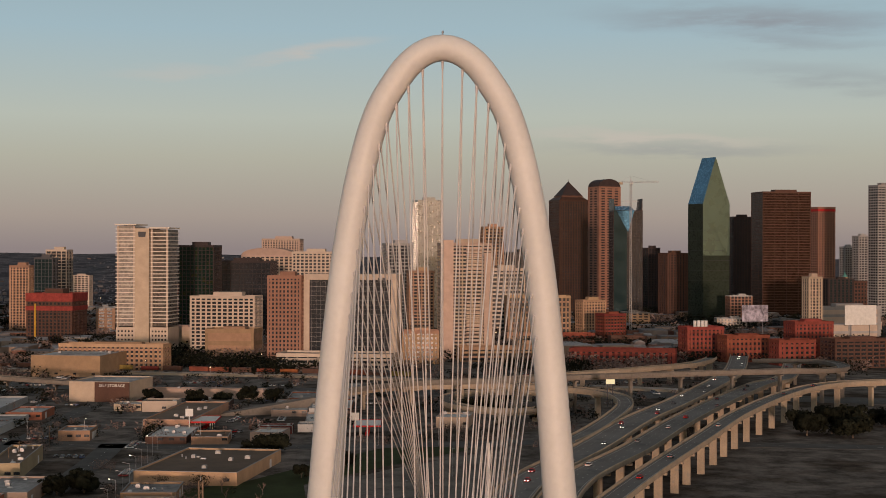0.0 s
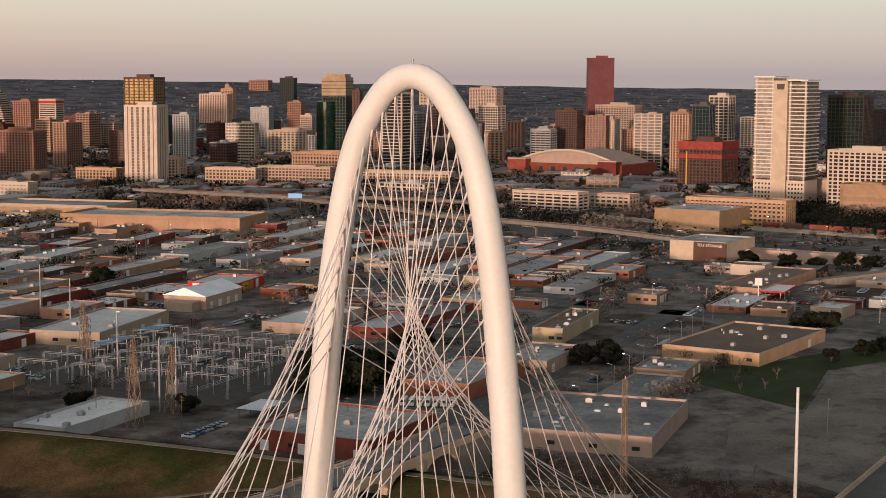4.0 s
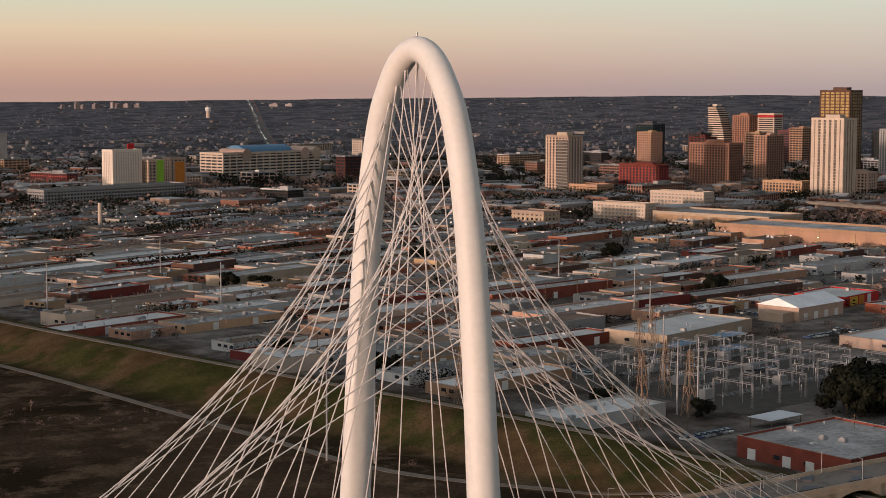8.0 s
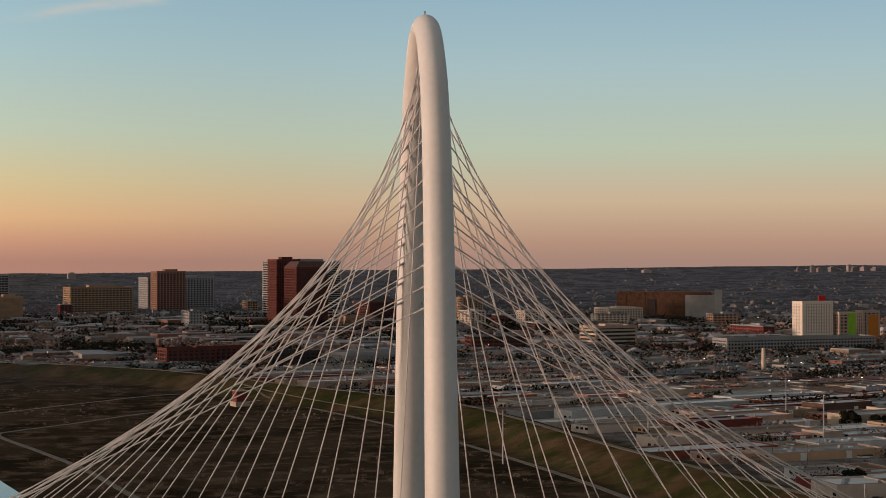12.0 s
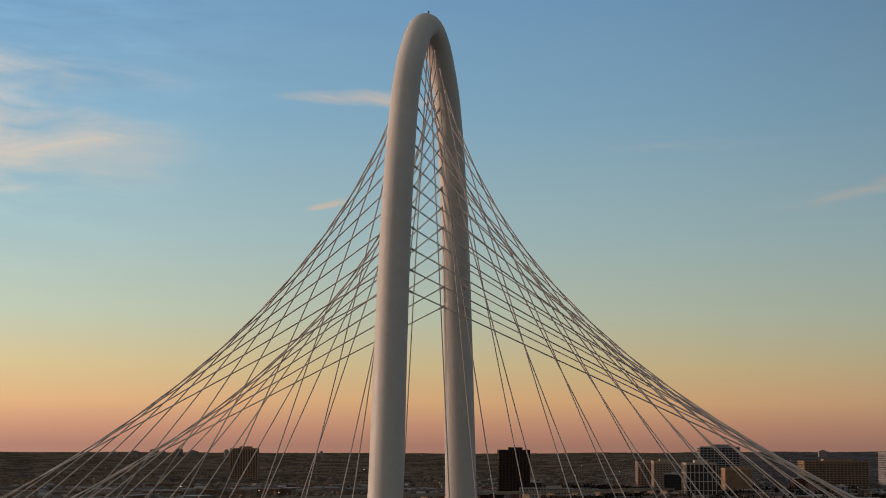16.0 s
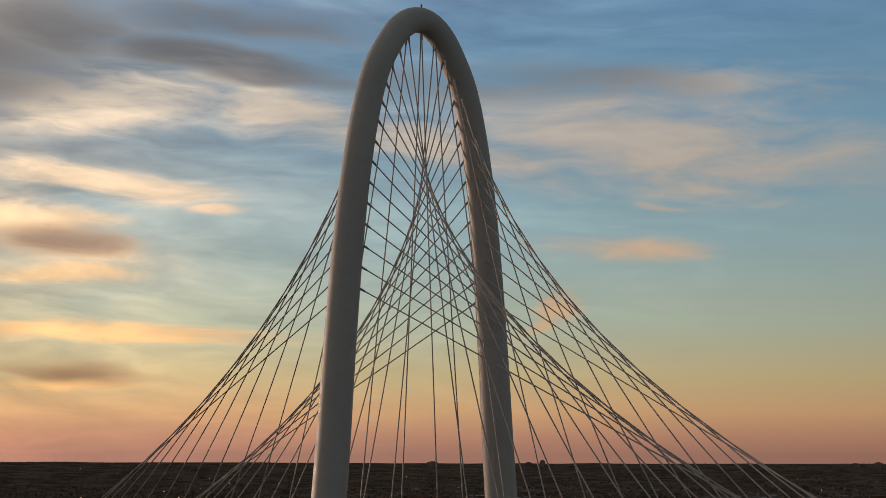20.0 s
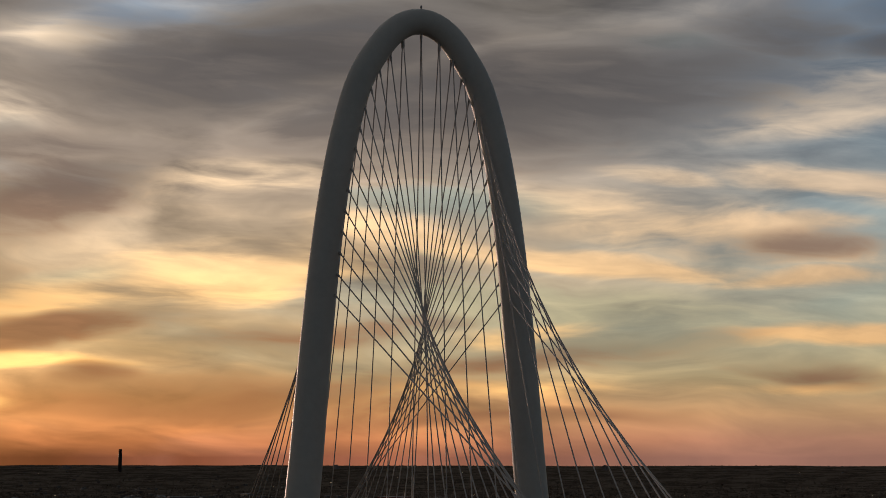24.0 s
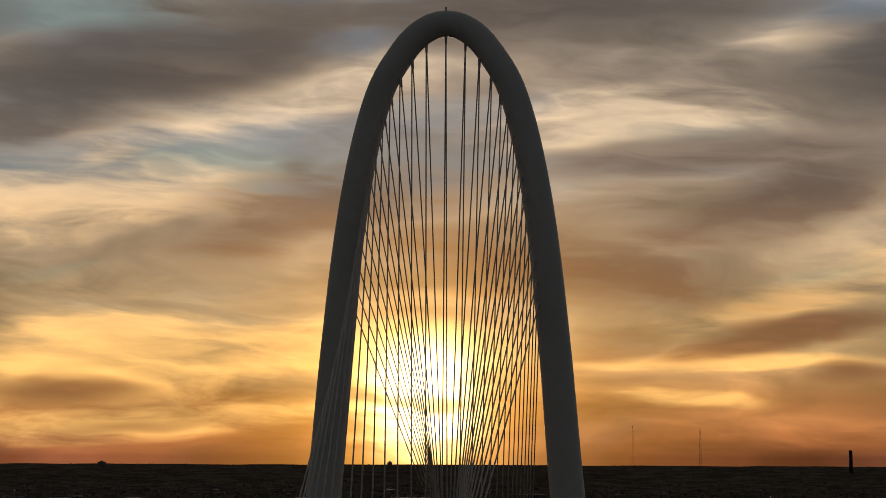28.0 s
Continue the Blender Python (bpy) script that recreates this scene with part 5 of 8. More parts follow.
b = facade("office_block", "low cream block with orange panels", 725, 1551, 12, 22, 13, 39.6, CREAM, GLASS, 3.6, .4, 5, .4, category="office building", top="own")
orangepanel_top(b, 22, 13, 39.6)
b = facade("hospital_block", "long white banded hospital building", 975, 1799, 14, 178, 45, 34.6, WHITECON, GLASS, 3.8, .5, 12, .15, category="hospital", top="own")
barrel_top(b, 178, 45, 34.6)
b = facade("apartment_block", "long grey four-storey apartment row", 603, 1455, 14, 183, 27, 15.8, GREYCON, GLASS, 3.2, .4, 4, .4, category="apartment building")
b = facade("apartment_block", "grey and white apartment row", 883, 961, -76, 56, 17, 15.8, WHITECON, GREYCON, 3.2, .4, 4, .4, category="apartment building")
b = facade("apartment_block", "grey and white apartment row behind", 1003, 1013, -76, 60, 18, 19.3, WHITECON, GREYCON, 3.2, .4, 4, .4, category="apartment building")
b = facade("apartment_block", "tan apartment block under construction", 1227, 1086, -76, 47, 19, 19.5, TAN, GLASS, 3.2, .4, 4, .4, category="apartment building")
b = facade("apartment_block", "cream corner apartment block", 1306, 1050, -76, 26, 21, 28.5, CREAM, GLASS, 3.2, .4, 4, .4, category="apartment building")
b = facade("trade_hall", "long tan windowless trade hall", 926, 875, -76, 115, 58, 10.4, CREAM, TAN, 9, .2, 30, .1, category="warehouse")
b = facade("trade_hall", "very long tan trade hall with small windows", 856, 707, -76, 147, 59, 13.3, TAN, TAN, 9, .2, 30, .1, category="warehouse")
b = facade("clinic_block", "white low clinic with a tower", 769, 946, -78, 35, 21, 14.1, CREAM, GLASS, 3.6, .5, 5, .5, category="public building")
b = facade("brick_tower", "square red brick tower with sloping crown", 144, 2165, 20, 48, 43, 85.9, OXBLOOD, GLASS, 3.8, .4, 3.6, .4, category="office building", top="own")
bevel_top(b, 48, 43, 85.9)
b = facade("brick_tower", "rounded red brick tower", 117, 2240, 20, 37, 33, 97.0, OXBLOOD, GLASS, 3.8, .4, 3.6, .4, category="office building")
b = facade("office_slab", "wide grey glass office slab", 170, 2611, 20, 126, 44, 94.6, GREYCON, GLASS, 3.8, .35, 30, .05, category="office building")
b = facade("brick_block", "red brick office with a dark pyramid roof", 271, 2339, 20, 60, 48, 31.5, OXBLOOD, GLASS, 3.8, .4, 3.6, .4, category="office building", top="own")
hipped_top(b, 60, 48, 31.5)
b = facade("brick_block", "broad red brick office with a dark pyramid roof", 309, 2187, 20, 54, 43, 38.3, OXBLOOD, GLASS, 3.8, .4, 3.6, .4, category="office building", top="own")
hipped_top(b, 54, 43, 38.3)
b = facade("theatre_block", "windowless tan stone block", 224, 2244, 20, 47, 28, 13.6, TAN, TAN, 9, .2, 30, .1, category="public building")
b = facade("apartment_block", "long brick apartment building with pale balconies", -4, 1287, 24, 92, 20, 18.6, OXBLOOD, GLASS, 3.2, .35, 5, .35, category="apartment building")
b = facade("apartment_block", "dark grey apartment building", 63, 1249, 24, 48, 24, 16.5, DARKSTONE, GLASS, 3.2, .35, 5, .3, category="apartment building")
b = facade("factory_hall", "long pale blue-grey factory hall", 150, 1315, 24, 92, 37, 12.4, GREYCON, GREYCON, 8, .2, 12, .1, category="warehouse")
b = facade("office_block", "pale banded low office building", 497, 2818, 20, 36, 29, 23.2, CREAM, GLASS, 3.6, .4, 5, .4, category="office building")
b = facade("office_block", "small white office block", 465, 2142, 20, 29, 23, 23.7, WHITECON, GLASS, 3.6, .45, 6, .3, category="office building")
b = facade("office_block", "tan square office block", 402, 2301, 20, 32, 25, 39.3, TAN, GLASS, 3.6, .45, 5, .4, category="office building")
b = facade("hotel_block", "white stepped hotel block", 626, 2247, 20, 63, 38, 24.5, WHITECON, GLASS, 3.4, .45, 5, .4, category="hotel")
b = facade("office_block", "pale banded office with dark strip windows", 422, 1530, 20, 52, 31, 25.8, CREAM, GLASS, 3.8, .5, 40, .03, category="office building")
b = facade("glass_block", "broad bronze glass exhibition building with a dark slab as its recess", 739, 2384, -18, 150, 60, 45, BRONZEWALL, BRONZEWALL, 8, .06, 15, .03, category="office building", top="own")
# no hollow here: a dark slab on the front gives the recess's shade
part("entrance_recess", Shell().box(-20, -30.6, 0, 13, 1.6, 34), DARKSTONE, b, "tall dark slab standing in for a shaded recess")
part("end_block", Shell().box(62, -8, 0, 56, 60, 40.5), GREYCON, b, "plain grey end block")
part("stair_pylon", Shell().box(86, -34, 0, 12, 12, 49), GREYCON, b, "grey stair pylon")
b = facade("office_slab", "dark office slab with a pale top", -339, 2513, 20, 64, 22, 72.8, GREYCON, GLASS, 3.8, .3, 6, .15, category="office building")
b = facade("hospital_block", "pale hospital wing with strip windows", -462, 2542, 20, 34, 24, 47.5, CREAM, GLASS, 3.6, .45, 5, .4, category="hospital")
b = facade("hospital_block", "pale hospital wing with balconies", -427, 2498, 20, 34, 24, 49.4, CREAM, GLASS, 3.6, .45, 5, .4, category="hospital")
b = facade("office_block", "blank tan office block", -298, 2420, 20, 41, 33, 39.9, TAN, TAN, 8, .2, 30, .1, category="office building")
b = facade("office_block", "dark glass office with white piers", -308, 2117, 20, 42, 34, 50.5, WHITECON, GLASS, 12, .1, 6, .2, category="office building")
b = facade("hospital_block", "grey and tan hospital blocks", -177, 2748, 20, 111, 45, 47.9, TAN, GLASS, 3.8, .4, 6, .3, category="hospital")
b = facade("hospital_block", "stepped brown hospital tower", -57, 2839, 20, 54, 33, 74.3, PINKSTONE, GLASS, 3.8, .4, 6, .3, category="hospital")
b = facade("hospital_block", "grey hospital tower with ribbed front", -43, 2961, 20, 130, 52, 58.8, GREYCON, GLASS, 3.8, .4, 6, .3, category="hospital")
b = facade("brick_block", "long brick trade building", 0, 1368, 24, 51, 21, 12.6, BRICK, GLASS, 3.8, .4, 4, .4, category="brick building")
b = facade("office_slab", "tan office slab with a close window grid", -1286, 2747, 20, 54, 21, 60.3, TAN, GLASS, 3.8, .35, 5, .35, category="office building")
b = facade("office_tower", "dark stepped office tower", -571, 2107, 20, 44, 26, 67.1, DARKSTONE, BRONZEGLASS, 3.8, .3, 5, .3, category="office building")
hotel_landmark(1313, 348, -4, 121)
PLOTS += [(1313, 348, 26), (1660, 705, 78)]


# the mid-rise blocks that fill the districts between the landmarks
def filler(x, y, turn, w, d, h, wall, glass, word, floor, band, bay, pier):
    ob = thing("mid_rise_block", word, "city block", "mid-rise city blocks", pose(x, y, ground_z(x, y) - 1.0, rz=turn))
    part("glazing", Shell().box(0, 0, 0, w, d, h), glass, ob)
    skin = Shell()
    count = max(2, round(h / floor))
    for i in range(count):
        skin.ring(w - 0.1, d - 0.1, i * h / count, (i + band) * h / count, 0.4)
    for size, other, axis in ((w, d, 0), (d, w, 1)):
        n = max(2, round(size / bay))
        for i in range(n + 1):
            at = (-0.5 + i / n) * (size - pier * bay)
            for s in (-1, 1):
                if axis == 0:
                    skin.box(at, s * (other / 2 + 0.15), 0, pier * bay, 0.5, h)
                else:
                    skin.box(s * (other / 2 + 0.15), at, 0, 0.5, pier * bay, h)
    tagged(part("wall_relief", skin, wall, ob), kind="stuff")
    part("roof", Shell().ring(w - 0.4, d - 0.4, h, h + 1.3, 0.7).box(0, 0, h - 0.2, w - 0.5, d - 0.5, 0.5).box(w * 0.14, d * 0.05, h + 0.3, w * 0.3, d * 0.34, 3.2).box(-w * 0.25, -d * 0.1, h + 0.3, 3.2, 2.4, 1.8), ROOF_GREY if h < 40 else wall, ob)


rng = random.Random(63)
WALLS_MID = [(TAN, "tan brick"), (CREAM, "cream rendered"), (OXBLOOD, "dark red brick"), (BROWNSTONE, "brown stone"), (GREYCON, "grey concrete"), (PINKSTONE, "pink stone"), (WHITECON, "white"), (BRICK, "red brick"), (CREAM, "cream rendered"), (DARKSTONE, "dark stone")]
put = 0
for _ in range(6000):
    if put >= 142:
        break
    uptown = put < 34
    a = rng.uniform(22, 47) if uptown else rng.uniform(-13, 66) if rng.random() < 0.8 else rng.uniform(66, 108)
    r = rng.uniform(1780, 2600) if uptown else rng.uniform(1400, 2950)
    x, y = r * math.cos(radians(a)), r * math.sin(radians(a))
    core = a < 24
    h = rng.choice((22, 28, 34, 42, 52, 66)) if core and r > 1650 else rng.choice((11, 13, 16, 19, 24, 32))
    w, d = (rng.uniform(24, 44), rng.uniform(18, 28)) if core else (rng.uniform(30, 74), rng.uniform(16, 26))
    if uptown:
        w, d, h = rng.uniform(22, 40), rng.uniform(18, 26), rng.choice((34, 42, 50, 58, 66))
    h *= rng.uniform(0.9, 1.1)
    if x < 1140 and r < 1480 or any(math.hypot(x - px, y - py) < pr + max(w, d) * 0.55 + 5 for px, py, pr in PLOTS):
        continue
    if r < 1900 and any(pr > 12 and math.hypot(x, y) < math.hypot(px, py) and abs(math.atan2(y, x) - math.atan2(py, px)) < 0.02 for px, py, pr in PLOTS) and h > 20:
        h = 14
    wall, word = rng.choice(WALLS_MID)
    PLOTS.append((x, y, max(w, d) / 2))
    put += 1
    filler(x, y, rng.choice((-88, -80, -72, 8, 14)), w, d, h, wall, BLUEGLASS if wall is DARKSTONE else GLASS, "%s mid-rise block with rows of dark windows" % word, rng.choice((3.2, 3.5, 3.9)), rng.choice((0.3, 0.4, 0.5)), rng.choice((4, 5, 6, 9)), rng.choice((0.15, 0.3, 0.42)))
arena(1660, 705, -4)
crane(1730, -112, ground_z(1730, -112), 176, 34, -75)

# ---- roads and viaducts ----
def smooth_line(points, step=8.0):
    """Points along a curve through the given ones, every few metres."""
    pts = [Vector(p) for p in points]
    out = []
    for i in range(len(pts) - 1):
        p0, p1, p2, p3 = pts[max(i - 1, 0)], pts[i], pts[i + 1], pts[min(i + 2, len(pts) - 1)]
        n = max(2, int((p2 - p1).length / step))
        for k in range(n):
            t = k / n
            out.append(0.5 * (2 * p1 + (p2 - p0) * t + (2 * p0 - 5 * p1 + 4 * p2 - p3) * t * t + (3 * p1 - p0 - 3 * p2 + p3) * t ** 3))
    return out + [pts[-1]]


def sides(line):
    out = []
    for i in range(len(line)):
        d = line[min(i + 1, len(line) - 1)] - line[max(i - 1, 0)]
        out.append(Vector((-d.y, d.x, 0)).normalized())
    return out


def ribbon(line, left, right, low, high):
    """A bar of rectangular section along a line, between two offsets and two heights."""
    shell, across = Shell(), sides(line)
    for p, s in zip(line, across):
        for off, dz in ((left, high), (right, high), (right, low), (left, low)):
            q = p + s * off
            shell.v.append((q.x, q.y, p.z + dz))
    for i in range(len(line) - 1):
        k = 4 * i
        for a, b in ((0, 1), (1, 2), (2, 3), (3, 0)):
            shell.f.append((k + a, k + b, k + 4 + b, k + 4 + a))
    n = len(shell.v)
    shell.f += [(3, 2, 1, 0), (n - 4, n - 3, n - 2, n - 1)]
    return shell


def dashes(line, off, long=3.0, gap=9.0, wide=0.16, lift=0.075):
    shell, across, run = Shell(), sides(line), 0.0
    for i in range(len(line) - 1):
        d = line[i + 1] - line[i]
        if int(run / (long + gap)) != int((run + d.length) / (long + gap)):
            p = line[i] + across[i] * off
            shell.box(p.x, p.y, p.z + lift, wide, long, 0.012, math.atan2(-d.x, d.y))
        run += d.length
    return shell


def viaduct(label, points, width, columns=32.0, lanes=2, body=CONCRETE, thin=1.0):
    line = smooth_line(points)
    ob = thing("motorway_viaduct", label, "viaduct", "concrete motorway viaducts")
    part("deck", ribbon(line, width / 2, -width / 2, -1.0, 0.0), body, ob)
    part("girder", ribbon(line, width * 0.32, -width * 0.32, -1.0 - 1.4 * thin, -1.004), body, ob)
    part("carriageway", ribbon(line, width / 2 - 0.6, -width / 2 + 0.6, 0.004, 0.05), PAVEMENT, ob, "worn grey concrete carriageway")
    for s in (-1, 1):
        a, b = sorted((s * (width / 2 - 0.4), s * width / 2))
        part("parapet", ribbon(line, b + 0.03, a, 0.004, 1.05), body, ob, "pale concrete parapet")
        part("edge_line", ribbon(line, s * (width / 2 - 1.8) + 0.1, s * (width / 2 - 1.8) - 0.1, 0.054, 0.066), PAINT_LINE, ob)
    for i in range(1, lanes):
        marks = dashes(line, -width / 2 + 1.8 + (width - 3.6) * i / lanes)
        if marks.v:
            part("lane_marks", marks, PAINT_LINE, ob)
    run = columns / 2
    for i in range(len(line) - 1):
        d = line[i + 1] - line[i]
        run += d.length
        if run >= columns:
            run = 0.0
            p = line[i]
            z = ground_z(p.x, p.y) - 1
            a = math.atan2(d.y, d.x)
            if p.z - 2.4 - z > 2:
                column = part("column", Shell().box(p.x, p.y, z, 1.8 * thin, 3.2 * thin, p.z - 2.4 - z - 1.0, a), body, ob)
                part("cap_beam", Shell().box(p.x, p.y, p.z - 3.4, 2.0, width * 0.72, 0.99, a), body, column)
    return ob


def street(label, points, width, name="street", lines=True):
    """A road on the ground."""
    line = [Vector((p.x, p.y, ground_z(p.x, p.y) + 0.12)) for p in smooth_line([(*p, 0) for p in points], 10)]
    ob = setting(part(name, ribbon(line, width / 2, -width / 2, -0.25, 0.0), ASPHALT), label, "road")
    if lines and width > 8:
        marks = dashes(line, 0.0, 3.0, 9.0, 0.2, 0.01)
        if marks.v:
            part("lane_marks", marks, PAINT_LINE, ob)
    return ob


viaduct("pale concrete westbound motorway carriageway off the bridge", [(300, 7.8, 14), (345, 3, 14), (426, -7, 14), (526, -32, 14), (640, -58, 14), (760, -90, 13), (956, -136, 11), (1072, -156, 9), (1250, -180, 7)], 15.4, 34, 3)
viaduct("pale concrete eastbound motorway carriageway off the bridge", [(300, -7.8, 14), (350, -13, 14), (430, -24, 14), (520, -50, 14), (640, -80, 14), (761, -113, 13), (899, -152, 11), (987, -181, 9), (1180, -215, 7)], 14.0, 34, 3)
viaduct("high concrete exit ramp on tall rectangular columns", [(352, -28, 14), (441, -51, 15), (554, -82, 15.5), (655, -110, 16), (771, -150, 16), (840, -186, 16), (880, -232, 15), (900, -300, 14)], 9.5, 26, 2)
viaduct("looping concrete slip road with a sharp bend", [(540, -21, 14), (582, -32, 14), (651, -46, 14.3), (711, -55, 14.6), (754, -54, 15), (787, -43, 15), (813, -21, 15), (829, 6, 15), (835, 29, 14.5), (834, 60, 14), (826, 90, 13), (814, 112, 11)], 9.0, 28, 2)
slope_line = smooth_line([(814, 112.3, 11), (800, 136, 7.5), (786, 160, 4), (774, 186, 0.3)])
setting(part("ramp_embankment", ribbon(slope_line, 4.5, -4.5, -13, 0.0), FAR_CONCRETE), "walled concrete ramp down from the slip road", "ramp")
viaduct("low concrete loop ramp under the slip road", [(820, -27, 6), (775, -16, 7), (749, 4, 7), (758, 24, 7), (784, 41, 7), (819, 48, 7), (850, 45, 7), (872, 30, 7), (884, 6, 6.5), (880, -30, 5)], 7.5, 24, 1)
viaduct("brown steel flyover crossing above the carriageways", [(822, 126, 9), (815, 104, 13), (800, 66, 18.5), (795, 12, 21), (810, -30, 22), (826, -64, 22), (850, -112, 22), (870, -160, 22), (895, -195, 21), (940, -212, 20), (1007, -207, 19), (1060, -170, 16)], 9.0, 34, 2, FAR_CONCRETE, 0.8)
viaduct("elevated slip road curving behind the carriageways", [(870, 80, 9), (890, 50, 11), (913, 17, 12), (937, -7, 12), (966, -32, 12), (995, -59, 12), (1032, -92, 12), (1069, -121, 12), (1130, -140, 11), (1190, -150, 9)], 9.0, 28, 2)
viaduct("long elevated motorway beside the warehouse district", [(1060, 900, 12), (1056, 801, 12), (1058, 714, 12), (1084, 644, 12), (1101, 600, 11), (1115, 540, 8)], 12.0, 30, 2, FAR_CONCRETE, 0.6)
viaduct("curving elevated slip road beside the warehouse district", [(1050, 720, 12), (1023, 661, 12), (1003, 598, 12), (961, 524, 12), (941, 465, 12), (925, 380, 11), (915, 300, 7)], 10.0, 30, 2, FAR_CONCRETE, 0.6)
street("wide motorway at grade with worn asphalt", [(1020, 560), (985, 400), (960, 250), (950, 140), (945, 20), (930, -120), (880, -330)], 44, "motorway")
street("frontage road with dashed lane lines", [(900, 470), (905, 330), (880, 200), (830, 90), (800, -60)], 11, "road")
street("wide boulevard crossing the district", [(690, 760), (660, 480), (640, 300), (625, 180), (628, 110), (645, 40), (660, -60), (640, -260)], 20, "boulevard")
street("street between the low warehouses", [(338, 218), (420, 230), (520, 241), (633, 252), (745, 262), (900, 275)], 12)
street("street leading from the footbridge into the district", [(280, 143), (300, 158), (320, 168), (365, 178), (426, 183), (540, 192), (633, 203)], 13)

# railway with a freight train
RAILS = smooth_line([(1130, 470, 2), (1096, 320, 2), (1080, 235, 2), (1068, 160, 2), (1045, 90, 2), (1010, 0, 2), (960, -120, 2)], 6)
bank = setting(part("railway_bank", ribbon(RAILS, 9, -9, -3, -0.4), CONCRETE), "stone-grey railway embankment", "railway")
for off in (-4, -2.5, 2.5, 4):
    part("rail", ribbon(RAILS, off + 0.06, off - 0.06, -0.39, -0.2), STEEL, bank)


def freight_car(p, turn, kind, mat):
    ob = thing("freight_car", "weathered %s freight wagon standing on the rails" % kind, "train wagon", "freight train", pose(p.x, p.y, p.z - 0.2, rz=turn))
    if kind == "tank":
        part("tank", Shell().tube((-7, 0, 2.6), (7, 0, 2.6), 1.45, None, 14), mat, ob)
    else:
        part("box_body", Shell().box(0, 0, 1.2, 15.5, 3.0, 3.4 if kind == "box" else 2.2), mat, ob)
        for x in (-4, 0, 4):
            part("side_rib", Shell().box(x, 0, 1.25, 0.3, 3.16, 3.2 if kind == "box" else 2.0), mat, ob)
    part("underframe", Shell().box(0, 0, 0.8, 15.6, 2.4, 0.39), DARKSTEEL, ob)
    for x in (-5.5, 5.5):
        part("bogie", Shell().box(x, 0, 0.05, 3.0, 2.2, 0.74), DARKSTEEL, ob)


RUST = material("rusty_orange_paint", (0.22, 0.075, 0.03), 0.75, 0, 0.2, 0.3, 2.0)
OCHRE = material("faded_ochre_paint", (0.22, 0.16, 0.05), 0.75, 0, 0.2, 0.3, 2.0)
random.seed(11)
run, last = 0.0, None
for i in range(len(RAILS) - 1):
    d = RAILS[i + 1] - RAILS[i]
    run += d.length
    if run > 16.6 and 75 < RAILS[i].y < 430:
        run = 0.0
        mat = random.choice([BRICK, RUST, OCHRE, BROWNSTONE, BRICK, RUST, OCHRE, BROWNSTONE])
        side = Vector((-d.y, d.x, 0)).normalized()
        freight_car(RAILS[i] + side * 3.25, math.degrees(math.atan2(d.y, d.x)), random.choice(["box", "box", "open", "tank"]), mat)


# ---- the old concrete arch footbridge north of the motorway bridge ----
def footbridge():
    ob = thing("footbridge", "old pale concrete arch viaduct turned into a footbridge park", "bridge")
    y, half, top = 139.0, 7.6, 12.0
    for x0 in range(-440, 280, 120):
        part("deck_slab", Shell().box(x0 + 60, y, top - 0.9, 119.9, 2 * half, 0.9), CONCRETE, ob)
        part("paving", Shell().box(x0 + 60, y, top + 0.004, 119.8, 2 * half - 1.6, 0.05), FAR_CONCRETE, ob, "patterned grey paving")
        for s in (-1, 1):
            part("balustrade", Shell().box(x0 + 60, y + s * (half - 0.25), top + 0.004, 119.9, 0.45, 1.1), CONCRETE, ob)
    n = 12
    for x0 in range(-440, 260, 20):
        for s in (-1, 1):
            rib, yy = Shell(), y + s * (half - 0.9)
            k = 0
            for i in range(n + 1):
                a = math.pi * i / n
                xx, z = x0 + 10 - 9.2 * math.cos(a), 6.7 + 3.7 * math.sin(a)
                rib.v += [(xx, yy - 0.6, z), (xx, yy + 0.6, z), (xx, yy + 0.6, top - 0.9), (xx, yy - 0.6, top - 0.9)]
            for i in range(n):
                k = 4 * i
                rib.f += [(k, k + 1, k + 5, k + 4), (k + 1, k + 2, k + 6, k + 5), (k + 3, k, k + 4, k + 7)]
            part("arch_span", rib, CONCRETE, ob)
        part("pier", Shell().box(x0, y, ground_z(x0, y) - 1, 2.2, 2 * half - 1.0, 11.1 - ground_z(x0, y) + 0.98), CONCRETE, ob)
    part("abutment", Shell().box(270.5, y, ground_z(270, y) - 1, 20, 2 * half - 0.4, top - 0.95 - ground_z(270, y) + 1), FAR_CONCRETE, ob)
    for i in range(16):
        x = -300 + i * 38
        for s in (-1, 1):
            lamp_post = part("lamp_post", Shell().tube((x, y + s * 7.0, top + 0.05), (x, y + s * 7.0, top + 6.5), 0.09, 0.07, 6), STEEL, ob)
            part("lamp_arm", Shell().tube((x, y + s * 7.0, top + 6.5), (x, y + s * 4.8, top + 7.0), 0.06, None, 5), STEEL, lamp_post)
    for i in range(9):
        x = 120 + i * 19
        part("planter", Shell().prism([(x - 5, y - 5), (x + 4, y - 5.5), (x + 1, y - 1.5)], top + 0.06, top + 0.7).prism([(x + 4, y + 5), (x + 12, y + 5.4), (x + 7, y + 1.2)], top + 0.06, top + 0.7), DARKSTEEL, ob, "dark angular planter")
    for x in (166, 188, 205):
        frame_shell = Shell()
        for dx in (0, 7):
            for dy in (-2.5, 2.5):
                frame_shell.tube((x + dx, y + dy, top + 0.05), (x + dx, y + dy, top + 3.4), 0.09, None, 5)
        for k in range(6):
            frame_shell.tube((x + k * 1.4, y - 3.6, top + 3.4), (x + k * 1.4, y + 3.6, top + 3.5), 0.07, None, 4)
        part("shade_frame", frame_shell, STEEL, ob, "steel shade frame")


footbridge()

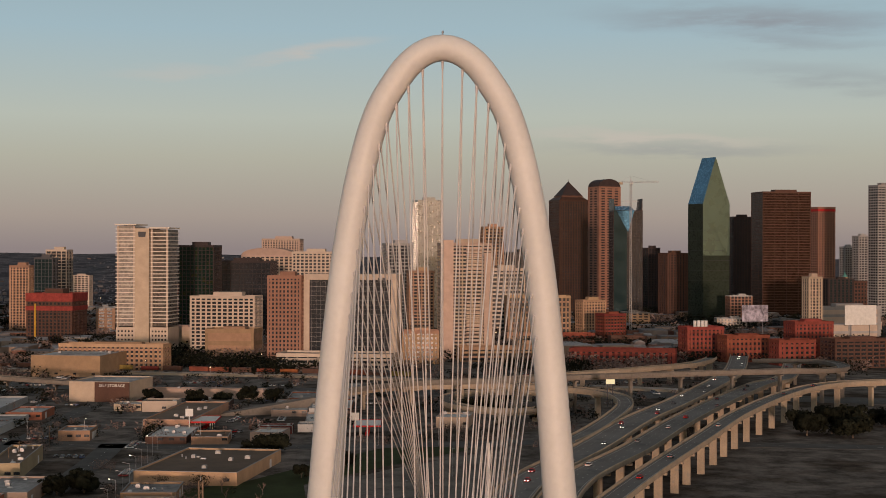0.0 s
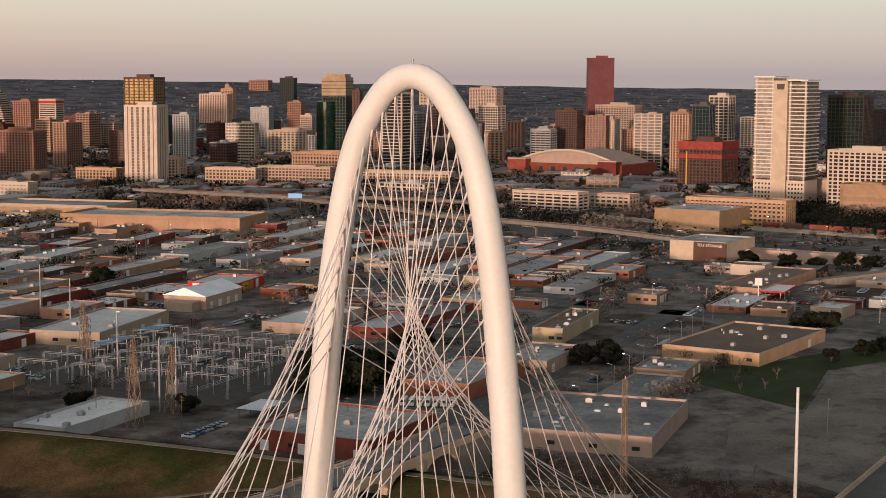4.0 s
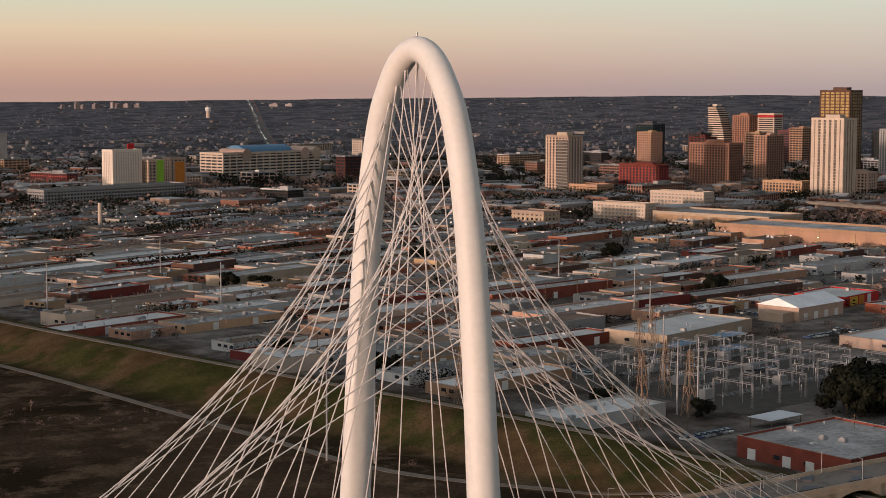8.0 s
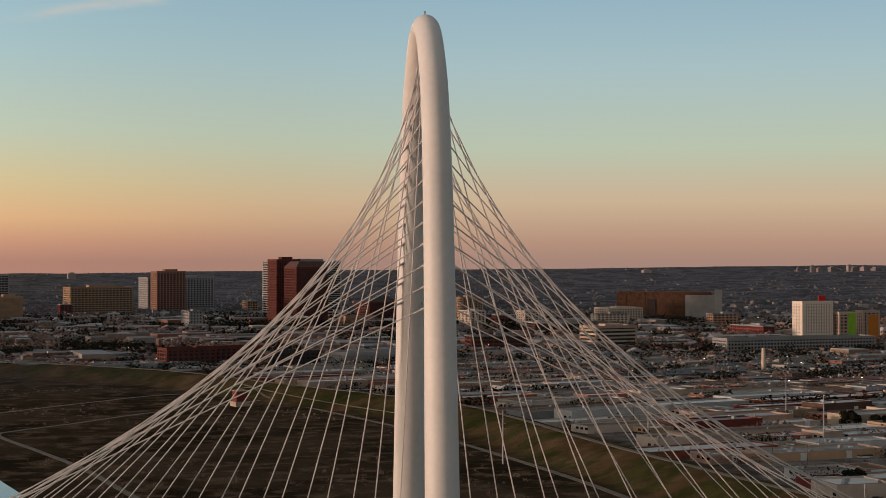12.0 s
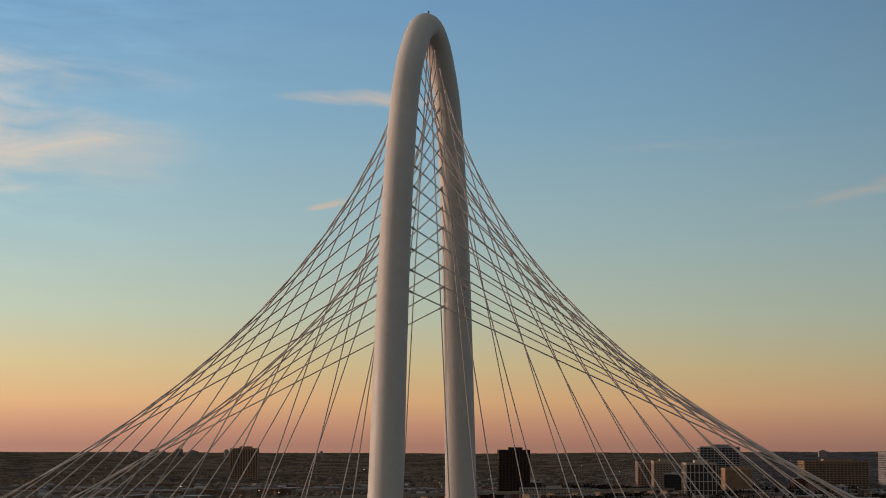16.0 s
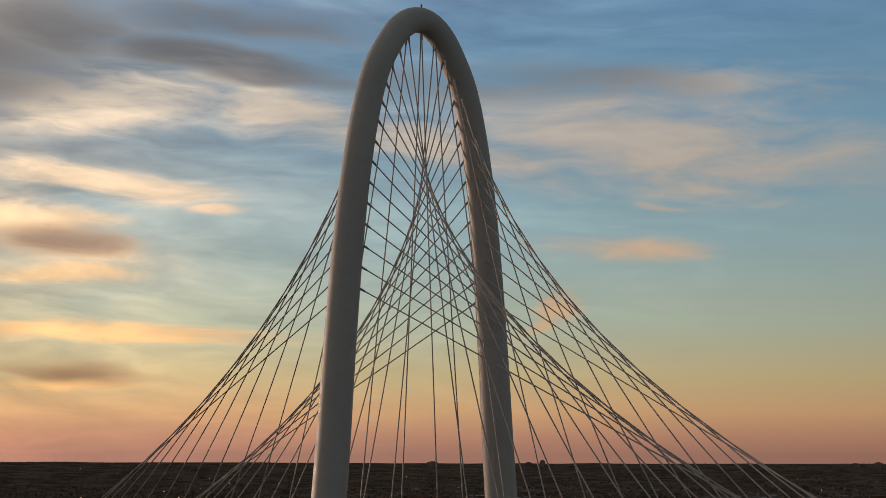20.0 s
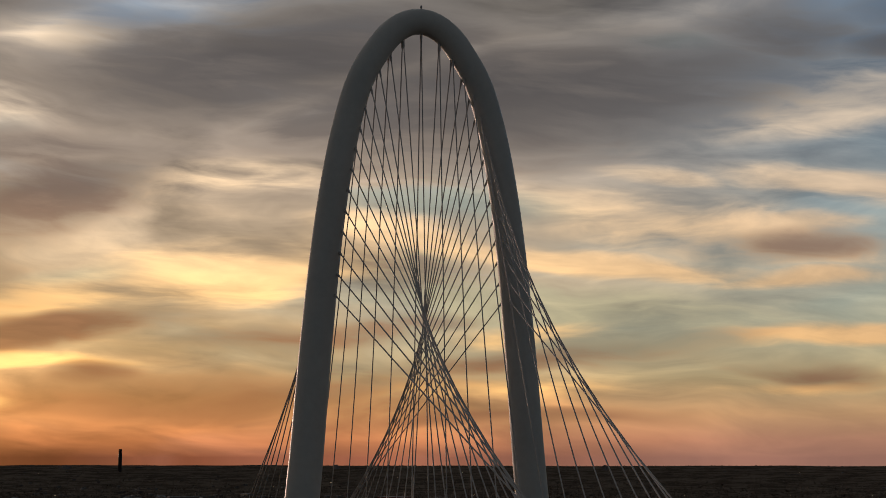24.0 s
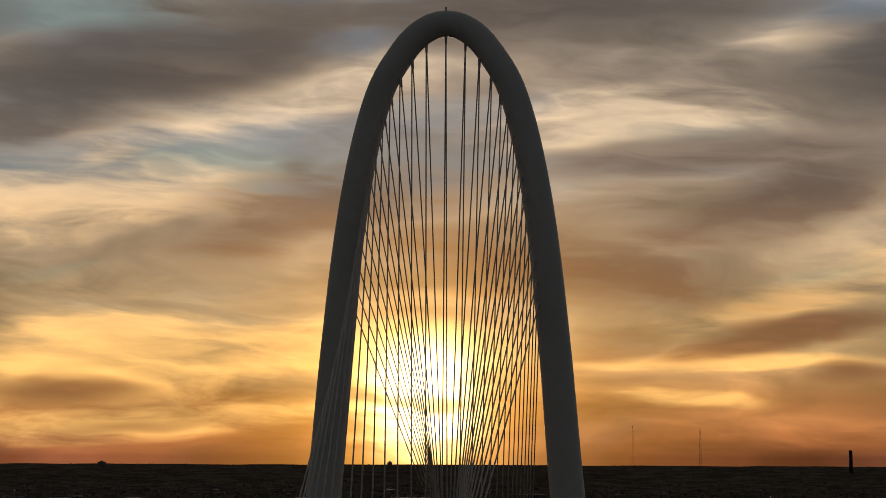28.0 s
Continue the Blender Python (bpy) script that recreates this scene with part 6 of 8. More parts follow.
# far road bridge over the flood plain
far = thing("road_bridge", "long distant concrete road bridge on square piers", "bridge")
LONG = smooth_line([(-1000, 700, 14), (-760, 1290, 14), (-560, 1720, 14), (-350, 2120, 14)], 20)
part("deck", ribbon(LONG, 9, -9, -2.2, 0), CONCRETE, far)
for s in (-1, 1):
    part("parapet", ribbon(LONG, s * 8.8 + 0.2, s * 8.8 - 0.2, 0.004, 1.1), CONCRETE, far)
for i in range(1, len(LONG), 2):
    p, d = LONG[i], LONG[i] - LONG[i - 1]
    part("pier", Shell().box(p.x, p.y, -1, 3.5, 13, p.z - 1.25, math.atan2(d.y, d.x)), CONCRETE, far)

# gravel paths along the levee and the river
for name, label, pts, wide in (
    ("levee_path", "pale gravel track along the levee crest", LEVEE[1:13], 3.4),
    ("berm_path", "pale gravel path along the foot of the levee", [(214, 60), (213, 168), (168, 252), (158, 320), (152, 379), (138, 508), (105, 686), (60, 840), (30, 930), (14, 975), (-37, 982), (-92, 920), (-165, 820), (-200, 780)], 3.6),
    ("river_path", "pale gravel path across the flood plain", [(24, 925), (-20, 872), (-53, 837), (-90, 782), (-118, 745), (-125, 722), (-100, 652), (-72, 573), (-46, 478), (-20, 390), (10, 300)], 3.2),
    ("cross_path", "pale gravel path joining the levee", [(14, 985), (35, 935), (70, 860), (110, 780)], 3.2),
):
    line = [Vector((p.x, p.y, ground_z(p.x, p.y) + 0.10)) for p in smooth_line([(*p, 0) for p in pts], 5)]
    setting(part(name, ribbon(line, wide / 2, -wide / 2, -0.3, 0.0), material("pale_gravel", (0.145, 0.122, 0.098), 0.95, 0, 0.15, 0.15, 1.5)), label, "path")
line = [Vector((p.x, p.y, 0.06)) for p in smooth_line([(-900, 900, 0), (-520, 760, 0), (-330, 722, 0), (-225, 692, 0), (-165, 640, 0), (-133, 585, 0), (-113, 525, 0), (-98, 460, 0), (-106, 370, 0), (-135, 240, 0), (-150, 100, 0), (-150, 0, 0), (-150, -400, 0), (-100, -900, 0)], 12)]
setting(part("water", ribbon(line, 12, -12, -0.6, 0.0), WATER), "still grey river reflecting the sky", "river")

# mast on the bridge's median
mast = thing("bridge_mast", "tall slender white steel mast on the bridge median", "mast", "", pose(153, 0, DECK_Z))
part("mast_pole", Shell().tube((0, 0, 0.05), (0, 0, 45), 0.45, 0.28, 14), WHITE_STEEL, mast)
part("base_plate", Shell().tube((0, 0, 0), (0, 0, 0.5), 0.8, None, 14), CONCRETE, mast)

# ---- the low warehouse district ----
ROOF_WHITE = material("white_roof_coating", (0.45, 0.45, 0.445), 0.75, 0, 0.12, 0.06, 0.8, 0.01, 0.2, stain_or_glint=(0.36, 0.35, 0.33))
ROOF_BROWN = material("brown_gravel_roof", (0.145, 0.108, 0.082), 0.9, 0, 0.15, 0.06, 0.9, 0.01, 0.25, stain_or_glint=(0.13, 0.10, 0.08))
ORANGEWALL = material("terracotta_painted_wall", (0.27, 0.105, 0.065), 0.85, 0, 0.12, 0.12, 2.0, 0.01, 0.15)
GREYWALL = material("grey_painted_block_wall", (0.33, 0.33, 0.325), 0.85, 0, 0.1, 0.12, 2.0, 0.01, 0.3, hue=0.02)
WALLS = [BRICK, TAN, TAN, CREAM, CREAM, GREYWALL, GREYWALL, WHITECON, ORANGEWALL, BROWNSTONE, GREYCON]
ROOFS = [ROOF_GREY, ROOF_GREY, ROOF_GREY, ROOF_GREY, ROOF_WHITE, ROOF_WHITE, ROOF_WHITE, ROOF_BROWN, ROOF_BROWN]
DOOR = Shell().box(0, 0, 0, 3.4, 0.14, 3.6).mesh("dock_door", WHITEPAINT)
PANE = Shell().box(0, 0, 0, 2.6, 0.12, 1.3).mesh("window_pane", GLASS)
UNIT = Shell().box(0, 0, 0, 2.4, 1.8, 1.3).box(0, 0, 1.3, 1.5, 1.3, 0.25).mesh("roof_unit", STEEL)
SKYLIGHT = Shell().prism([(-1.2, -0.8), (1.2, -0.8), (1.2, 0.8), (-1.2, 0.8)], 0, 0.5, [(-0.9, -0.5), (0.9, -0.5), (0.9, 0.5), (-0.9, 0.5)]).mesh("skylight", ROOF_WHITE)
VENT = Shell().tube((0, 0, 0), (0, 0, 0.9), 0.35, None, 8).tube((0, 0, 0.9), (0, 0, 1.15), 0.55, 0.3, 8).mesh("roof_vent", STEEL)
WALL_WORDS = {id(BRICK): "red brick", id(TAN): "tan brick", id(CREAM): "cream rendered", id(GREYWALL): "grey block", id(ORANGEWALL): "terracotta painted", id(BROWNSTONE): "brown brick", id(WHITECON): "white"}
ROOF_WORDS = {id(ROOF_GREY): "patched grey flat roof", id(ROOF_WHITE): "white coated flat roof", id(ROOF_BROWN): "brown gravel roof", id(ROOF_METAL): "pale metal roof"}


def warehouse(x, y, turn, w, d, h, wall, roof, rng, name="warehouse", label="", units=None, doors=None):
    """A low building: four parapet walls, a sunk roof with its plant, dock doors and windows."""
    ob = thing(name, label or "low %s warehouse with a %s" % (WALL_WORDS.get(id(wall), "plain"), ROOF_WORDS.get(id(roof), "flat roof")), "warehouse", "" if label else "low warehouses of the district", pose(x, y, ground_z(x, y) - 0.3, rz=turn))
    part("parapet_wall", Shell().ring(w - 0.7, d - 0.7, 0, h + 0.7, 0.35), wall, ob)
    part("roof", Shell().box(0, 0, h - 0.4, w - 0.72, d - 0.72, 0.4), roof, ob)
    part("coping", Shell().ring(w - 0.75, d - 0.75, h + 0.704, h + 0.85, 0.46), GREYCON, ob)
    area = w * d
    for _ in range(units if units is not None else min(8, int(area / 180) + rng.randint(0, 2))):
        mesh = rng.choice([UNIT, UNIT, SKYLIGHT, VENT, SKYLIGHT])
        part(mesh.name.split(".")[0], mesh, None, ob).matrix_local = pose(rng.uniform(-0.42, 0.42) * w, rng.uniform(-0.42, 0.42) * d, h + 0.01, rz=rng.choice((0, 90)))
    n = doors if doors is not None else rng.randint(1, 4)
    for i in range(n):
        s = rng.choice((-1, 1))
        at = -w * 0.4 + w * 0.8 * (i + rng.uniform(0.1, 0.9)) / max(n, 1)
        part("dock_door", DOOR, None, ob).matrix_local = pose(at, s * (d / 2 + 0.02), 0.4)
    for i in range(rng.randint(1, 3)):
        part("window_pane", PANE, None, ob).matrix_local = pose(-w / 2 - 0.02, -d * 0.4 + d * 0.8 * i / 3, 2.2, rz=90)
    return ob


def island_material(name, stops, rough=0.8):
    """Many joined pieces, each with a colour of its own."""
    m = bpy.data.materials.new(name)
    m.use_nodes = True
    n = Nodes(m.node_tree)
    geo = n.add("ShaderNodeNewGeometry")
    grain = n.noise(geo.outputs["Position"], 0.15, 4.0, 0.6)
    pick = n.ramp(geo.outputs["Random Per Island"], stops, "CONSTANT")
    base = n.mix(n.span(grain, 0.3, 0.7, 0.0, 0.5), pick, n.mix(1.0, pick, (0.55, 0.55, 0.55), "MULTIPLY"))
    shader = n.add("ShaderNodeBsdfPrincipled")
    n.put(shader.inputs["Base Color"], base)
    shader.inputs["Roughness"].default_value = rough
    n.put(n.add("ShaderNodeOutputMaterial").inputs[0], shader.outputs[0])
    return m


MIXED_WALL = island_material("mixed_walls", [(0.0, (0.20, 0.075, 0.05)), (0.2, (0.30, 0.23, 0.17)), (0.42, (0.36, 0.33, 0.29)), (0.62, (0.27, 0.27, 0.27)), (0.78, (0.13, 0.085, 0.065)), (0.92, (0.46, 0.46, 0.45))])
MIXED_ROOF = island_material("mixed_roofs", [(0.0, (0.13, 0.13, 0.133)), (0.26, (0.27, 0.27, 0.27)), (0.36, (0.095, 0.075, 0.06)), (0.60, (0.06, 0.06, 0.065)), (0.82, (0.17, 0.162, 0.158)), (0.90, (0.14, 0.052, 0.038))])
FAR_WALL = island_material("far_house_walls", [(0.0, (0.17, 0.075, 0.05)), (0.3, (0.22, 0.15, 0.11)), (0.55, (0.24, 0.195, 0.16)), (0.75, (0.15, 0.13, 0.125)), (0.94, (0.32, 0.28, 0.25))])
FAR_ROOF = island_material("far_house_roofs", [(0.0, (0.13, 0.125, 0.13)), (0.35, (0.20, 0.195, 0.20)), (0.6, (0.10, 0.085, 0.08)), (0.8, (0.30, 0.295, 0.30))])

# plots kept free for things of their own: x, y, radius
KEEP = [(370, 330, 62), (415, 300, 48), (330, 262, 30), (376, 237, 27), (292, 187, 36), (400, 192, 34), (452, 196, 24), (540, 222, 38), (535, 134, 48), (530, 425, 28), (430, 408, 42), (590, 60, 62), (520, 60, 60), (430, 60, 60), (692, 82, 20), (735, 38, 18), (745, 190, 58), (700, 172, 22), (880, 270, 36), (890, 212, 44), (655, 128, 16), (345, 125, 46), (590, 455, 24), (500, 338, 34), (500, 296, 28)]


def streets_clear(x, y, r):
    for px, py, pr in KEEP:
        if math.hypot(x - px, y - py) < pr + r * 0.6:
            return False
    for road, half in ROADS:
        for a, b in zip(road, road[1:]):
            dx, dy = b[0] - a[0], b[1] - a[1]
            t = min(max(((x - a[0]) * dx + (y - a[1]) * dy) / (dx * dx + dy * dy), 0), 1)
            if math.hypot(x - a[0] - dx * t, y - a[1] - dy * t) < half + r * 0.55:
                return False
    return True


ROADS = [([(1020, 560), (985, 400), (960, 250), (950, 140), (945, 20), (930, -120)], 26), ([(690, 760), (660, 480), (640, 300), (625, 180), (628, 110), (645, 40), (660, -60)], 12),
         ([(338, 218), (420, 230), (520, 241), (633, 252), (745, 262), (900, 275)], 8), ([(280, 143), (320, 168), (365, 178), (426, 183), (540, 192), (633, 203)], 9),
         ([(1065, 900), (1056, 801), (1058, 714), (1084, 644), (1101, 600)], 12), ([(1050, 720), (1003, 598), (961, 524), (941, 465), (915, 300)], 12)]


def district():
    rng = random.Random(5)
    walls, roofs, bits = Shell(), Shell(), Shell()
    made = 0
    spots = []
    for row in range(0, 78):
        v = 60 + row * 22.5 + (row // 2) * 6.0
        u = -260.0 + rng.uniform(0, 40)
        while u < 1500:
            w = rng.choice((14, 19, 26, 34, 44, 56, 72, 90)) * rng.uniform(0.85, 1.15)
            d = 22.0 * rng.uniform(0.72, 1.0)
            gap = rng.choice((1.2, 1.6, 2, 3, 4, 6, 12))
            uu = u + w / 2
            u += w + gap
            turn = 5 + 16 * smooth(330, 720, v)
            a = radians(turn)
            x, y = uu * math.cos(a) - (v - 330) * math.sin(a) + 60, 330 + uu * math.sin(a) * 0.85 + (v - 330) * math.cos(a)
            q = levee_side(x, y) if x < 700 else 500
            if q < 44 + w * 0.06 or y < 80 or rng.random() < 0.05:
                continue
            far = math.hypot(x, y)
            if far > 1450 or (x > 905 and y < 480) or (x > 1010) or not streets_clear(x, y, min(max(w, d) * 0.5, 30)):
                continue
            if far > 1230 and -0.2 < math.atan2(y, x) < 0.9:
                continue
            spots.append((far, x + rng.uniform(-1, 1), y + rng.uniform(-3, 3), turn + rng.choice((0, 0, 0, 1, -1, 2)), w, d))
    spots.sort()
    for far, x, y, turn, w, d in spots:
        h = rng.choice((3.0, 3.4, 3.8, 4.2, 4.8, 6.0))
        if made < 290:
            made += 1
            warehouse(x, y, turn, w, d, h, rng.choice(WALLS), rng.choice(ROOFS), rng, units=None if far < 700 else 2, doors=None if far < 700 else 1)
        else:
            a = radians(turn)
            walls.box(x, y, 0, w, d, h, a)
            roofs.box(x, y, h + 0.004, w - 0.8, d - 0.8, 0.25, a)
            for _ in range(3):
                bits.box(x + rng.uniform(-0.3, 0.3) * w, y + rng.uniform(-0.3, 0.3) * d, h + 0.26, 2.2, 1.8, 1.2, a)
    if walls.v:
        ob = tagged(part("outlying_warehouses", walls, MIXED_WALL), "far low warehouses in brick, tan and white", "warehouse", kind="stuff")
        part("flat_roofs", roofs, MIXED_ROOF, ob)
        part("roof_units", bits, STEEL, ob)


PALEYELLOW = material("pale_yellow_render", (0.34, 0.27, 0.175), 0.85, 0, 0.1, 0.1, 2.0)
district()
rng = random.Random(21)
# single low buildings that stand out
warehouse(292, 191, 3, 48, 44, 6.5, BRICK, ROOF_GREY, rng, "brick_workshop", "red brick workshop with white roller doors and a patched roof", 7, 0)
for i, y0 in enumerate((204, 190, 181, 170)):
    door = new("roller_door", Shell().box(0, 0, 0, 0.16, 3.2, 3.4).mesh("roller_door", WHITEPAINT))
    door.parent = bpy.data.objects["brick_workshop"]
    door.matrix_local = pose(-24.1, y0 - 188, 0.4)
warehouse(396, 201, 4, 56, 27, 6.0, ORANGEWALL, ROOF_GREY, rng, "brick_store", "terracotta-walled store with grey roofs in two levels", 5, 1)
warehouse(452, 196, 6, 44, 22, 5.5, CREAM, ROOF_GREY, rng, "rendered_store", "cream rendered store with domed roof plant", 8, 2)
warehouse(538, 222, 9, 66, 14, 6.5, PALEYELLOW, ROOF_BROWN, rng, "yellow_store", "pale yellow corner store with a cluttered roof", 9, 1)
warehouse(535, 134, -4, 80, 44, 5.2, TAN, ROOF_BROWN, rng, "tan_depot", "long tan depot with a brown roof above a lawn", 9, 2)
warehouse(345.5, 125, 10, 64, 52, 6.2, CREAM, ROOF_GREY, rng, "large_store", "large store with a worn grey roof and graffiti-marked wall", 12, 0)
warehouse(428, 408, 14, 74, 34, 6.0, CREAM, ROOF_WHITE, rng, "long_store", "cream long store with strip windows", 5, 4)
warehouse(500, 338, 8, 60, 26, 4.6, CREAM, ROOF_WHITE, rng, "office_annexe", "low cream office with a white roof beside a yard", 5, 3)
warehouse(590, 455, 14, 40, 30, 5.0, REDPAINT, ROOF_WHITE, rng, "mural_shop", "low shop with a red and yellow painted wall", 3, 0)
mural = bpy.data.objects["mural_shop"]
for k, (paint, long) in enumerate(((YELLOWPAINT, 9), (ORANGEPAINT, 6), (WHITEPAINT, 4))):
    part("mural_panel", Shell().box(-20.2, -6 + k * 8, 0.5, 0.2, long, 4.6).box(-10 + k * 9, -15.2, 0.5, long, 0.2, 4.6), paint, mural, "brightly painted mural panel")
warehouse(500, 296, 8, 50, 20, 5.0, BRICK, ROOF_GREY, rng, "red_shed", "red-walled shed with flat grey roof", 3, 2)
store = warehouse(880, 270, -4, 48, 40, 12.5, CREAM, ROOF_GREY, rng, "storage_building", "beige and brown self-storage building", 2, 0)
part("brown_wall", Shell().box(-24.25, -8.5, 0.3, 0.4, 23, 12.6), BROWNSTONE, store, "dusty brown wall panel")
words = bpy.data.curves.new("sign_text", "FONT")
words.body, words.size, words.extrude, words.align_x = "SELF STORAGE", 2.6, 0.05, "CENTER"
sign = new("sign_lettering", words)
sign.data.materials.append(WHITEPAINT)
sign.parent = store
tagged(sign, "white letters reading SELF STORAGE")
sign.matrix_local = pose(-24.55, -8.5, 10.0, 90, 0, -90)
warehouse(1090, 350, -4, 70, 55, 16, TAN, ROOF_GREY, rng, "office_slab", "long tan office slab with rows of small windows", 6, 0)
warehouse(745, 190, 0, 105, 26, 6, TAN, ROOF_BROWN, rng, "shopping_strip", "long tan shopping strip with lit shopfronts", 8, 0)
warehouse(890, 212, -4, 10, 84, 6, CREAM, ROOF_GREY, rng, "retaining_hall", "long cream wall-like hall beside the motorway", 2, 0)
warehouse(655, 128, -3, 22, 16, 5, CREAM, ROOF_WHITE, rng, "restaurant", "small white and red restaurant", 3, 0)
warehouse(735, 38, -3, 26, 18, 5.5, CREAM, ROOF_WHITE, rng, "shop", "small cream shop with a white roof", 3, 0)


def gabled_hall(x, y, turn, w, d, h):
    ob = thing("gabled_hall", "cream hall with a white pitched metal roof", "warehouse", "", pose(x, y, -0.2, rz=turn))
    part("hall_wall", Shell().box(0, 0, 0, w, d, h), CREAM, ob)
    shell = Shell()
    shell.v = [(-w / 2 - 0.6, -d / 2 - 0.6, h + 0.01), (w / 2 + 0.6, -d / 2 - 0.6, h + 0.01), (w / 2 + 0.6, d / 2 + 0.6, h + 0.01), (-w / 2 - 0.6, d / 2 + 0.6, h + 0.01), (-w / 2 - 0.6, 0, h + 4.2), (w / 2 + 0.6, 0, h + 4.2)]
    shell.f = [(0, 1, 5, 4), (2, 3, 4, 5), (0, 4, 3), (1, 2, 5), (3, 2, 1, 0)]
    part("pitched_roof", shell, ROOF_METAL, ob, "white standing-seam metal roof")
    for i in range(4):
        part("dock_door", DOOR, None, ob).matrix_local = pose(-w * 0.35 + i * w * 0.23, -d / 2 - 0.02, 0.3)
    part("porch", Shell().box(-w / 2 - 5, -2, 0, 9.9, d * 0.6, h * 0.7), CREAM, ob)


gabled_hall(531, 427, 10, 42, 24, 7)


def petrol_station(x, y, turn):
    ob = thing("petrol_station", "petrol station canopy with a red edge", "petrol station", "", pose(x, y, 0, rz=turn))
    part("canopy", Shell().box(0, 0, 5.0, 30, 14, 0.6), WHITEPAINT, ob)
    part("red_fascia", Shell().ring(30, 14, 4.9, 5.8, 0.2), REDPAINT, ob)
    for dx in (-11, 0, 11):
        for dy in (-4, 4):
            part("post", Shell().box(dx, dy, 0, 0.4, 0.4, 5.0), WHITEPAINT, ob)
        part("pump", Shell().box(dx, 0, 0.1, 0.8, 2.2, 1.8), REDPAINT, ob)
    part("price_sign", Shell().box(-20, 6, 0, 0.5, 0.5, 9).box(-20, 6, 9, 0.6, 4, 4), WHITEPAINT, ob)


petrol_station(692, 82, 5)
petrol_station(705, 172, 5)


# ---- substation ----
def lattice(shell, x, y, z, h, w, top, fine=1.0):
    """A tapering four-legged lattice."""
    n = max(3, int(h / (w * 1.4)))
    for k in range(n):
        za, zb = z + h * k / n, z + h * (k + 1) / n
        wa, wb = w + (top - w) * k / n, w + (top - w) * (k + 1) / n
        c = ((-1, -1), (1, -1), (1, 1), (-1, 1))
        for i in range(4):
            j = (i + 1) % 4
            shell.tube((x + c[i][0] * wa / 2, y + c[i][1] * wa / 2, za), (x + c[i][0] * wb / 2, y + c[i][1] * wb / 2, zb), 0.13 * fine, None, 4)
            shell.tube((x + c[i][0] * wa / 2, y + c[i][1] * wa / 2, za), (x + c[j][0] * wb / 2, y + c[j][1] * wb / 2, zb), 0.08 * fine, None, 3)
            shell.tube((x + c[j][0] * wa / 2, y + c[j][1] * wa / 2, za), (x + c[i][0] * wb / 2, y + c[i][1] * wb / 2, zb), 0.08 * fine, None, 3)
    return shell


RUST = material("rusty_lattice_steel", (0.24, 0.17, 0.12), 0.7, 0.3, 0.2, 0.5, 4.0)


def pylon(x, y, h, arms=3):
    z = ground_z(x, y) - 0.3
    ob = thing("lattice_pylon", "rusty brown lattice steel transmission tower", "pylon", "lattice pylons", pose(x, y, z))
    part("lattice_body", lattice(Shell(), 0, 0, 0, h, h * 0.17, 0.9), RUST, ob)
    for i in range(arms):
        zz = h - 1.5 - i * h * 0.12
        arm = part("cross_arm", Shell().tube((-h * 0.13, 0, zz), (h * 0.13, 0, zz), 0.14, None, 4).tube((-h * 0.13, 0, zz), (0, 0, zz + 1.2), 0.08, None, 3).tube((h * 0.13, 0, zz), (0, 0, zz + 1.2), 0.08, None, 3), RUST, ob)
        for s in (-1, 1):
            part("insulator", Shell().tube((s * h * 0.125, 0, zz - 1.4), (s * h * 0.125, 0, zz), 0.12, None, 6), DARKSTEEL, arm)


slim = thing("lattice_mast", "slender brown lattice steel mast behind the levee", "mast", "", pose(266, 82, ground_z(266, 82) - 0.3))
part("lattice_body", lattice(Shell(), 0, 0, 0, 35, 1.5, 1.1, 0.8), RUST, slim)
part("base_block", Shell().box(0, 0, 0, 2.2, 2.2, 0.6), CONCRETE, slim)
part("head_light", Shell().tube((0, 0, 35), (0, 0, 36), 0.15, 0.1, 6), STEEL, slim)


def steel_pole(x, y, h, arms=0):
    z = ground_z(x, y) - 0.3
    ob = thing("steel_pole", "tall tapered galvanised steel line pole", "utility pole", "tall steel line poles", pose(x, y, z, rz=35))
    part("shaft", Shell().tube((0, 0, 0), (0, 0, h), 0.42, 0.22, 8), STEEL, ob)
    for i in range(arms):
        part("cross_arm", Shell().tube((-1.9, 0, h - 1.5 - i * 2.4), (1.9, 0, h - 1.2 - i * 2.4), 0.1, None, 5), STEEL, ob)


for x, y, h in ((240, 323, 24), (272, 262, 26), (318, 300, 22), (352, 352, 22), (392, 388, 20), (300, 268, 24)):
    pylon(x, y, h)
for x, y, h, arms in ((158, 281, 29, 6), (168, 269, 29, 6), (294, 612, 26, 0), (298, 272, 27, 0), (310, 274, 27, 0), (345, 330, 26, 0), (124, 905, 30, 0), (210, 640, 28, 0), (420, 420, 26, 0), (455, 470, 26, 0), (520, 610, 26, 0), (330, 760, 26, 0), (470, 300, 24, 0), (560, 330, 24, 0), (640, 420, 24, 0), (260, 860, 26, 0), (95, 640, 25, 4), (118, 560, 25, 4)):
    steel_pole(x, y, h, arms)


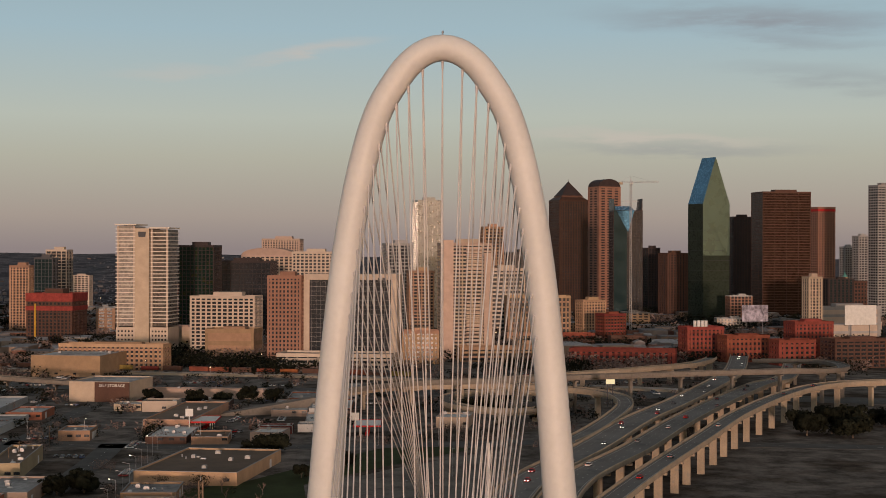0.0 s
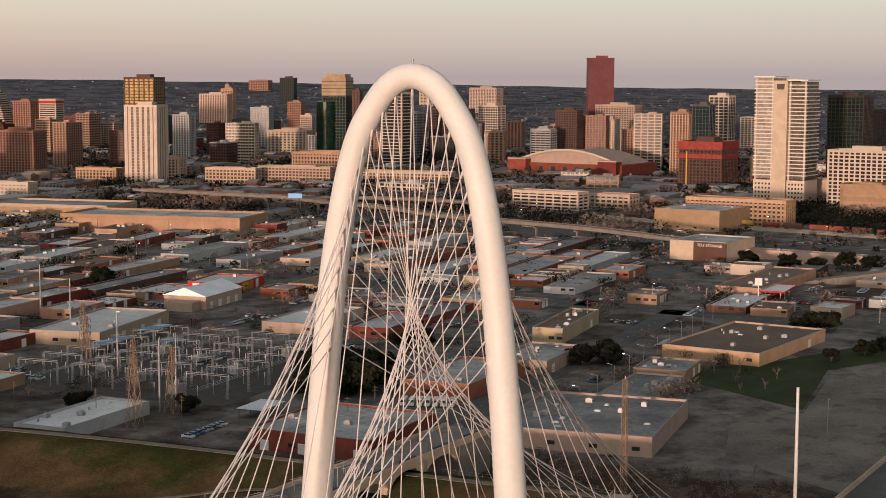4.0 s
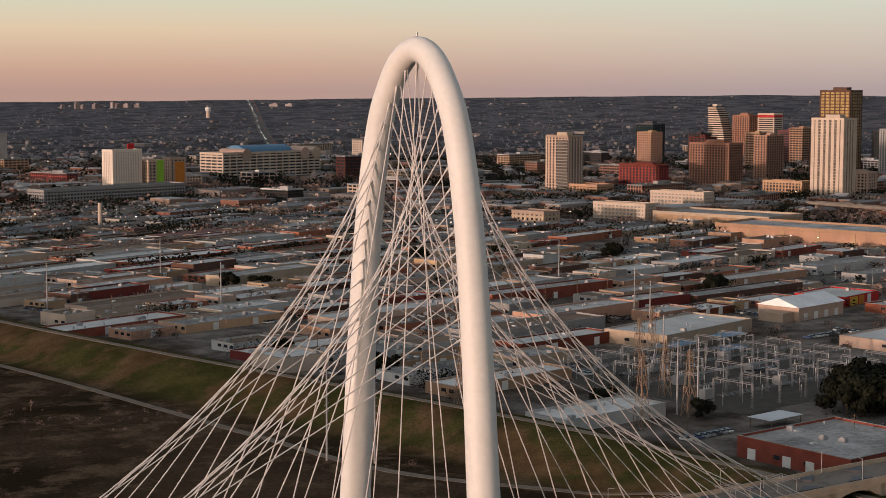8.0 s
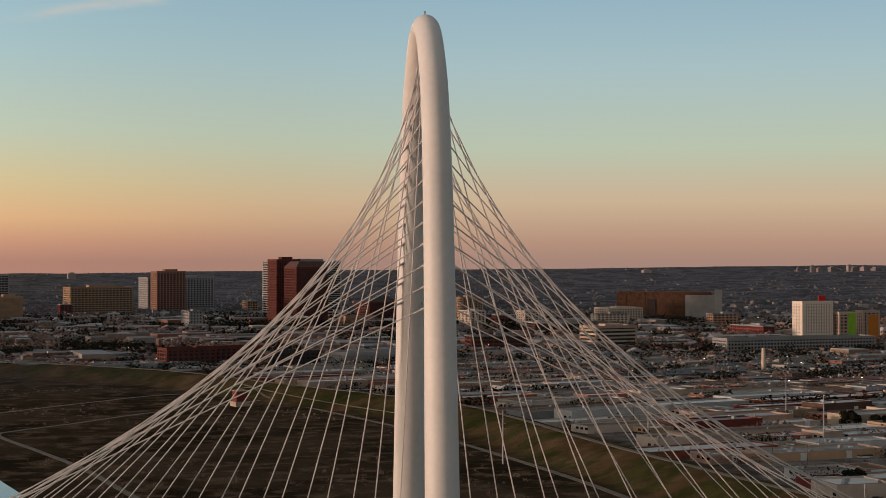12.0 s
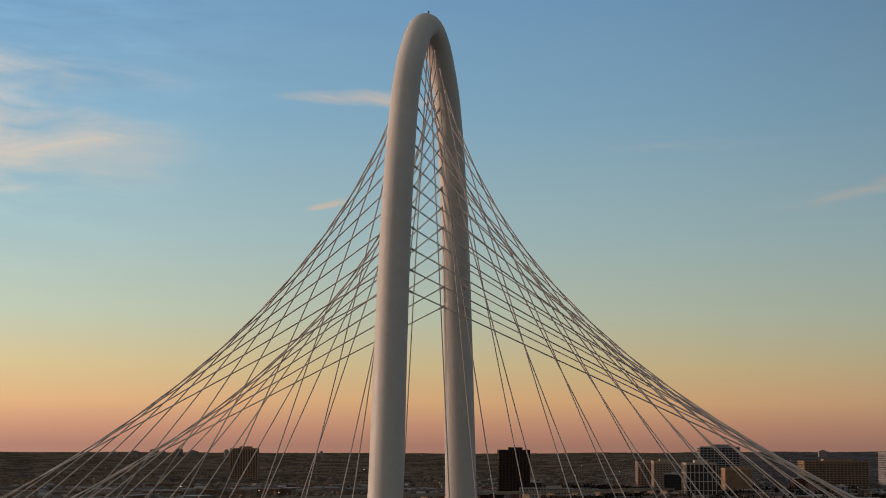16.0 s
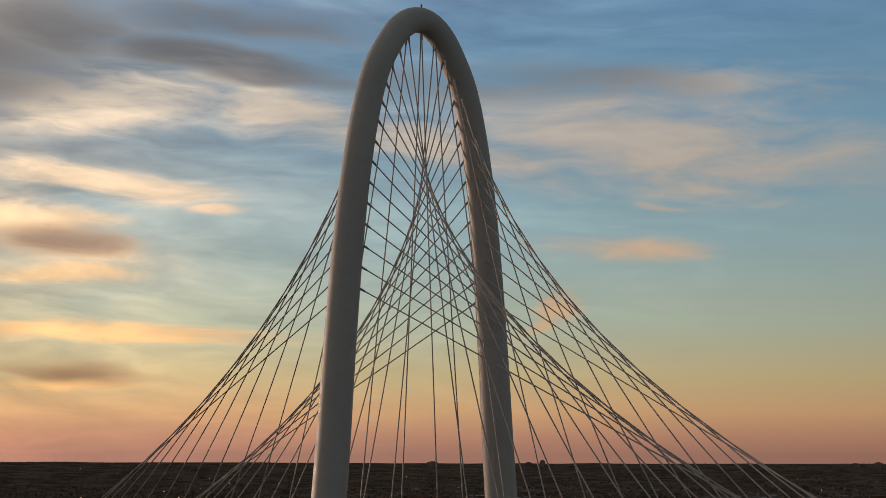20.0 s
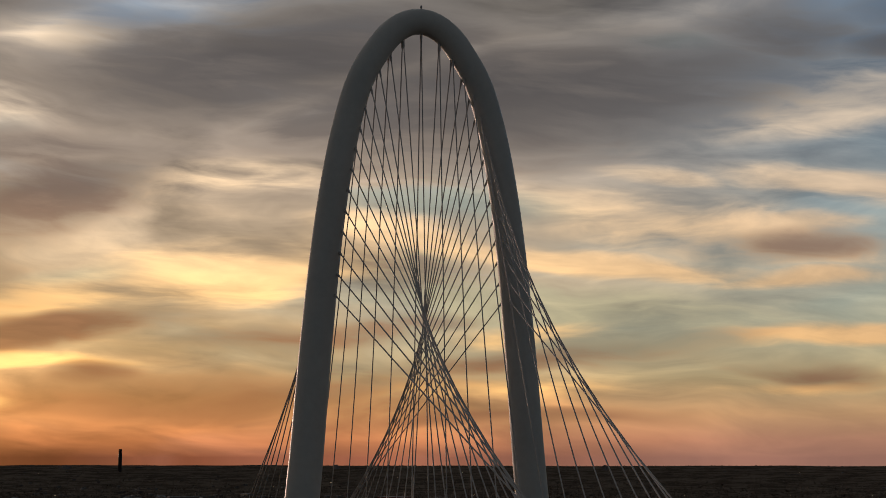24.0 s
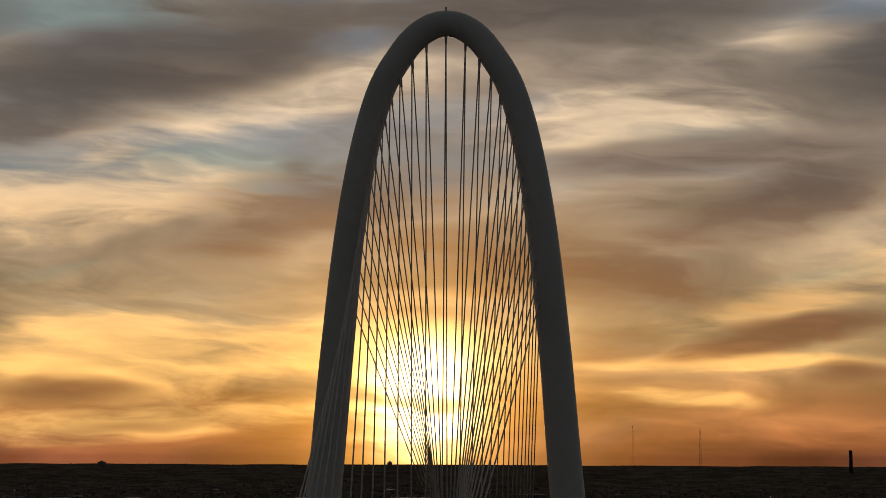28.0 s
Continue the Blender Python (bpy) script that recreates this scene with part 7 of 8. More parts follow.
def substation():
    rng = random.Random(8)
    pad = setting(part("gravel_pad", Shell().box(370, 322, ground_z(370, 322) - 0.2, 118, 116, 0.28, radians(6)), material("crushed_stone", (0.068, 0.062, 0.056), 0.95, 0, 0.15, 0.2, 2.5)), "pale crushed-stone substation yard", "yard")
    a = radians(6)

    def at(u, v):
        return 370 + u * math.cos(a) - v * math.sin(a), 322 + u * math.sin(a) + v * math.cos(a)

    for row in range(7):
        for k in range(4):
            x, y = at(-48 + row * 16, -44 + k * 25)
            ob = thing("bus_gantry", "grey lattice busbar gantry with insulators", "gantry", "substation gantries", pose(x, y, 0.05, rz=6))
            for dy in (-9, 9):
                part("gantry_leg", lattice(Shell(), 0, dy, 0, 9.0, 0.8, 0.5, 0.4), STEEL, ob)
            beam = part("gantry_beam", Shell().box(0, 0, 8.6, 0.12, 18, 0.12).box(0.6, 0, 8.6, 0.12, 18, 0.12).box(0.3, 0, 9.2, 0.12, 18, 0.12), STEEL, ob)
            for dy in (-6, -2, 2, 6):
                part("insulator", Shell().tube((0.3, dy, 7.3), (0.3, dy, 8.6), 0.16, 0.1, 6), GREYCON, beam)
    stand = Shell().tube((0, 0, 0), (0, 0, 3.2), 0.14, None, 5).mesh("post", STEEL)
    cap = Shell().tube((0, 0, 3.2), (0, 0, 5.2), 0.2, 0.14, 6).mesh("insulator", WHITEPAINT)
    for row in range(10):
        for k in range(12):
            if rng.random() < 0.3:
                continue
            x, y = at(-52 + row * 11.5, -52 + k * 9.3)
            ob = thing("insulator_post", "pale post insulator on a steel stand", "insulator", "substation insulator posts", pose(x, y, 0.05))
            part("post", stand, None, ob)
            part("insulator", cap, None, ob)
    for i in range(8):
        y0 = -46 + i * 12
        for j in range(3):
            x0, yy0 = at(-56, y0 + j * 1.5)
            x1, yy1 = at(56, y0 + j * 1.5)
            ob = thing("busbar", "long pale tubular busbar", "busbar", "substation busbars")
            part("tube", Shell().tube((x0, yy0, 4.6 + (i % 3) * 1.7), (x1, yy1, 4.6 + (i % 3) * 1.7), 0.08, None, 5), STEEL, ob)
    for i in range(7):
        x, y = at(-46 + i * 15, -30 + (i % 3) * 26)
        ob = thing("transformer", "grey power transformer with cooling fins", "transformer", "substation transformers", pose(x, y, 0.05, rz=6))
        part("tank", Shell().box(0, 0, 0.3, 5, 3, 3.6), GREYCON, ob)
        for k in range(8):
            part("cooling_fin", Shell().box(-2.2 + k * 0.63, 2.0, 0.7, 0.12, 0.9, 2.6), GREYCON, ob)
        for k in range(3):
            part("bushing", Shell().tube((-1.4 + k * 1.4, 0, 3.9), (-1.4 + k * 1.4, 0, 5.6), 0.22, 0.12, 8), WHITEPAINT, ob)
    x, y = at(8, -50)
    warehouse(x + 22, y - 2, 6, 17, 7, 3.6, WHITECON, ROOF_WHITE, rng, "control_hut", "white control hut in the substation", 0, 0)


substation()
shed = thing("open_shed", "open-sided shed with a pale corrugated roof", "shed", "", pose(312, 238, ground_z(312, 238), rz=6))
part("roof_sheet", Shell().prism([(-9, -5), (9, -5), (9, 5), (-9, 5)], 3.6, 3.75), ROOF_METAL, shed)
for dx in (-8, 0, 8):
    for dy in (-4.5, 4.5):
        part("post", Shell().box(dx, dy, -0.2, 0.2, 0.2, 3.79), WOOD, shed)
for x, y, w in ((392, 372, 22), (432, 380, 18), (405, 352, 16)):
    canopy = thing("yard_canopy", "flat blue-painted canopy on posts", "canopy", "yard canopies", pose(x, y, 0, rz=10))
    part("roof_sheet", Shell().box(0, 0, 4.2, w, 8, 0.25), BLUEPAINT, canopy)
    for dx in (-w / 2 + 1, w / 2 - 1):
        for dy in (-3.4, 3.4):
            part("post", Shell().box(dx, dy, -0.1, 0.25, 0.25, 4.3), STEEL, canopy)

kiosk = thing("pump_tower", "small square red brick pump tower on the levee", "tower", "", pose(8, 867, 2.0, rz=20))
part("brick_shaft", Shell().box(0, 0, 2.5, 7.6, 7.6, 6.5), BRICK, kiosk)
part("concrete_base", Shell().box(0, 0, -0.5, 9.5, 9.5, 3), CONCRETE, kiosk)
part("roof_slab", Shell().box(0, 0, 9, 8.2, 8.2, 0.5), CONCRETE, kiosk)
part("doorway", Shell().box(-3.85, 0, 2.6, 0.2, 1.6, 2.6), DARKSTEEL, kiosk)
intake = thing("intake_tower", "concrete outfall tower with a railed platform", "tower", "", pose(229, 69, 1.5, rz=8))
part("shaft", Shell().box(0, 0, -2.5, 4.5, 4.5, 10.5), TAN, intake)
part("platform", Shell().box(2, 0, 8.0, 11, 5, 0.35), CONCRETE, intake)
for i in range(9):
    part("railing_post", Shell().box(-3.2 + i * 1.3, -2.4, 8.35, 0.08, 0.08, 1.1), STEEL, intake)
    part("railing_post", Shell().box(-3.2 + i * 1.3, 2.4, 8.35, 0.08, 0.08, 1.1), STEEL, intake)
part("hand_rail", Shell().box(2, -2.4, 9.45, 11, 0.08, 0.08).box(2, 2.4, 9.45, 11, 0.08, 0.08), STEEL, intake)
part("gate_mast", Shell().tube((-1.5, 0, 8.3), (-1.5, 0, 12.5), 0.12, None, 6), STEEL, intake)

fence = thing("levee_fence", "low wire fence with steel posts along the levee crest", "fence")
FENCE = smooth_line([(243, 128, 0), (245, 112, 0), (248, 90, 0), (252, 66, 0), (256, 45, 0), (260, 10, 0)], 3.0)
for p in FENCE:
    part("fence_post", Shell().tube((p.x, p.y, ground_z(p.x, p.y) - 0.2), (p.x, p.y, ground_z(p.x, p.y) + 1.5), 0.05, None, 5), STEEL, fence)
for lift in (0.7, 1.4):
    part("fence_rail", ribbon([Vector((p.x, p.y, ground_z(p.x, p.y))) for p in FENCE], 0.03, -0.03, lift, lift + 0.05), STEEL, fence)

chimney = thing("chimney_stack", "slender white concrete chimney among the roofs", "chimney", "", pose(445, 1115, 0))
part("shaft", Shell().tube((0, 0, 0), (0, 0, 22), 1.9, 1.6, 14), WHITECON, chimney)
tower = thing("water_tower", "white water tower on a broad column above the woods", "water tower", "", pose(1711, 3391, ground_z(1711, 3391) - 1))
part("column", Shell().tube((0, 0, 0), (0, 0, 16.5), 4.6, None, 20), WHITECON, tower)
part("tank", Shell().tube((0, 0, 16.5), (0, 0, 19.3), 5.0, 7.0, 20).tube((0, 0, 19.3), (0, 0, 24.8), 7.0, 6.7, 20).tube((0, 0, 24.8), (0, 0, 27.5), 6.7, 2.1, 20), WHITEPAINT, tower)
for x, y, h in ((-4026, 69, 126), (-4021, 237, 120)):
    mast = thing("radio_mast", "thin far lattice radio mast", "mast", "far radio masts", pose(x, y, ground_z(x, y) - 2))
    part("lattice_body", lattice(Shell(), 0, 0, 0, h * 0.9, 7.0, 2.0), RUST, mast)
    part("antenna", Shell().tube((0, 0, h * 0.9), (0, 0, h * 0.97), 0.8, 0.5, 6), RUST, mast)
stack = thing("smoke_stack", "tall dark far brick smokestack", "chimney", "", pose(-3986, 602, ground_z(-3986, 602) - 2))
part("shaft", Shell().tube((0, 0, 0), (0, 0, 58), 5.0, 4.2, 14), DARKSTONE, stack)

# ---- trees ----
def leaf_crown(rng, lobes, radius, height, base, count, size):
    """A crown of small leaf clusters round several lobes, open between them."""
    shell = Shell()
    for _ in range(lobes):
        a, q = rng.uniform(0, 6.283), radius * math.sqrt(rng.uniform(0.02, 0.8))
        centre = Vector((q * math.cos(a), q * math.sin(a), base + height * rng.uniform(0.2, 0.85)))
        r = radius * rng.uniform(0.34, 0.52)
        for _ in range(count):
            way = Vector((rng.gauss(0, 1), rng.gauss(0, 1), rng.gauss(0.25, 0.9))).normalized()
            p = centre + Vector((way.x * r, way.y * r, way.z * r * 0.75)) * rng.uniform(0.45, 1.08)
            s = size * rng.uniform(0.6, 1.3)
            side = way.orthogonal().normalized()
            tilt = Matrix.Rotation(rng.uniform(0, 6.283), 3, way) @ side
            other = (way.cross(tilt) + way * rng.uniform(-0.5, 0.5)).normalized()
            k = len(shell.v)
            shell.v += [tuple(p + tilt * s), tuple(p + other * s * 0.8), tuple(p - tilt * s * 0.9 + way * s * 0.3), tuple(p - other * s * 0.7)]
            shell.f += [(k, k + 1, k + 2), (k, k + 2, k + 3)]
    return shell


def trunk(rng, height, r):
    shell = Shell().tube((0, 0, -0.4), (0, 0, height), r, r * 0.6, 8)
    for i in range(5):
        a = i * 1.26 + rng.uniform(-0.3, 0.3)
        shell.tube((0, 0, height * rng.uniform(0.6, 0.95)), (height * 0.6 * math.cos(a), height * 0.6 * math.sin(a), height * rng.uniform(1.3, 1.6)), r * 0.45, r * 0.15, 5)
    return shell


def bare_crown(rng, height, spread):
    """Bare winter branches, forking three times."""
    shell = Shell()

    def fork(p, way, length, r, depth):
        q = p + way * length
        shell.tube(p, q, r, r * 0.6, 4 if depth > 1 else 3)
        if depth == 0:
            return
        for _ in range(4 if depth > 1 else 5):
            turn = Vector((rng.uniform(-1, 1), rng.uniform(-1, 1), rng.uniform(-0.3, 0.8))) * spread
            fork(p + way * length * rng.uniform(0.5, 1.0), (way + turn).normalized(), length * rng.uniform(0.5, 0.75), r * 0.5, depth - 1)

    fork(Vector((0, 0, -0.3)), Vector((0, 0, 1)), height * 0.36, height * 0.022, 3)
    return shell


rng = random.Random(3)
OAKS = [(leaf_crown(rng, 15 + i, 5.4 + 0.5 * i, 7.5, 1.0, 170, 0.62).mesh("crown", LEAF), trunk(rng, 2.6, 0.35).mesh("trunk", BARK)) for i in range(3)]
BARES = [bare_crown(rng, 9 + i, 0.75).mesh("bare_branches", BARE) for i in range(3)]
SHRUBS = [leaf_crown(rng, 5, 2.4, 2.6, 0.4, 80, 0.4).mesh("crown", LEAF) for i in range(2)]


def oak(x, y, scale, label="dense dark evergreen oak with a broad crown", group="evergreen oaks"):
    ob = thing("tree", label, "tree", group, pose(x, y, ground_z(x, y), rz=rng.uniform(0, 360)) @ Matrix.Diagonal((scale, scale, scale * rng.uniform(0.85, 1.1), 1)))
    crown, stem = rng.choice(OAKS)
    part("trunk", stem, None, ob)
    part("crown", crown, None, ob)


def bare_tree(x, y, scale):
    ob = thing("bare_tree", "leafless brown winter tree with fine twigs", "tree", "bare winter trees", pose(x, y, ground_z(x, y), rz=rng.uniform(0, 360)) @ Matrix.Diagonal((scale, scale, scale, 1)))
    part("branch_crown", rng.choice(BARES), None, ob)


for _ in range(12):
    a, q = rng.uniform(0, 6.283), 20 * math.sqrt(rng.random())
    oak(366 + q * math.cos(a), 239 + q * math.sin(a) * 0.6, rng.uniform(1.35, 1.8), "large dark evergreen oak in a dense grove", "grove of evergreen oaks")
for x, y, s in ((470, 172, 1.1), (482, 178, 1.0), (463, 181, 1.0), (600, 118, 1.2), (592, 126, 0.9), (545, 84, 0.8), (560, 78, 0.7), (520, 92, 0.6), (838, 205, 1.1), (846, 190, 0.9), (868, 178, 1.1), (862, 160, 1.0), (850, 236, 1.0), (800, 30, 1.1), (805, 18, 1.1), (760, -10, 1.0), (700, -150, 1.5), (712, -165, 1.5), (690, -172, 1.4), (735, -182, 1.5), (748, -200, 1.3)):
    oak(x, y, s)
for x, y, s in ((725, -205, 1.4), (760, -225, 1.2), (790, -260, 1.1), (815, -275, 1.2), (300, 262, 0.7), (288, 300, 0.8), (262, 420, 0.8), (258, 400, 0.9), (250, 470, 0.7), (470, 262, 0.9), (462, 268, 0.8), (610, 300, 0.9), (560, 520, 1.0), (572, 530, 1.0), (480, 640, 1.0), (360, 690, 1.0), (345, 700, 0.9), (520, 760, 1.1), (640, 700, 1.0), (660, 720, 1.0)):
    oak(x, y, s)
for x, y, s in ((318, 166, 0.8), (324, 160, 0.9), (330, 153, 0.8), (308, 160, 0.7), (372, 156, 0.6), (390, 160, 0.6), (408, 163, 0.6), (426, 166, 0.6), (444, 168, 0.6), (296, 150, 0.8), (300, 160, 0.8), (478, 118, 0.9), (470, 126, 0.8), (455, 112, 0.8), (448, 98, 0.7), (436, 104, 0.7), (470, 100, 0.8), (230, 330, 0.6), (262, 350, 0.7), (270, 385, 0.7)):
    bare_tree(x, y, s)
for x, y, s in ((255, 440, 0.8), (240, 500, 0.8), (100, 420, 0.8), (90, 440, 0.7), (112, 410, 0.6), (60, 560, 0.8), (300, 66, 0.8), (292, 60, 0.8), (310, 58, 0.7), (285, 100, 0.8), (284, 112, 0.7), (880, -240, 0.9), (640, 160, 0.7), (652, 150, 0.7), (520, 175, 0.6), (540, 178, 0.6), (790, -300, 0.9), (730, -270, 0.9)):
    bare_tree(x, y, s)


bank = random.Random(53)
for _ in range(34):
    x, y = bank.uniform(-235, -140), bank.uniform(560, 790)
    if y > 655 + 0.55 * (-x - 120) or y < 600 + 0.75 * (-x - 175):
        bare_tree(x, y, bank.uniform(0.8, 1.3))


def shards(shell, rng, x, y, z, r, n, size=0.5):
    """A small ragged clump of foliage, of finer leaves near the bridge."""
    if math.hypot(x, y) < 700:
        n, size = int(n * 4.5), size * 0.42
    for _ in range(n):
        p = Vector((x + rng.gauss(0, 0.42) * r, y + rng.gauss(0, 0.42) * r, z + r * rng.uniform(0.05, 0.95)))
        k = len(shell.v)
        for _ in range(3):
            shell.v.append((p.x + rng.uniform(-size, size) * r, p.y + rng.uniform(-size, size) * r, p.z + rng.uniform(-0.84, 0.84) * size * r))
        shell.f.append((k, k + 1, k + 2))


AVENUE = [(1400, 2510), (1530, 2770), (1710, 3130), (2010, 3716), (2230, 4140)]


def avenue_off(x, y):
    """Distance from the straight avenue that runs to the skyline."""
    best = 1e9
    for (ax, ay), (bx, by) in zip(AVENUE, AVENUE[1:]):
        dx, dy = bx - ax, by - ay
        t = min(max(((x - ax) * dx + (y - ay) * dy) / (dx * dx + dy * dy), 0), 1)
        best = min(best, math.hypot(x - ax - dx * t, y - ay - dy * t))
    return best


def woods():
    rng = random.Random(17)
    dark, brown, hazed, fawn = Shell(), Shell(), Shell(), Shell()
    # street and yard trees in the district
    for _ in range(3600):
        a, r = radians(rng.uniform(-8, 104)), 330 + 1250 * math.sqrt(rng.random())
        x, y = r * math.cos(a), r * math.sin(a)
        if x < 700 and levee_side(x, y) < 42 or (300 < x < 640 and -60 < y < 110):
            continue
        if any(math.hypot(x - q[0], y - q[1]) < q[2] * 0.8 for q in KEEP):
            continue
        for _ in range(rng.randint(1, 3)):
            shards(dark if rng.random() < 0.55 else brown, rng, x + rng.uniform(-9, 9), y + rng.uniform(-9, 9), 0, rng.uniform(2.5, 5.0), 46, 0.24)
    # rows of trees along the back lanes between the blocks
    for row in range(1, 78, 2):
        v = 60 + row * 22.5 + (row // 2) * 6.0 + 14.2
        a = radians(5 + 16 * smooth(330, 720, v))
        for k in range(340):
            u = -260 + 5.2 * k
            if noise.noise(Vector((u / 60, row * 3.1, 4))) < 0.24 - 0.26 * smooth(560, 800, v):
                continue
            x, y = u * math.cos(a) - (v - 330) * math.sin(a) + 60, 330 + u * math.sin(a) * 0.85 + (v - 330) * math.cos(a)
            if y < 80 or x > 1000 or math.hypot(x, y) > 1450 or (x < 700 and levee_side(x, y) < 46) or not streets_clear(x, y, 4):
                continue
            shards(dark if noise.noise(Vector((u / 90, row * 2.3, 8))) > -0.1 else brown, rng, x + rng.uniform(-1, 1), y + rng.uniform(-1.2, 1.2), 0, rng.uniform(3.8, 7.8), 38, 0.24)
    # dense tree belts between the mid-rise blocks
    for _ in range(30000):
        a, r = radians(rng.uniform(-13, 104)), 1090 + 1500 * rng.random()
        x, y = r * math.cos(a), r * math.sin(a)
        if noise.noise(Vector((x, y, 21)) / 120) < -0.06 or (y < 60 and x < 1130) or (r < 1460 and not streets_clear(x, y, 10)) or (x < 700 and levee_side(x, y) < 45) or (x < 1010 and r < 1450 and rng.random() < 0.75):
            continue
        if any(math.hypot(x - q[0], y - q[1]) < q[2] * 0.9 for q in PLOTS):
            continue
        shards(dark if noise.noise(Vector((x, y, 31)) / 90) > -0.15 else brown, rng, x, y, ground_z(x, y) - 0.5, rng.uniform(7.0, 12.5), *((46, 0.165) if r < 1750 else (22, 0.25)))
    # woods from the city's edge to the skyline
    for k in range(62000):
        a = radians(rng.uniform(-14, 208))
        r = 1300 + 1500 * rng.random() if k % 3 == 0 else 2300 + 2430 * rng.random()
        x, y = r * math.cos(a), r * math.sin(a)
        if (r < 2500 and noise.noise(Vector((x, y, 5)) / 260) < -0.2) or (x < 260 and levee_side(x, y) < 45 and r < 1700) or avenue_off(x, y) < 26:
            continue
        s = 5.5 - 3.4 * smooth(2200, 4300, r)
        shell = dark if rng.random() < (0.45 if a < 1.9 else 0.15) else brown
        # beyond 2500 m the clumps take the colour with haze mixed in
        shards(fawn if x < -500 else hazed if r > 2500 else shell, rng, x, y, ground_z(x, y) - 1, rng.uniform(0.8, 1.6) * s, 11 if r < 2300 else 7)
    # brown scrub between the levee and the large store
    for _ in range(420):
        x, y = rng.uniform(262, 309), rng.uniform(40, 148)
        shards(brown if rng.random() < 0.8 else dark, rng, x, y, ground_z(x, y), rng.uniform(0.8, 2.2), 12, 0.4)
    # scrub on the flood plain
    for _ in range(5000):
        x, y = rng.uniform(-420, 190), rng.uniform(180, 1050)
        if levee_side(x, y) > -45 or noise.noise(Vector((x, y, 2)) / 70) < 0.05:
            continue
        shards(brown, rng, x, y, 0, rng.uniform(0.5, 1.9) * rng.uniform(0.6, 1.3), 16, 0.3)
    tagged(part("evergreen_woods", dark, LEAF), "dark evergreen trees scattered to the skyline", "woods", kind="stuff")
    tagged(part("western_woods", fawn, material("fawn_winter_woods", (0.19, 0.15, 0.12), 0.95, 0, 0.35, 0.006, 0.05, 0, 0, 0.02)), "fawn leafless woods on the western plain", "woods", kind="stuff")
    # bluish-grey haze is part of this base colour
    tagged(part("outer_woods", hazed, material("dusky_winter_woods", (0.145, 0.147, 0.168), 0.95, 0, 0.35, 0.006, 0.05, 0, 0, 0.02)), "winter woods towards the skyline in a hazed bluish-grey colour", "woods", kind="stuff")
    tagged(part("winter_woods", brown, BARE), "brown leafless winter woods and scrub", "woods", kind="stuff")


woods()


def avenue():
    """A straight avenue to the skyline with a stream of lit cars."""
    line = [Vector((p.x, p.y, ground_z(p.x, p.y) + 0.5)) for p in smooth_line([(*p, 0) for p in AVENUE], 12)]
    setting(part("avenue", ribbon(line, 11, -11, -3.0, 0.0), ASPHALT), "straight grey avenue running through the woods to the skyline", "road")
    rng, white, red, bodies = random.Random(19), Shell(), Shell(), Shell()
    across = sides(line)
    for _ in range(90):
        i = rng.randrange(1, len(line) - 1)
        d, lane = (line[i + 1] - line[i]).normalized(), rng.choice((-7, -4, 4, 7))
        p = line[i] + across[i] * lane
        turn = math.atan2(d.y, d.x)
        bodies.box(p.x, p.y, p.z + 0.3, 4.4, 1.8, 1.1, turn)
        nose = p - d * 2.3
        (white if lane > 0 else red).box(nose.x, nose.y, p.z + 0.6, 0.2, 1.7, 0.5, turn)
    ob = tagged(part("avenue_cars", bodies, DARKSTEEL), "stream of small cars with lit lamps on the avenue", "cars", kind="stuff")
    part("headlamps", white, LIGHT_WARM, ob)
    part("tail_lamps", red, LIGHT_RED, ob)


LIGHT_WARM = glowing("avenue_headlamp", (1.0, 0.93, 0.8), 1.6)
LIGHT_RED = glowing("avenue_tail_lamp", (1.0, 0.05, 0.03), 0.5)
avenue()


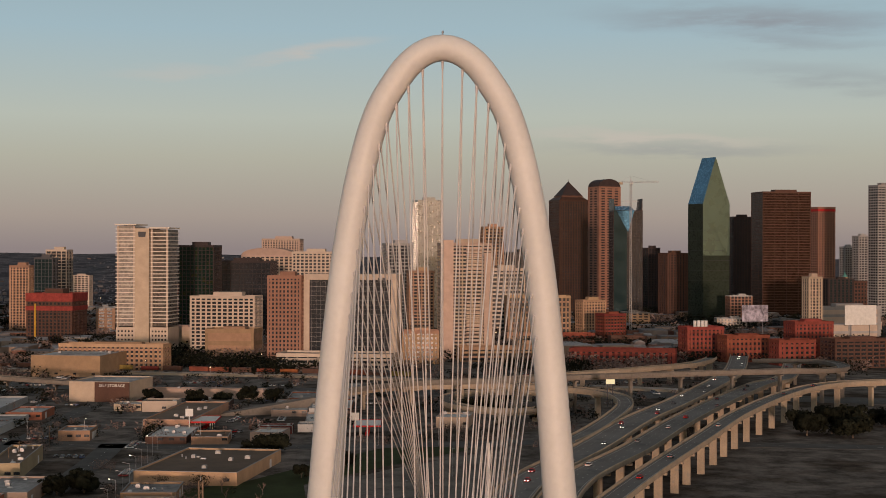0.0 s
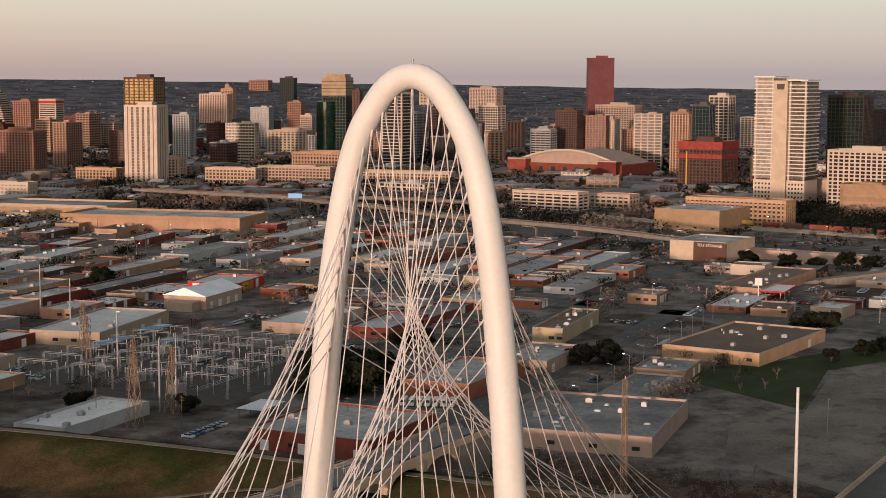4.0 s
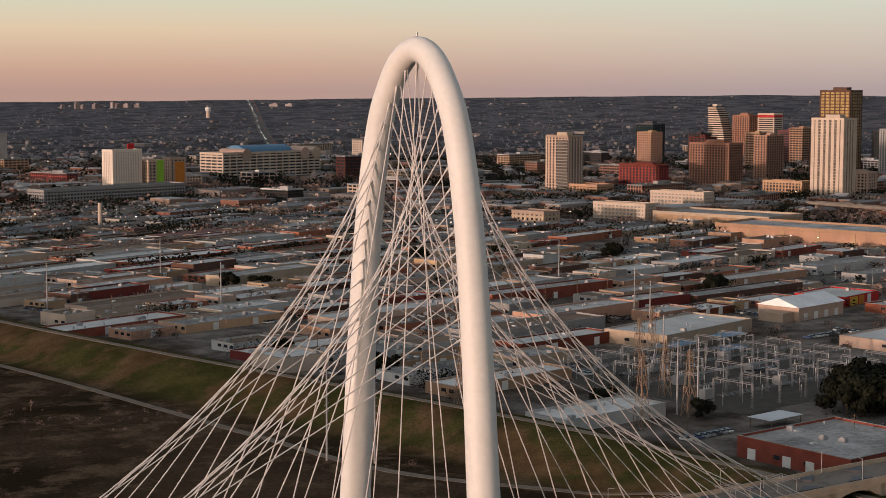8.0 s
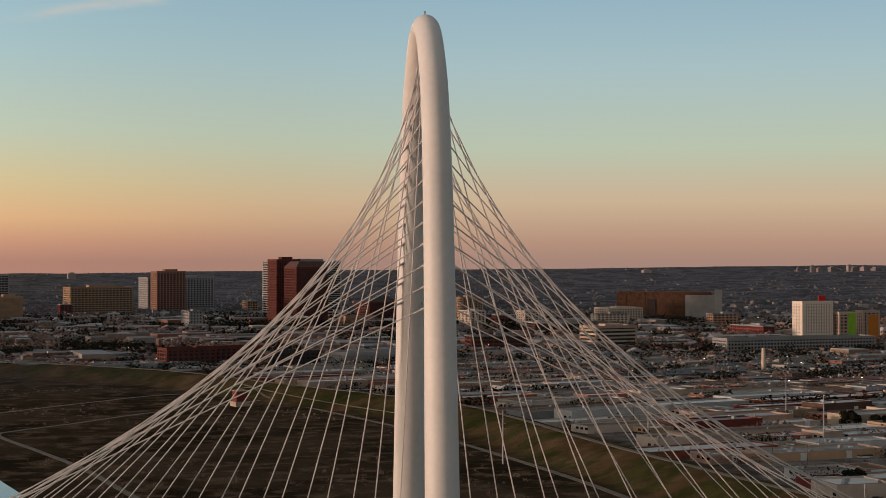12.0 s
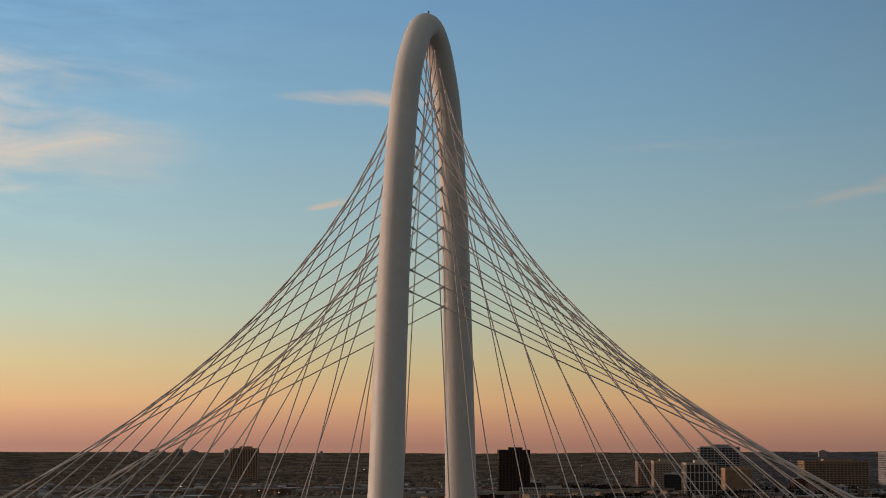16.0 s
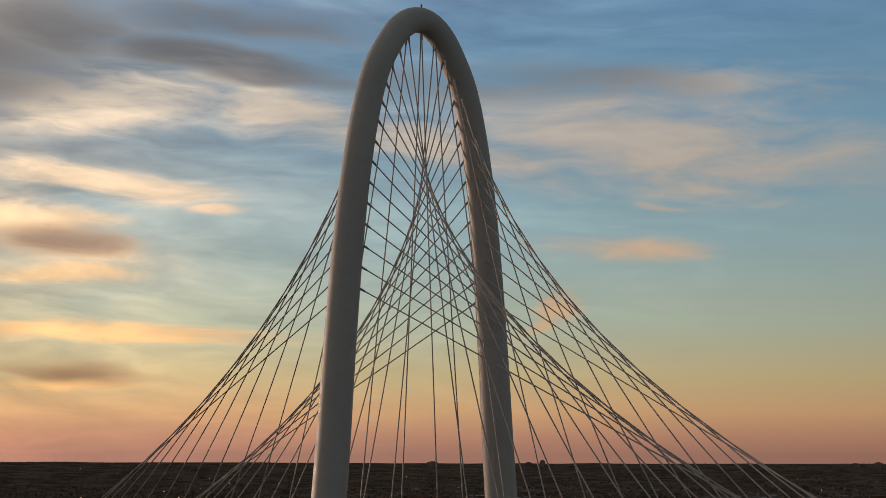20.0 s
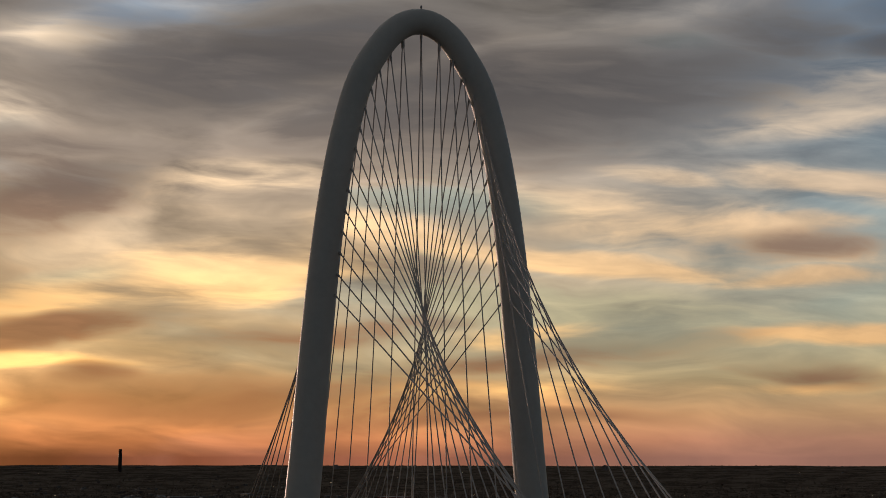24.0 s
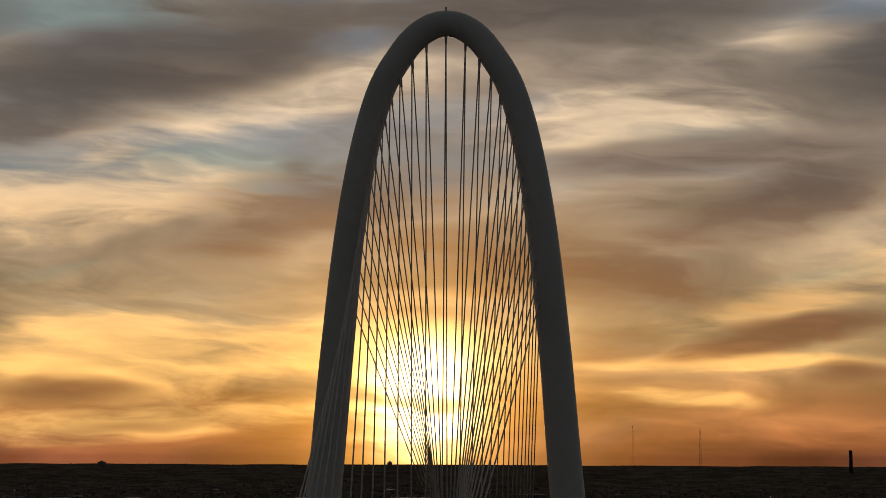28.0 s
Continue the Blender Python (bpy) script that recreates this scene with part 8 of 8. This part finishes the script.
def suburbs():
    rng = random.Random(29)
    walls, roofs, faint, faint_roofs = Shell(), Shell(), Shell(), Shell()
    for _ in range(11500):
        a = radians(rng.uniform(-12, 128) if rng.random() < 0.85 else rng.uniform(128, 208))
        r = 1350 + 3200 * rng.random() ** 1.15
        x, y = r * math.cos(a), r * math.sin(a)
        if y > 900 and x < 200 and levee_side(x, y) < 60:
            continue
        if noise.noise(Vector((x, y, 11)) / 330) < -0.3 or avenue_off(x, y) < 30 or any(math.hypot(x - q[0], y - q[1]) < q[2] + 14 for q in PLOTS):
            continue
        if r > 2500 and rng.random() < 0.1 + 0.55 * smooth(2500, 4200, r):
            continue
        big = rng.random() < (0.3 if r < 2600 else 0.08)
        w, d, h = (rng.uniform(28, 80), rng.uniform(18, 34), rng.uniform(5, 10)) if big else (rng.uniform(10, 24), rng.uniform(9, 16), rng.uniform(4.5, 8))
        k = 0.95 - 0.67 * smooth(2100, 3900, r)
        w, d, h = w * k, d * k, h * k
        z, t = ground_z(x, y) - 1.5, radians(rng.choice((5, 12, 20, 95, 102)))
        # past 2650 m houses get greyed colours that have the haze in them
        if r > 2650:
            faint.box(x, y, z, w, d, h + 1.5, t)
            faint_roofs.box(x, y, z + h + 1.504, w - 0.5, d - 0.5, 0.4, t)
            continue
        walls.box(x, y, z, w, d, h + 1.5, t)
        if big or rng.random() < 0.5:
            roofs.box(x, y, z + h + 1.504, w - 0.8, d - 0.8, 0.5, t)
        else:
            c, s = math.cos(t), math.sin(t)
            k = len(roofs.v)
            for dx, dy, dz in ((-w / 2, -d / 2, 0), (w / 2, -d / 2, 0), (w / 2, d / 2, 0), (-w / 2, d / 2, 0), (-w / 2, 0, d * 0.22), (w / 2, 0, d * 0.22)):
                roofs.v.append((x + dx * c - dy * s, y + dx * s + dy * c, z + h + 1.504 + dz))
            roofs.f += [(k, k + 1, k + 5, k + 4), (k + 2, k + 3, k + 4, k + 5), (k, k + 4, k + 3), (k + 1, k + 2, k + 5)]
    ob = tagged(part("far_buildings", walls, FAR_WALL), "scattered far houses and sheds among woods", "houses", kind="stuff")
    part("roof_planes", roofs, FAR_ROOF, ob)
    ob = tagged(part("skyline_houses", faint, island_material("greyed_house_walls", [(0.0, (0.10, 0.075, 0.07)), (0.4, (0.13, 0.115, 0.11)), (0.7, (0.17, 0.155, 0.15)), (0.93, (0.26, 0.245, 0.24))])), "tiny houses in hazed grey colours among the woods below the skyline", "houses", kind="stuff")
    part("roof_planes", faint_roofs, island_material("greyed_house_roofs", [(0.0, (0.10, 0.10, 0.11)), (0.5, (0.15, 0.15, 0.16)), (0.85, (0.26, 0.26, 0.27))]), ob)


suburbs()
rng = random.Random(31)
# concrete of the skyline towers, distance haze put into its colour
HAZE_WALL = material("far_tower_concrete", (0.22, 0.19, 0.19), 0.8, 0, 0.1, 0.05, 0.5, 0, 0.3)
def distant_tower(x, y, top):
    top = top - 0.5 * max(top - 62, 0)
    z = ground_z(x, y) - 3
    ob = thing("distant_tower", "small hazy tower block on the skyline", "skyscraper", "distant skyline towers", pose(x, y, z, rz=rng.uniform(0, 40)))
    w = rng.uniform(9, 24)
    top -= (top - z - 4) * rng.uniform(0.15, 0.5)
    part("shaft", Shell().box(0, 0, 0, w, w * rng.uniform(0.6, 1.2), top - z), HAZE_WALL, ob)
    part("plant_room", Shell().box(0, 0, top - z, w * 0.5, w * 0.4, 2.5), HAZE_WALL, ob)


for spot in ((1595, 3909, 115), (1681, 3872, 114), (1694, 3866, 108), (1714, 3857, 104), (1562, 3923, 106), (1640, 3890, 104), (1610, 3900, 100), (1740, 3845, 98), (2059, 3682, 100), (2093, 3663, 100), (2205, 3596, 88), (2541, 3367, 98), (2611, 3314, 97)):
    distant_tower(*spot)
for spot in ((2707, 3236, 93), (2740, 3210, 91), (2786, 3168, 90), (3060, 2909, 101), (3090, 2880, 98), (-320, 4204, 76), (1188, 4051, 82), (-2037, 3699, 64), (-1993, 3722, 65), (-1936, 3752, 63), (-1904, 3768, 64), (-1825, 3806, 75), (-1596, 3906, 59)):
    distant_tower(*spot)
for spot in ((2397, 3478, 124), (2484, 3415, 116), (3403, 2496, 134), (-1972, 3730, 64), (-2776, 3180, 54), (-2748, 3205, 60), (-2088, 3676, 56), (-2963, 3006, 55), (-4187, -572, 66), (-4023, -1307, 62), (-4196, 493, 50), (-3802, 1850, 53), (-4055, 1183, 56)):
    distant_tower(*spot)

# lawn and worn lots beside the motorway
setting(part("lawn", Shell().prism([(416, 74), (500, 88), (560, 60), (630, 22), (640, 62), (590, 84), (500, 116), (470, 150), (455, 140)], 0.02, 0.10), material("green_lawn", (0.030, 0.038, 0.014), 0.95, 0, 0.25, 0.06, 1.2, 0.03)), "dull green grass field beside the depot", "grass")
setting(part("empty_lot", Shell().prism([(300, 24), (560, -10), (612, 20), (548, 58), (492, 84), (410, 72), (390, 92), (330, 74)], 0.02, 0.07), material("cracked_lot", (0.135, 0.118, 0.102), 0.92, 0, 0.3, 0.035, 0.9, 0.02, stain_or_glint=(0.06, 0.052, 0.045))), "cracked empty concrete lot with dark weeds", "pavement")
setting(part("south_lot", Shell().prism([(560, -190), (900, -340), (1000, -480), (700, -520), (520, -300)], 0.02, 0.07), material("cracked_lot", (0.135, 0.118, 0.102))), "worn earth and concrete lot beside the ramps", "pavement")


# ---- vehicles ----
def car_parts(van=False):
    body, cabin = Shell(), Shell()
    if van:
        body.prism([(-3.4, -1.05), (3.2, -1.05), (3.2, 1.05), (-3.4, 1.05)], 0.5, 2.9, [(-3.4, -1.0), (1.6, -1.0), (1.6, 1.0), (-3.4, 1.0)])
        cabin.prism([(1.75, -0.95), (2.75, -0.95), (2.75, 0.95), (1.75, 0.95)], 1.6, 2.4, [(1.7, -0.9), (2.2, -0.9), (2.2, 0.9), (1.7, 0.9)])
    else:
        body.prism([(-2.2, -0.88), (2.2, -0.88), (2.2, 0.88), (-2.2, 0.88)], 0.35, 0.85, [(-2.25, -0.9), (2.15, -0.9), (2.15, 0.9), (-2.25, 0.9)])
        body.prism([(-1.1, -0.72), (0.6, -0.72), (0.6, 0.72), (-1.1, 0.72)], 1.36, 1.44, [(-1.0, -0.66), (0.5, -0.66), (0.5, 0.66), (-1.0, 0.66)])
        cabin.prism([(-1.7, -0.84), (1.15, -0.84), (1.15, 0.84), (-1.7, 0.84)], 0.854, 1.36, [(-1.15, -0.73), (0.62, -0.73), (0.62, 0.73), (-1.15, 0.73)])
    return body, cabin


WHEEL = Shell().tube((0, -0.11, 0), (0, 0.11, 0), 0.33, None, 10).mesh("wheel", RUBBER)
LIGHT = glowing("headlamp", (1.0, 0.93, 0.8), 6.0)
HEAD = Shell().box(0, 0, 0, 0.06, 0.34, 0.16).mesh("headlight", LIGHT)
TAIL = Shell().box(0, 0, 0, 0.06, 0.34, 0.14).mesh("tail_light", glowing("tail_lamp", (1.0, 0.05, 0.03), 1.5))
SHAPES = {}
for word, mat in (("white", WHITEPAINT), ("silver", STEEL), ("black", DARKSTEEL), ("red", REDPAINT)):
    b, c = car_parts()
    SHAPES[word] = (b.mesh("body", mat), c.mesh("window_band", GLASS))


def car(x, y, z, turn, word, lit=False):
    ob = thing("car", "%s car %s" % (word, "driving with its lights on" if lit else "parked in the lot"), "car", "cars on the motorway" if lit else "parked cars", pose(x, y, z, rz=turn))
    part("body", SHAPES[word][0], None, ob)
    part("window_band", SHAPES[word][1], None, ob)
    for dx in (-1.35, 1.35):
        for dy in (-0.85, 0.85):
            part("wheel", WHEEL, None, ob).location = (dx, dy, 0.33)
    if lit:
        for dy in (-0.6, 0.6):
            part("headlight", HEAD, None, ob).location = (2.2, dy, 0.62)
            part("tail_light", TAIL, None, ob).location = (-2.26, dy, 0.68)


rng = random.Random(41)
WESTBOUND = smooth_line([(300, 7.8, 14), (345, 3, 14), (426, -7, 14), (526, -32, 14), (640, -58, 14), (760, -90, 13), (956, -136, 11), (1072, -156, 9), (1250, -180, 7)])
EASTBOUND = smooth_line([(300, -7.8, 14), (350, -13, 14), (430, -24, 14), (520, -50, 14), (640, -80, 14), (761, -113, 13), (899, -152, 11), (987, -181, 9), (1180, -215, 7)])
RAMP = smooth_line([(352, -28, 14), (441, -51, 15), (554, -82, 15.5), (655, -110, 16), (771, -150, 16), (840, -186, 16), (880, -232, 15)])
for line, back, count, lanes in ((WESTBOUND, True, 22, 3), (EASTBOUND, False, 14, 3), (RAMP, False, 5, 1)):
    across = sides(line)
    for k in range(count):
        i = int((k + rng.uniform(0.1, 0.9)) / count * (len(line) - 2))
        d = line[i + 1] - line[i]
        p = line[i] + across[i] * (rng.randrange(lanes) - (lanes - 1) / 2) * 3.7
        car(p.x, p.y, p.z + 0.05, math.degrees(math.atan2(d.y, d.x)) + (180 if back else 0), rng.choice(["white", "silver", "black", "black", "red"]), True)
for x0, y0, turn, n, gap in ((690, 150, 80, 9, 2.9), (668, 150, 80, 8, 2.9), (705, 205, 0, 9, 3.0), (740, 165, 0, 10, 3.1), (560, 240, 8, 6, 3.2), (520, 330, 8, 7, 3.4), (470, 212, 5, 4, 3.2), (760, 210, 0, 9, 3.1)):
    a = radians(turn)
    for i in range(n):
        if rng.random() < 0.2:
            continue
        x, y = x0 + i * gap * math.cos(a), y0 + i * gap * math.sin(a)
        car(x, y, ground_z(x, y) + 0.02, turn + 90 + rng.uniform(-2, 2), rng.choice(["white", "silver", "black", "silver", "red"]))
VAN = [q.mesh(name, mat) for q, name, mat in zip(car_parts(True), ("body", "window_band"), (WHITEPAINT, GLASS))]
for i in range(7):
    x, y = 352 + i * 1.1, 203 - i * 2.7
    ob = thing("box_van", "white box van parked in a row", "van", "row of white vans", pose(x, y, 0.05, rz=200))
    part("body", VAN[0], None, ob)
    part("window_band", VAN[1], None, ob)
    for dx in (-2.0, 2.1):
        for dy in (-0.95, 0.95):
            part("wheel", WHEEL, None, ob).location = (dx, dy, 0.33)

# the rest of the parked cars, too small to tell apart
def more_cars():
    rng, shell, glass = random.Random(77), Shell(), Shell()
    for _ in range(420):
        a, r = radians(rng.uniform(-6, 98)), 330 + 900 * math.sqrt(rng.random())
        x0, y0 = r * math.cos(a), r * math.sin(a)
        if x0 < 700 and levee_side(x0, y0) < 45 or (x0 < 680 and y0 < 150):
            continue
        turn = radians(5 + 16 * smooth(330, 720, y0) + rng.choice((0, 90)))
        for i in range(rng.randint(2, 9)):
            x, y = x0 + i * 3.0 * math.cos(turn), y0 + i * 3.0 * math.sin(turn)
            shell.box(x, y, 0.3, 1.8, 4.4, 0.65, turn)
            glass.box(x, y, 0.954, 1.55, 2.3, 0.5, turn)
    paint = island_material("mixed_car_paint", [(0.0, (0.6, 0.6, 0.58)), (0.3, (0.05, 0.05, 0.055)), (0.55, (0.30, 0.31, 0.32)), (0.8, (0.28, 0.03, 0.03)), (0.88, (0.06, 0.09, 0.18))], 0.35)
    ob = tagged(part("yard_cars", shell, paint), "small parked cars in the yards of the district", "cars", kind="stuff")
    part("car_windows", glass, GLASS, ob)


more_cars()

# street lamps and timber line poles
def street_lamp(x, y, turn, lit, h=10.0, z=None):
    ob = thing("street_lamp", "tall galvanised street lamp%s" % (" already lit" if lit else " with a single arm"), "street lamp", "street lamps", pose(x, y, ground_z(x, y) if z is None else z, rz=turn))
    part("post", Shell().tube((0, 0, -0.1), (0, 0, h), 0.12, 0.08, 6), STEEL, ob)
    part("arm", Shell().tube((0, 0, h), (2.4, 0, h + 0.5), 0.06, None, 5), STEEL, ob)
    part("lamp_head", Shell().box(2.6, 0, h + 0.4, 0.8, 0.35, 0.16), glowing("street_lamp_light", (1.0, 0.86, 0.62), 5.0) if lit else STEEL, ob)


def line_pole(x, y, turn, h=11.0):
    ob = thing("timber_pole", "weathered timber line pole with cross-arms", "utility pole", "timber line poles", pose(x, y, ground_z(x, y), rz=turn))
    part("post", Shell().tube((0, 0, -0.3), (0, 0, h), 0.17, 0.12, 7), WOOD, ob)
    for k in range(2):
        part("cross_arm", Shell().box(0, 0, h - 0.7 - k * 1.1, 0.12, 2.4, 0.12), WOOD, ob)


for i in range(26):
    t = i / 25
    x, y = 690 - 50 * t + 8, 740 - 760 * t
    street_lamp(x - 13, y, 0, i % 4 == 1)
for i in range(14):
    street_lamp(300 + i * 24, 132 + i * 3.4, 90, i % 3 == 0, 9)
for x, y in ((380, 55), (430, 40), (480, 30), (530, 28), (600, 18), (590, -200), (640, -230), (700, -270), (760, -300), (840, -340)):
    street_lamp(x, y, 200, False, 12)
for i in range(16):
    line_pole(308 + i * 22, 200 + i * 2.2, 5)
for i in range(18):
    line_pole(282 - 4 * i, 250 + 34 * i, -12)
for i in range(14):
    line_pole(330 + 30 * i, 500 + 9 * i, 12)


def billboard(x, y, z, turn, w, h, face, label, post=8.0):
    ob = thing("billboard", label, "billboard", "", pose(x, y, z, rz=turn))
    part("panel", Shell().box(0, 0, post, w, 0.5, h), face, ob)
    part("frame", Shell().ring(w, 0.5, post - 0.3, post, 0.2), DARKSTEEL, ob)
    for dx in (-w * 0.3, w * 0.3):
        part("post", Shell().tube((dx, 0.6, 0), (dx, 0.6, post + h * 0.8), 0.3, None, 8), DARKSTEEL, ob)


billboard(756, -49, 9, -80, 5, 2.6, glowing("lit_billboard", (1.0, 0.80, 0.45), 1.1), "glowing warm billboard beside the flyover", 13)
billboard(1335, -204, 0, -70, 26, 15, material("printed_panel", (0.30, 0.28, 0.34), 0.6, 0, 0.5, 0.12, 0.4), "large printed hoarding above the brick blocks", 33)
billboard(1524, -335, 0, -70, 36, 20, WHITEPAINT, "large white mural panel with small dark marks", 22)
billboard(1020, 695, 0, -68, 12, 4, glowing("led_screen", (0.55, 0.75, 1.0), 0.5), "small bright blue-white screen above the motorway", 14)


# street lamps lit at dusk in the outer districts
def outer_lamps():
    rng, poles, heads = random.Random(91), Shell(), Shell()
    for _ in range(260):
        a, r = radians(rng.uniform(-8, 175)), 1000 + 2900 * rng.random() ** 1.3
        x, y = r * math.cos(a), r * math.sin(a)
        if levee_side(x, y) < 60 and x < 700 and r < 1900:
            continue
        z, s = ground_z(x, y), 1 + r / 4000
        poles.tube((x, y, z - 1), (x, y, z + 9), 0.12, 0.08, 5)
        heads.box(x, y, z + 9, 0.45 * s, 0.45 * s, 0.25 * s)
    ob = tagged(part("outer_street_lamps", poles, STEEL), "far street lamps lit at dusk", "street lamps", kind="stuff")
    part("lamp_heads", heads, glowing("warm_lamp_glow", (1.0, 0.72, 0.42), 6.0), ob)


outer_lamps()
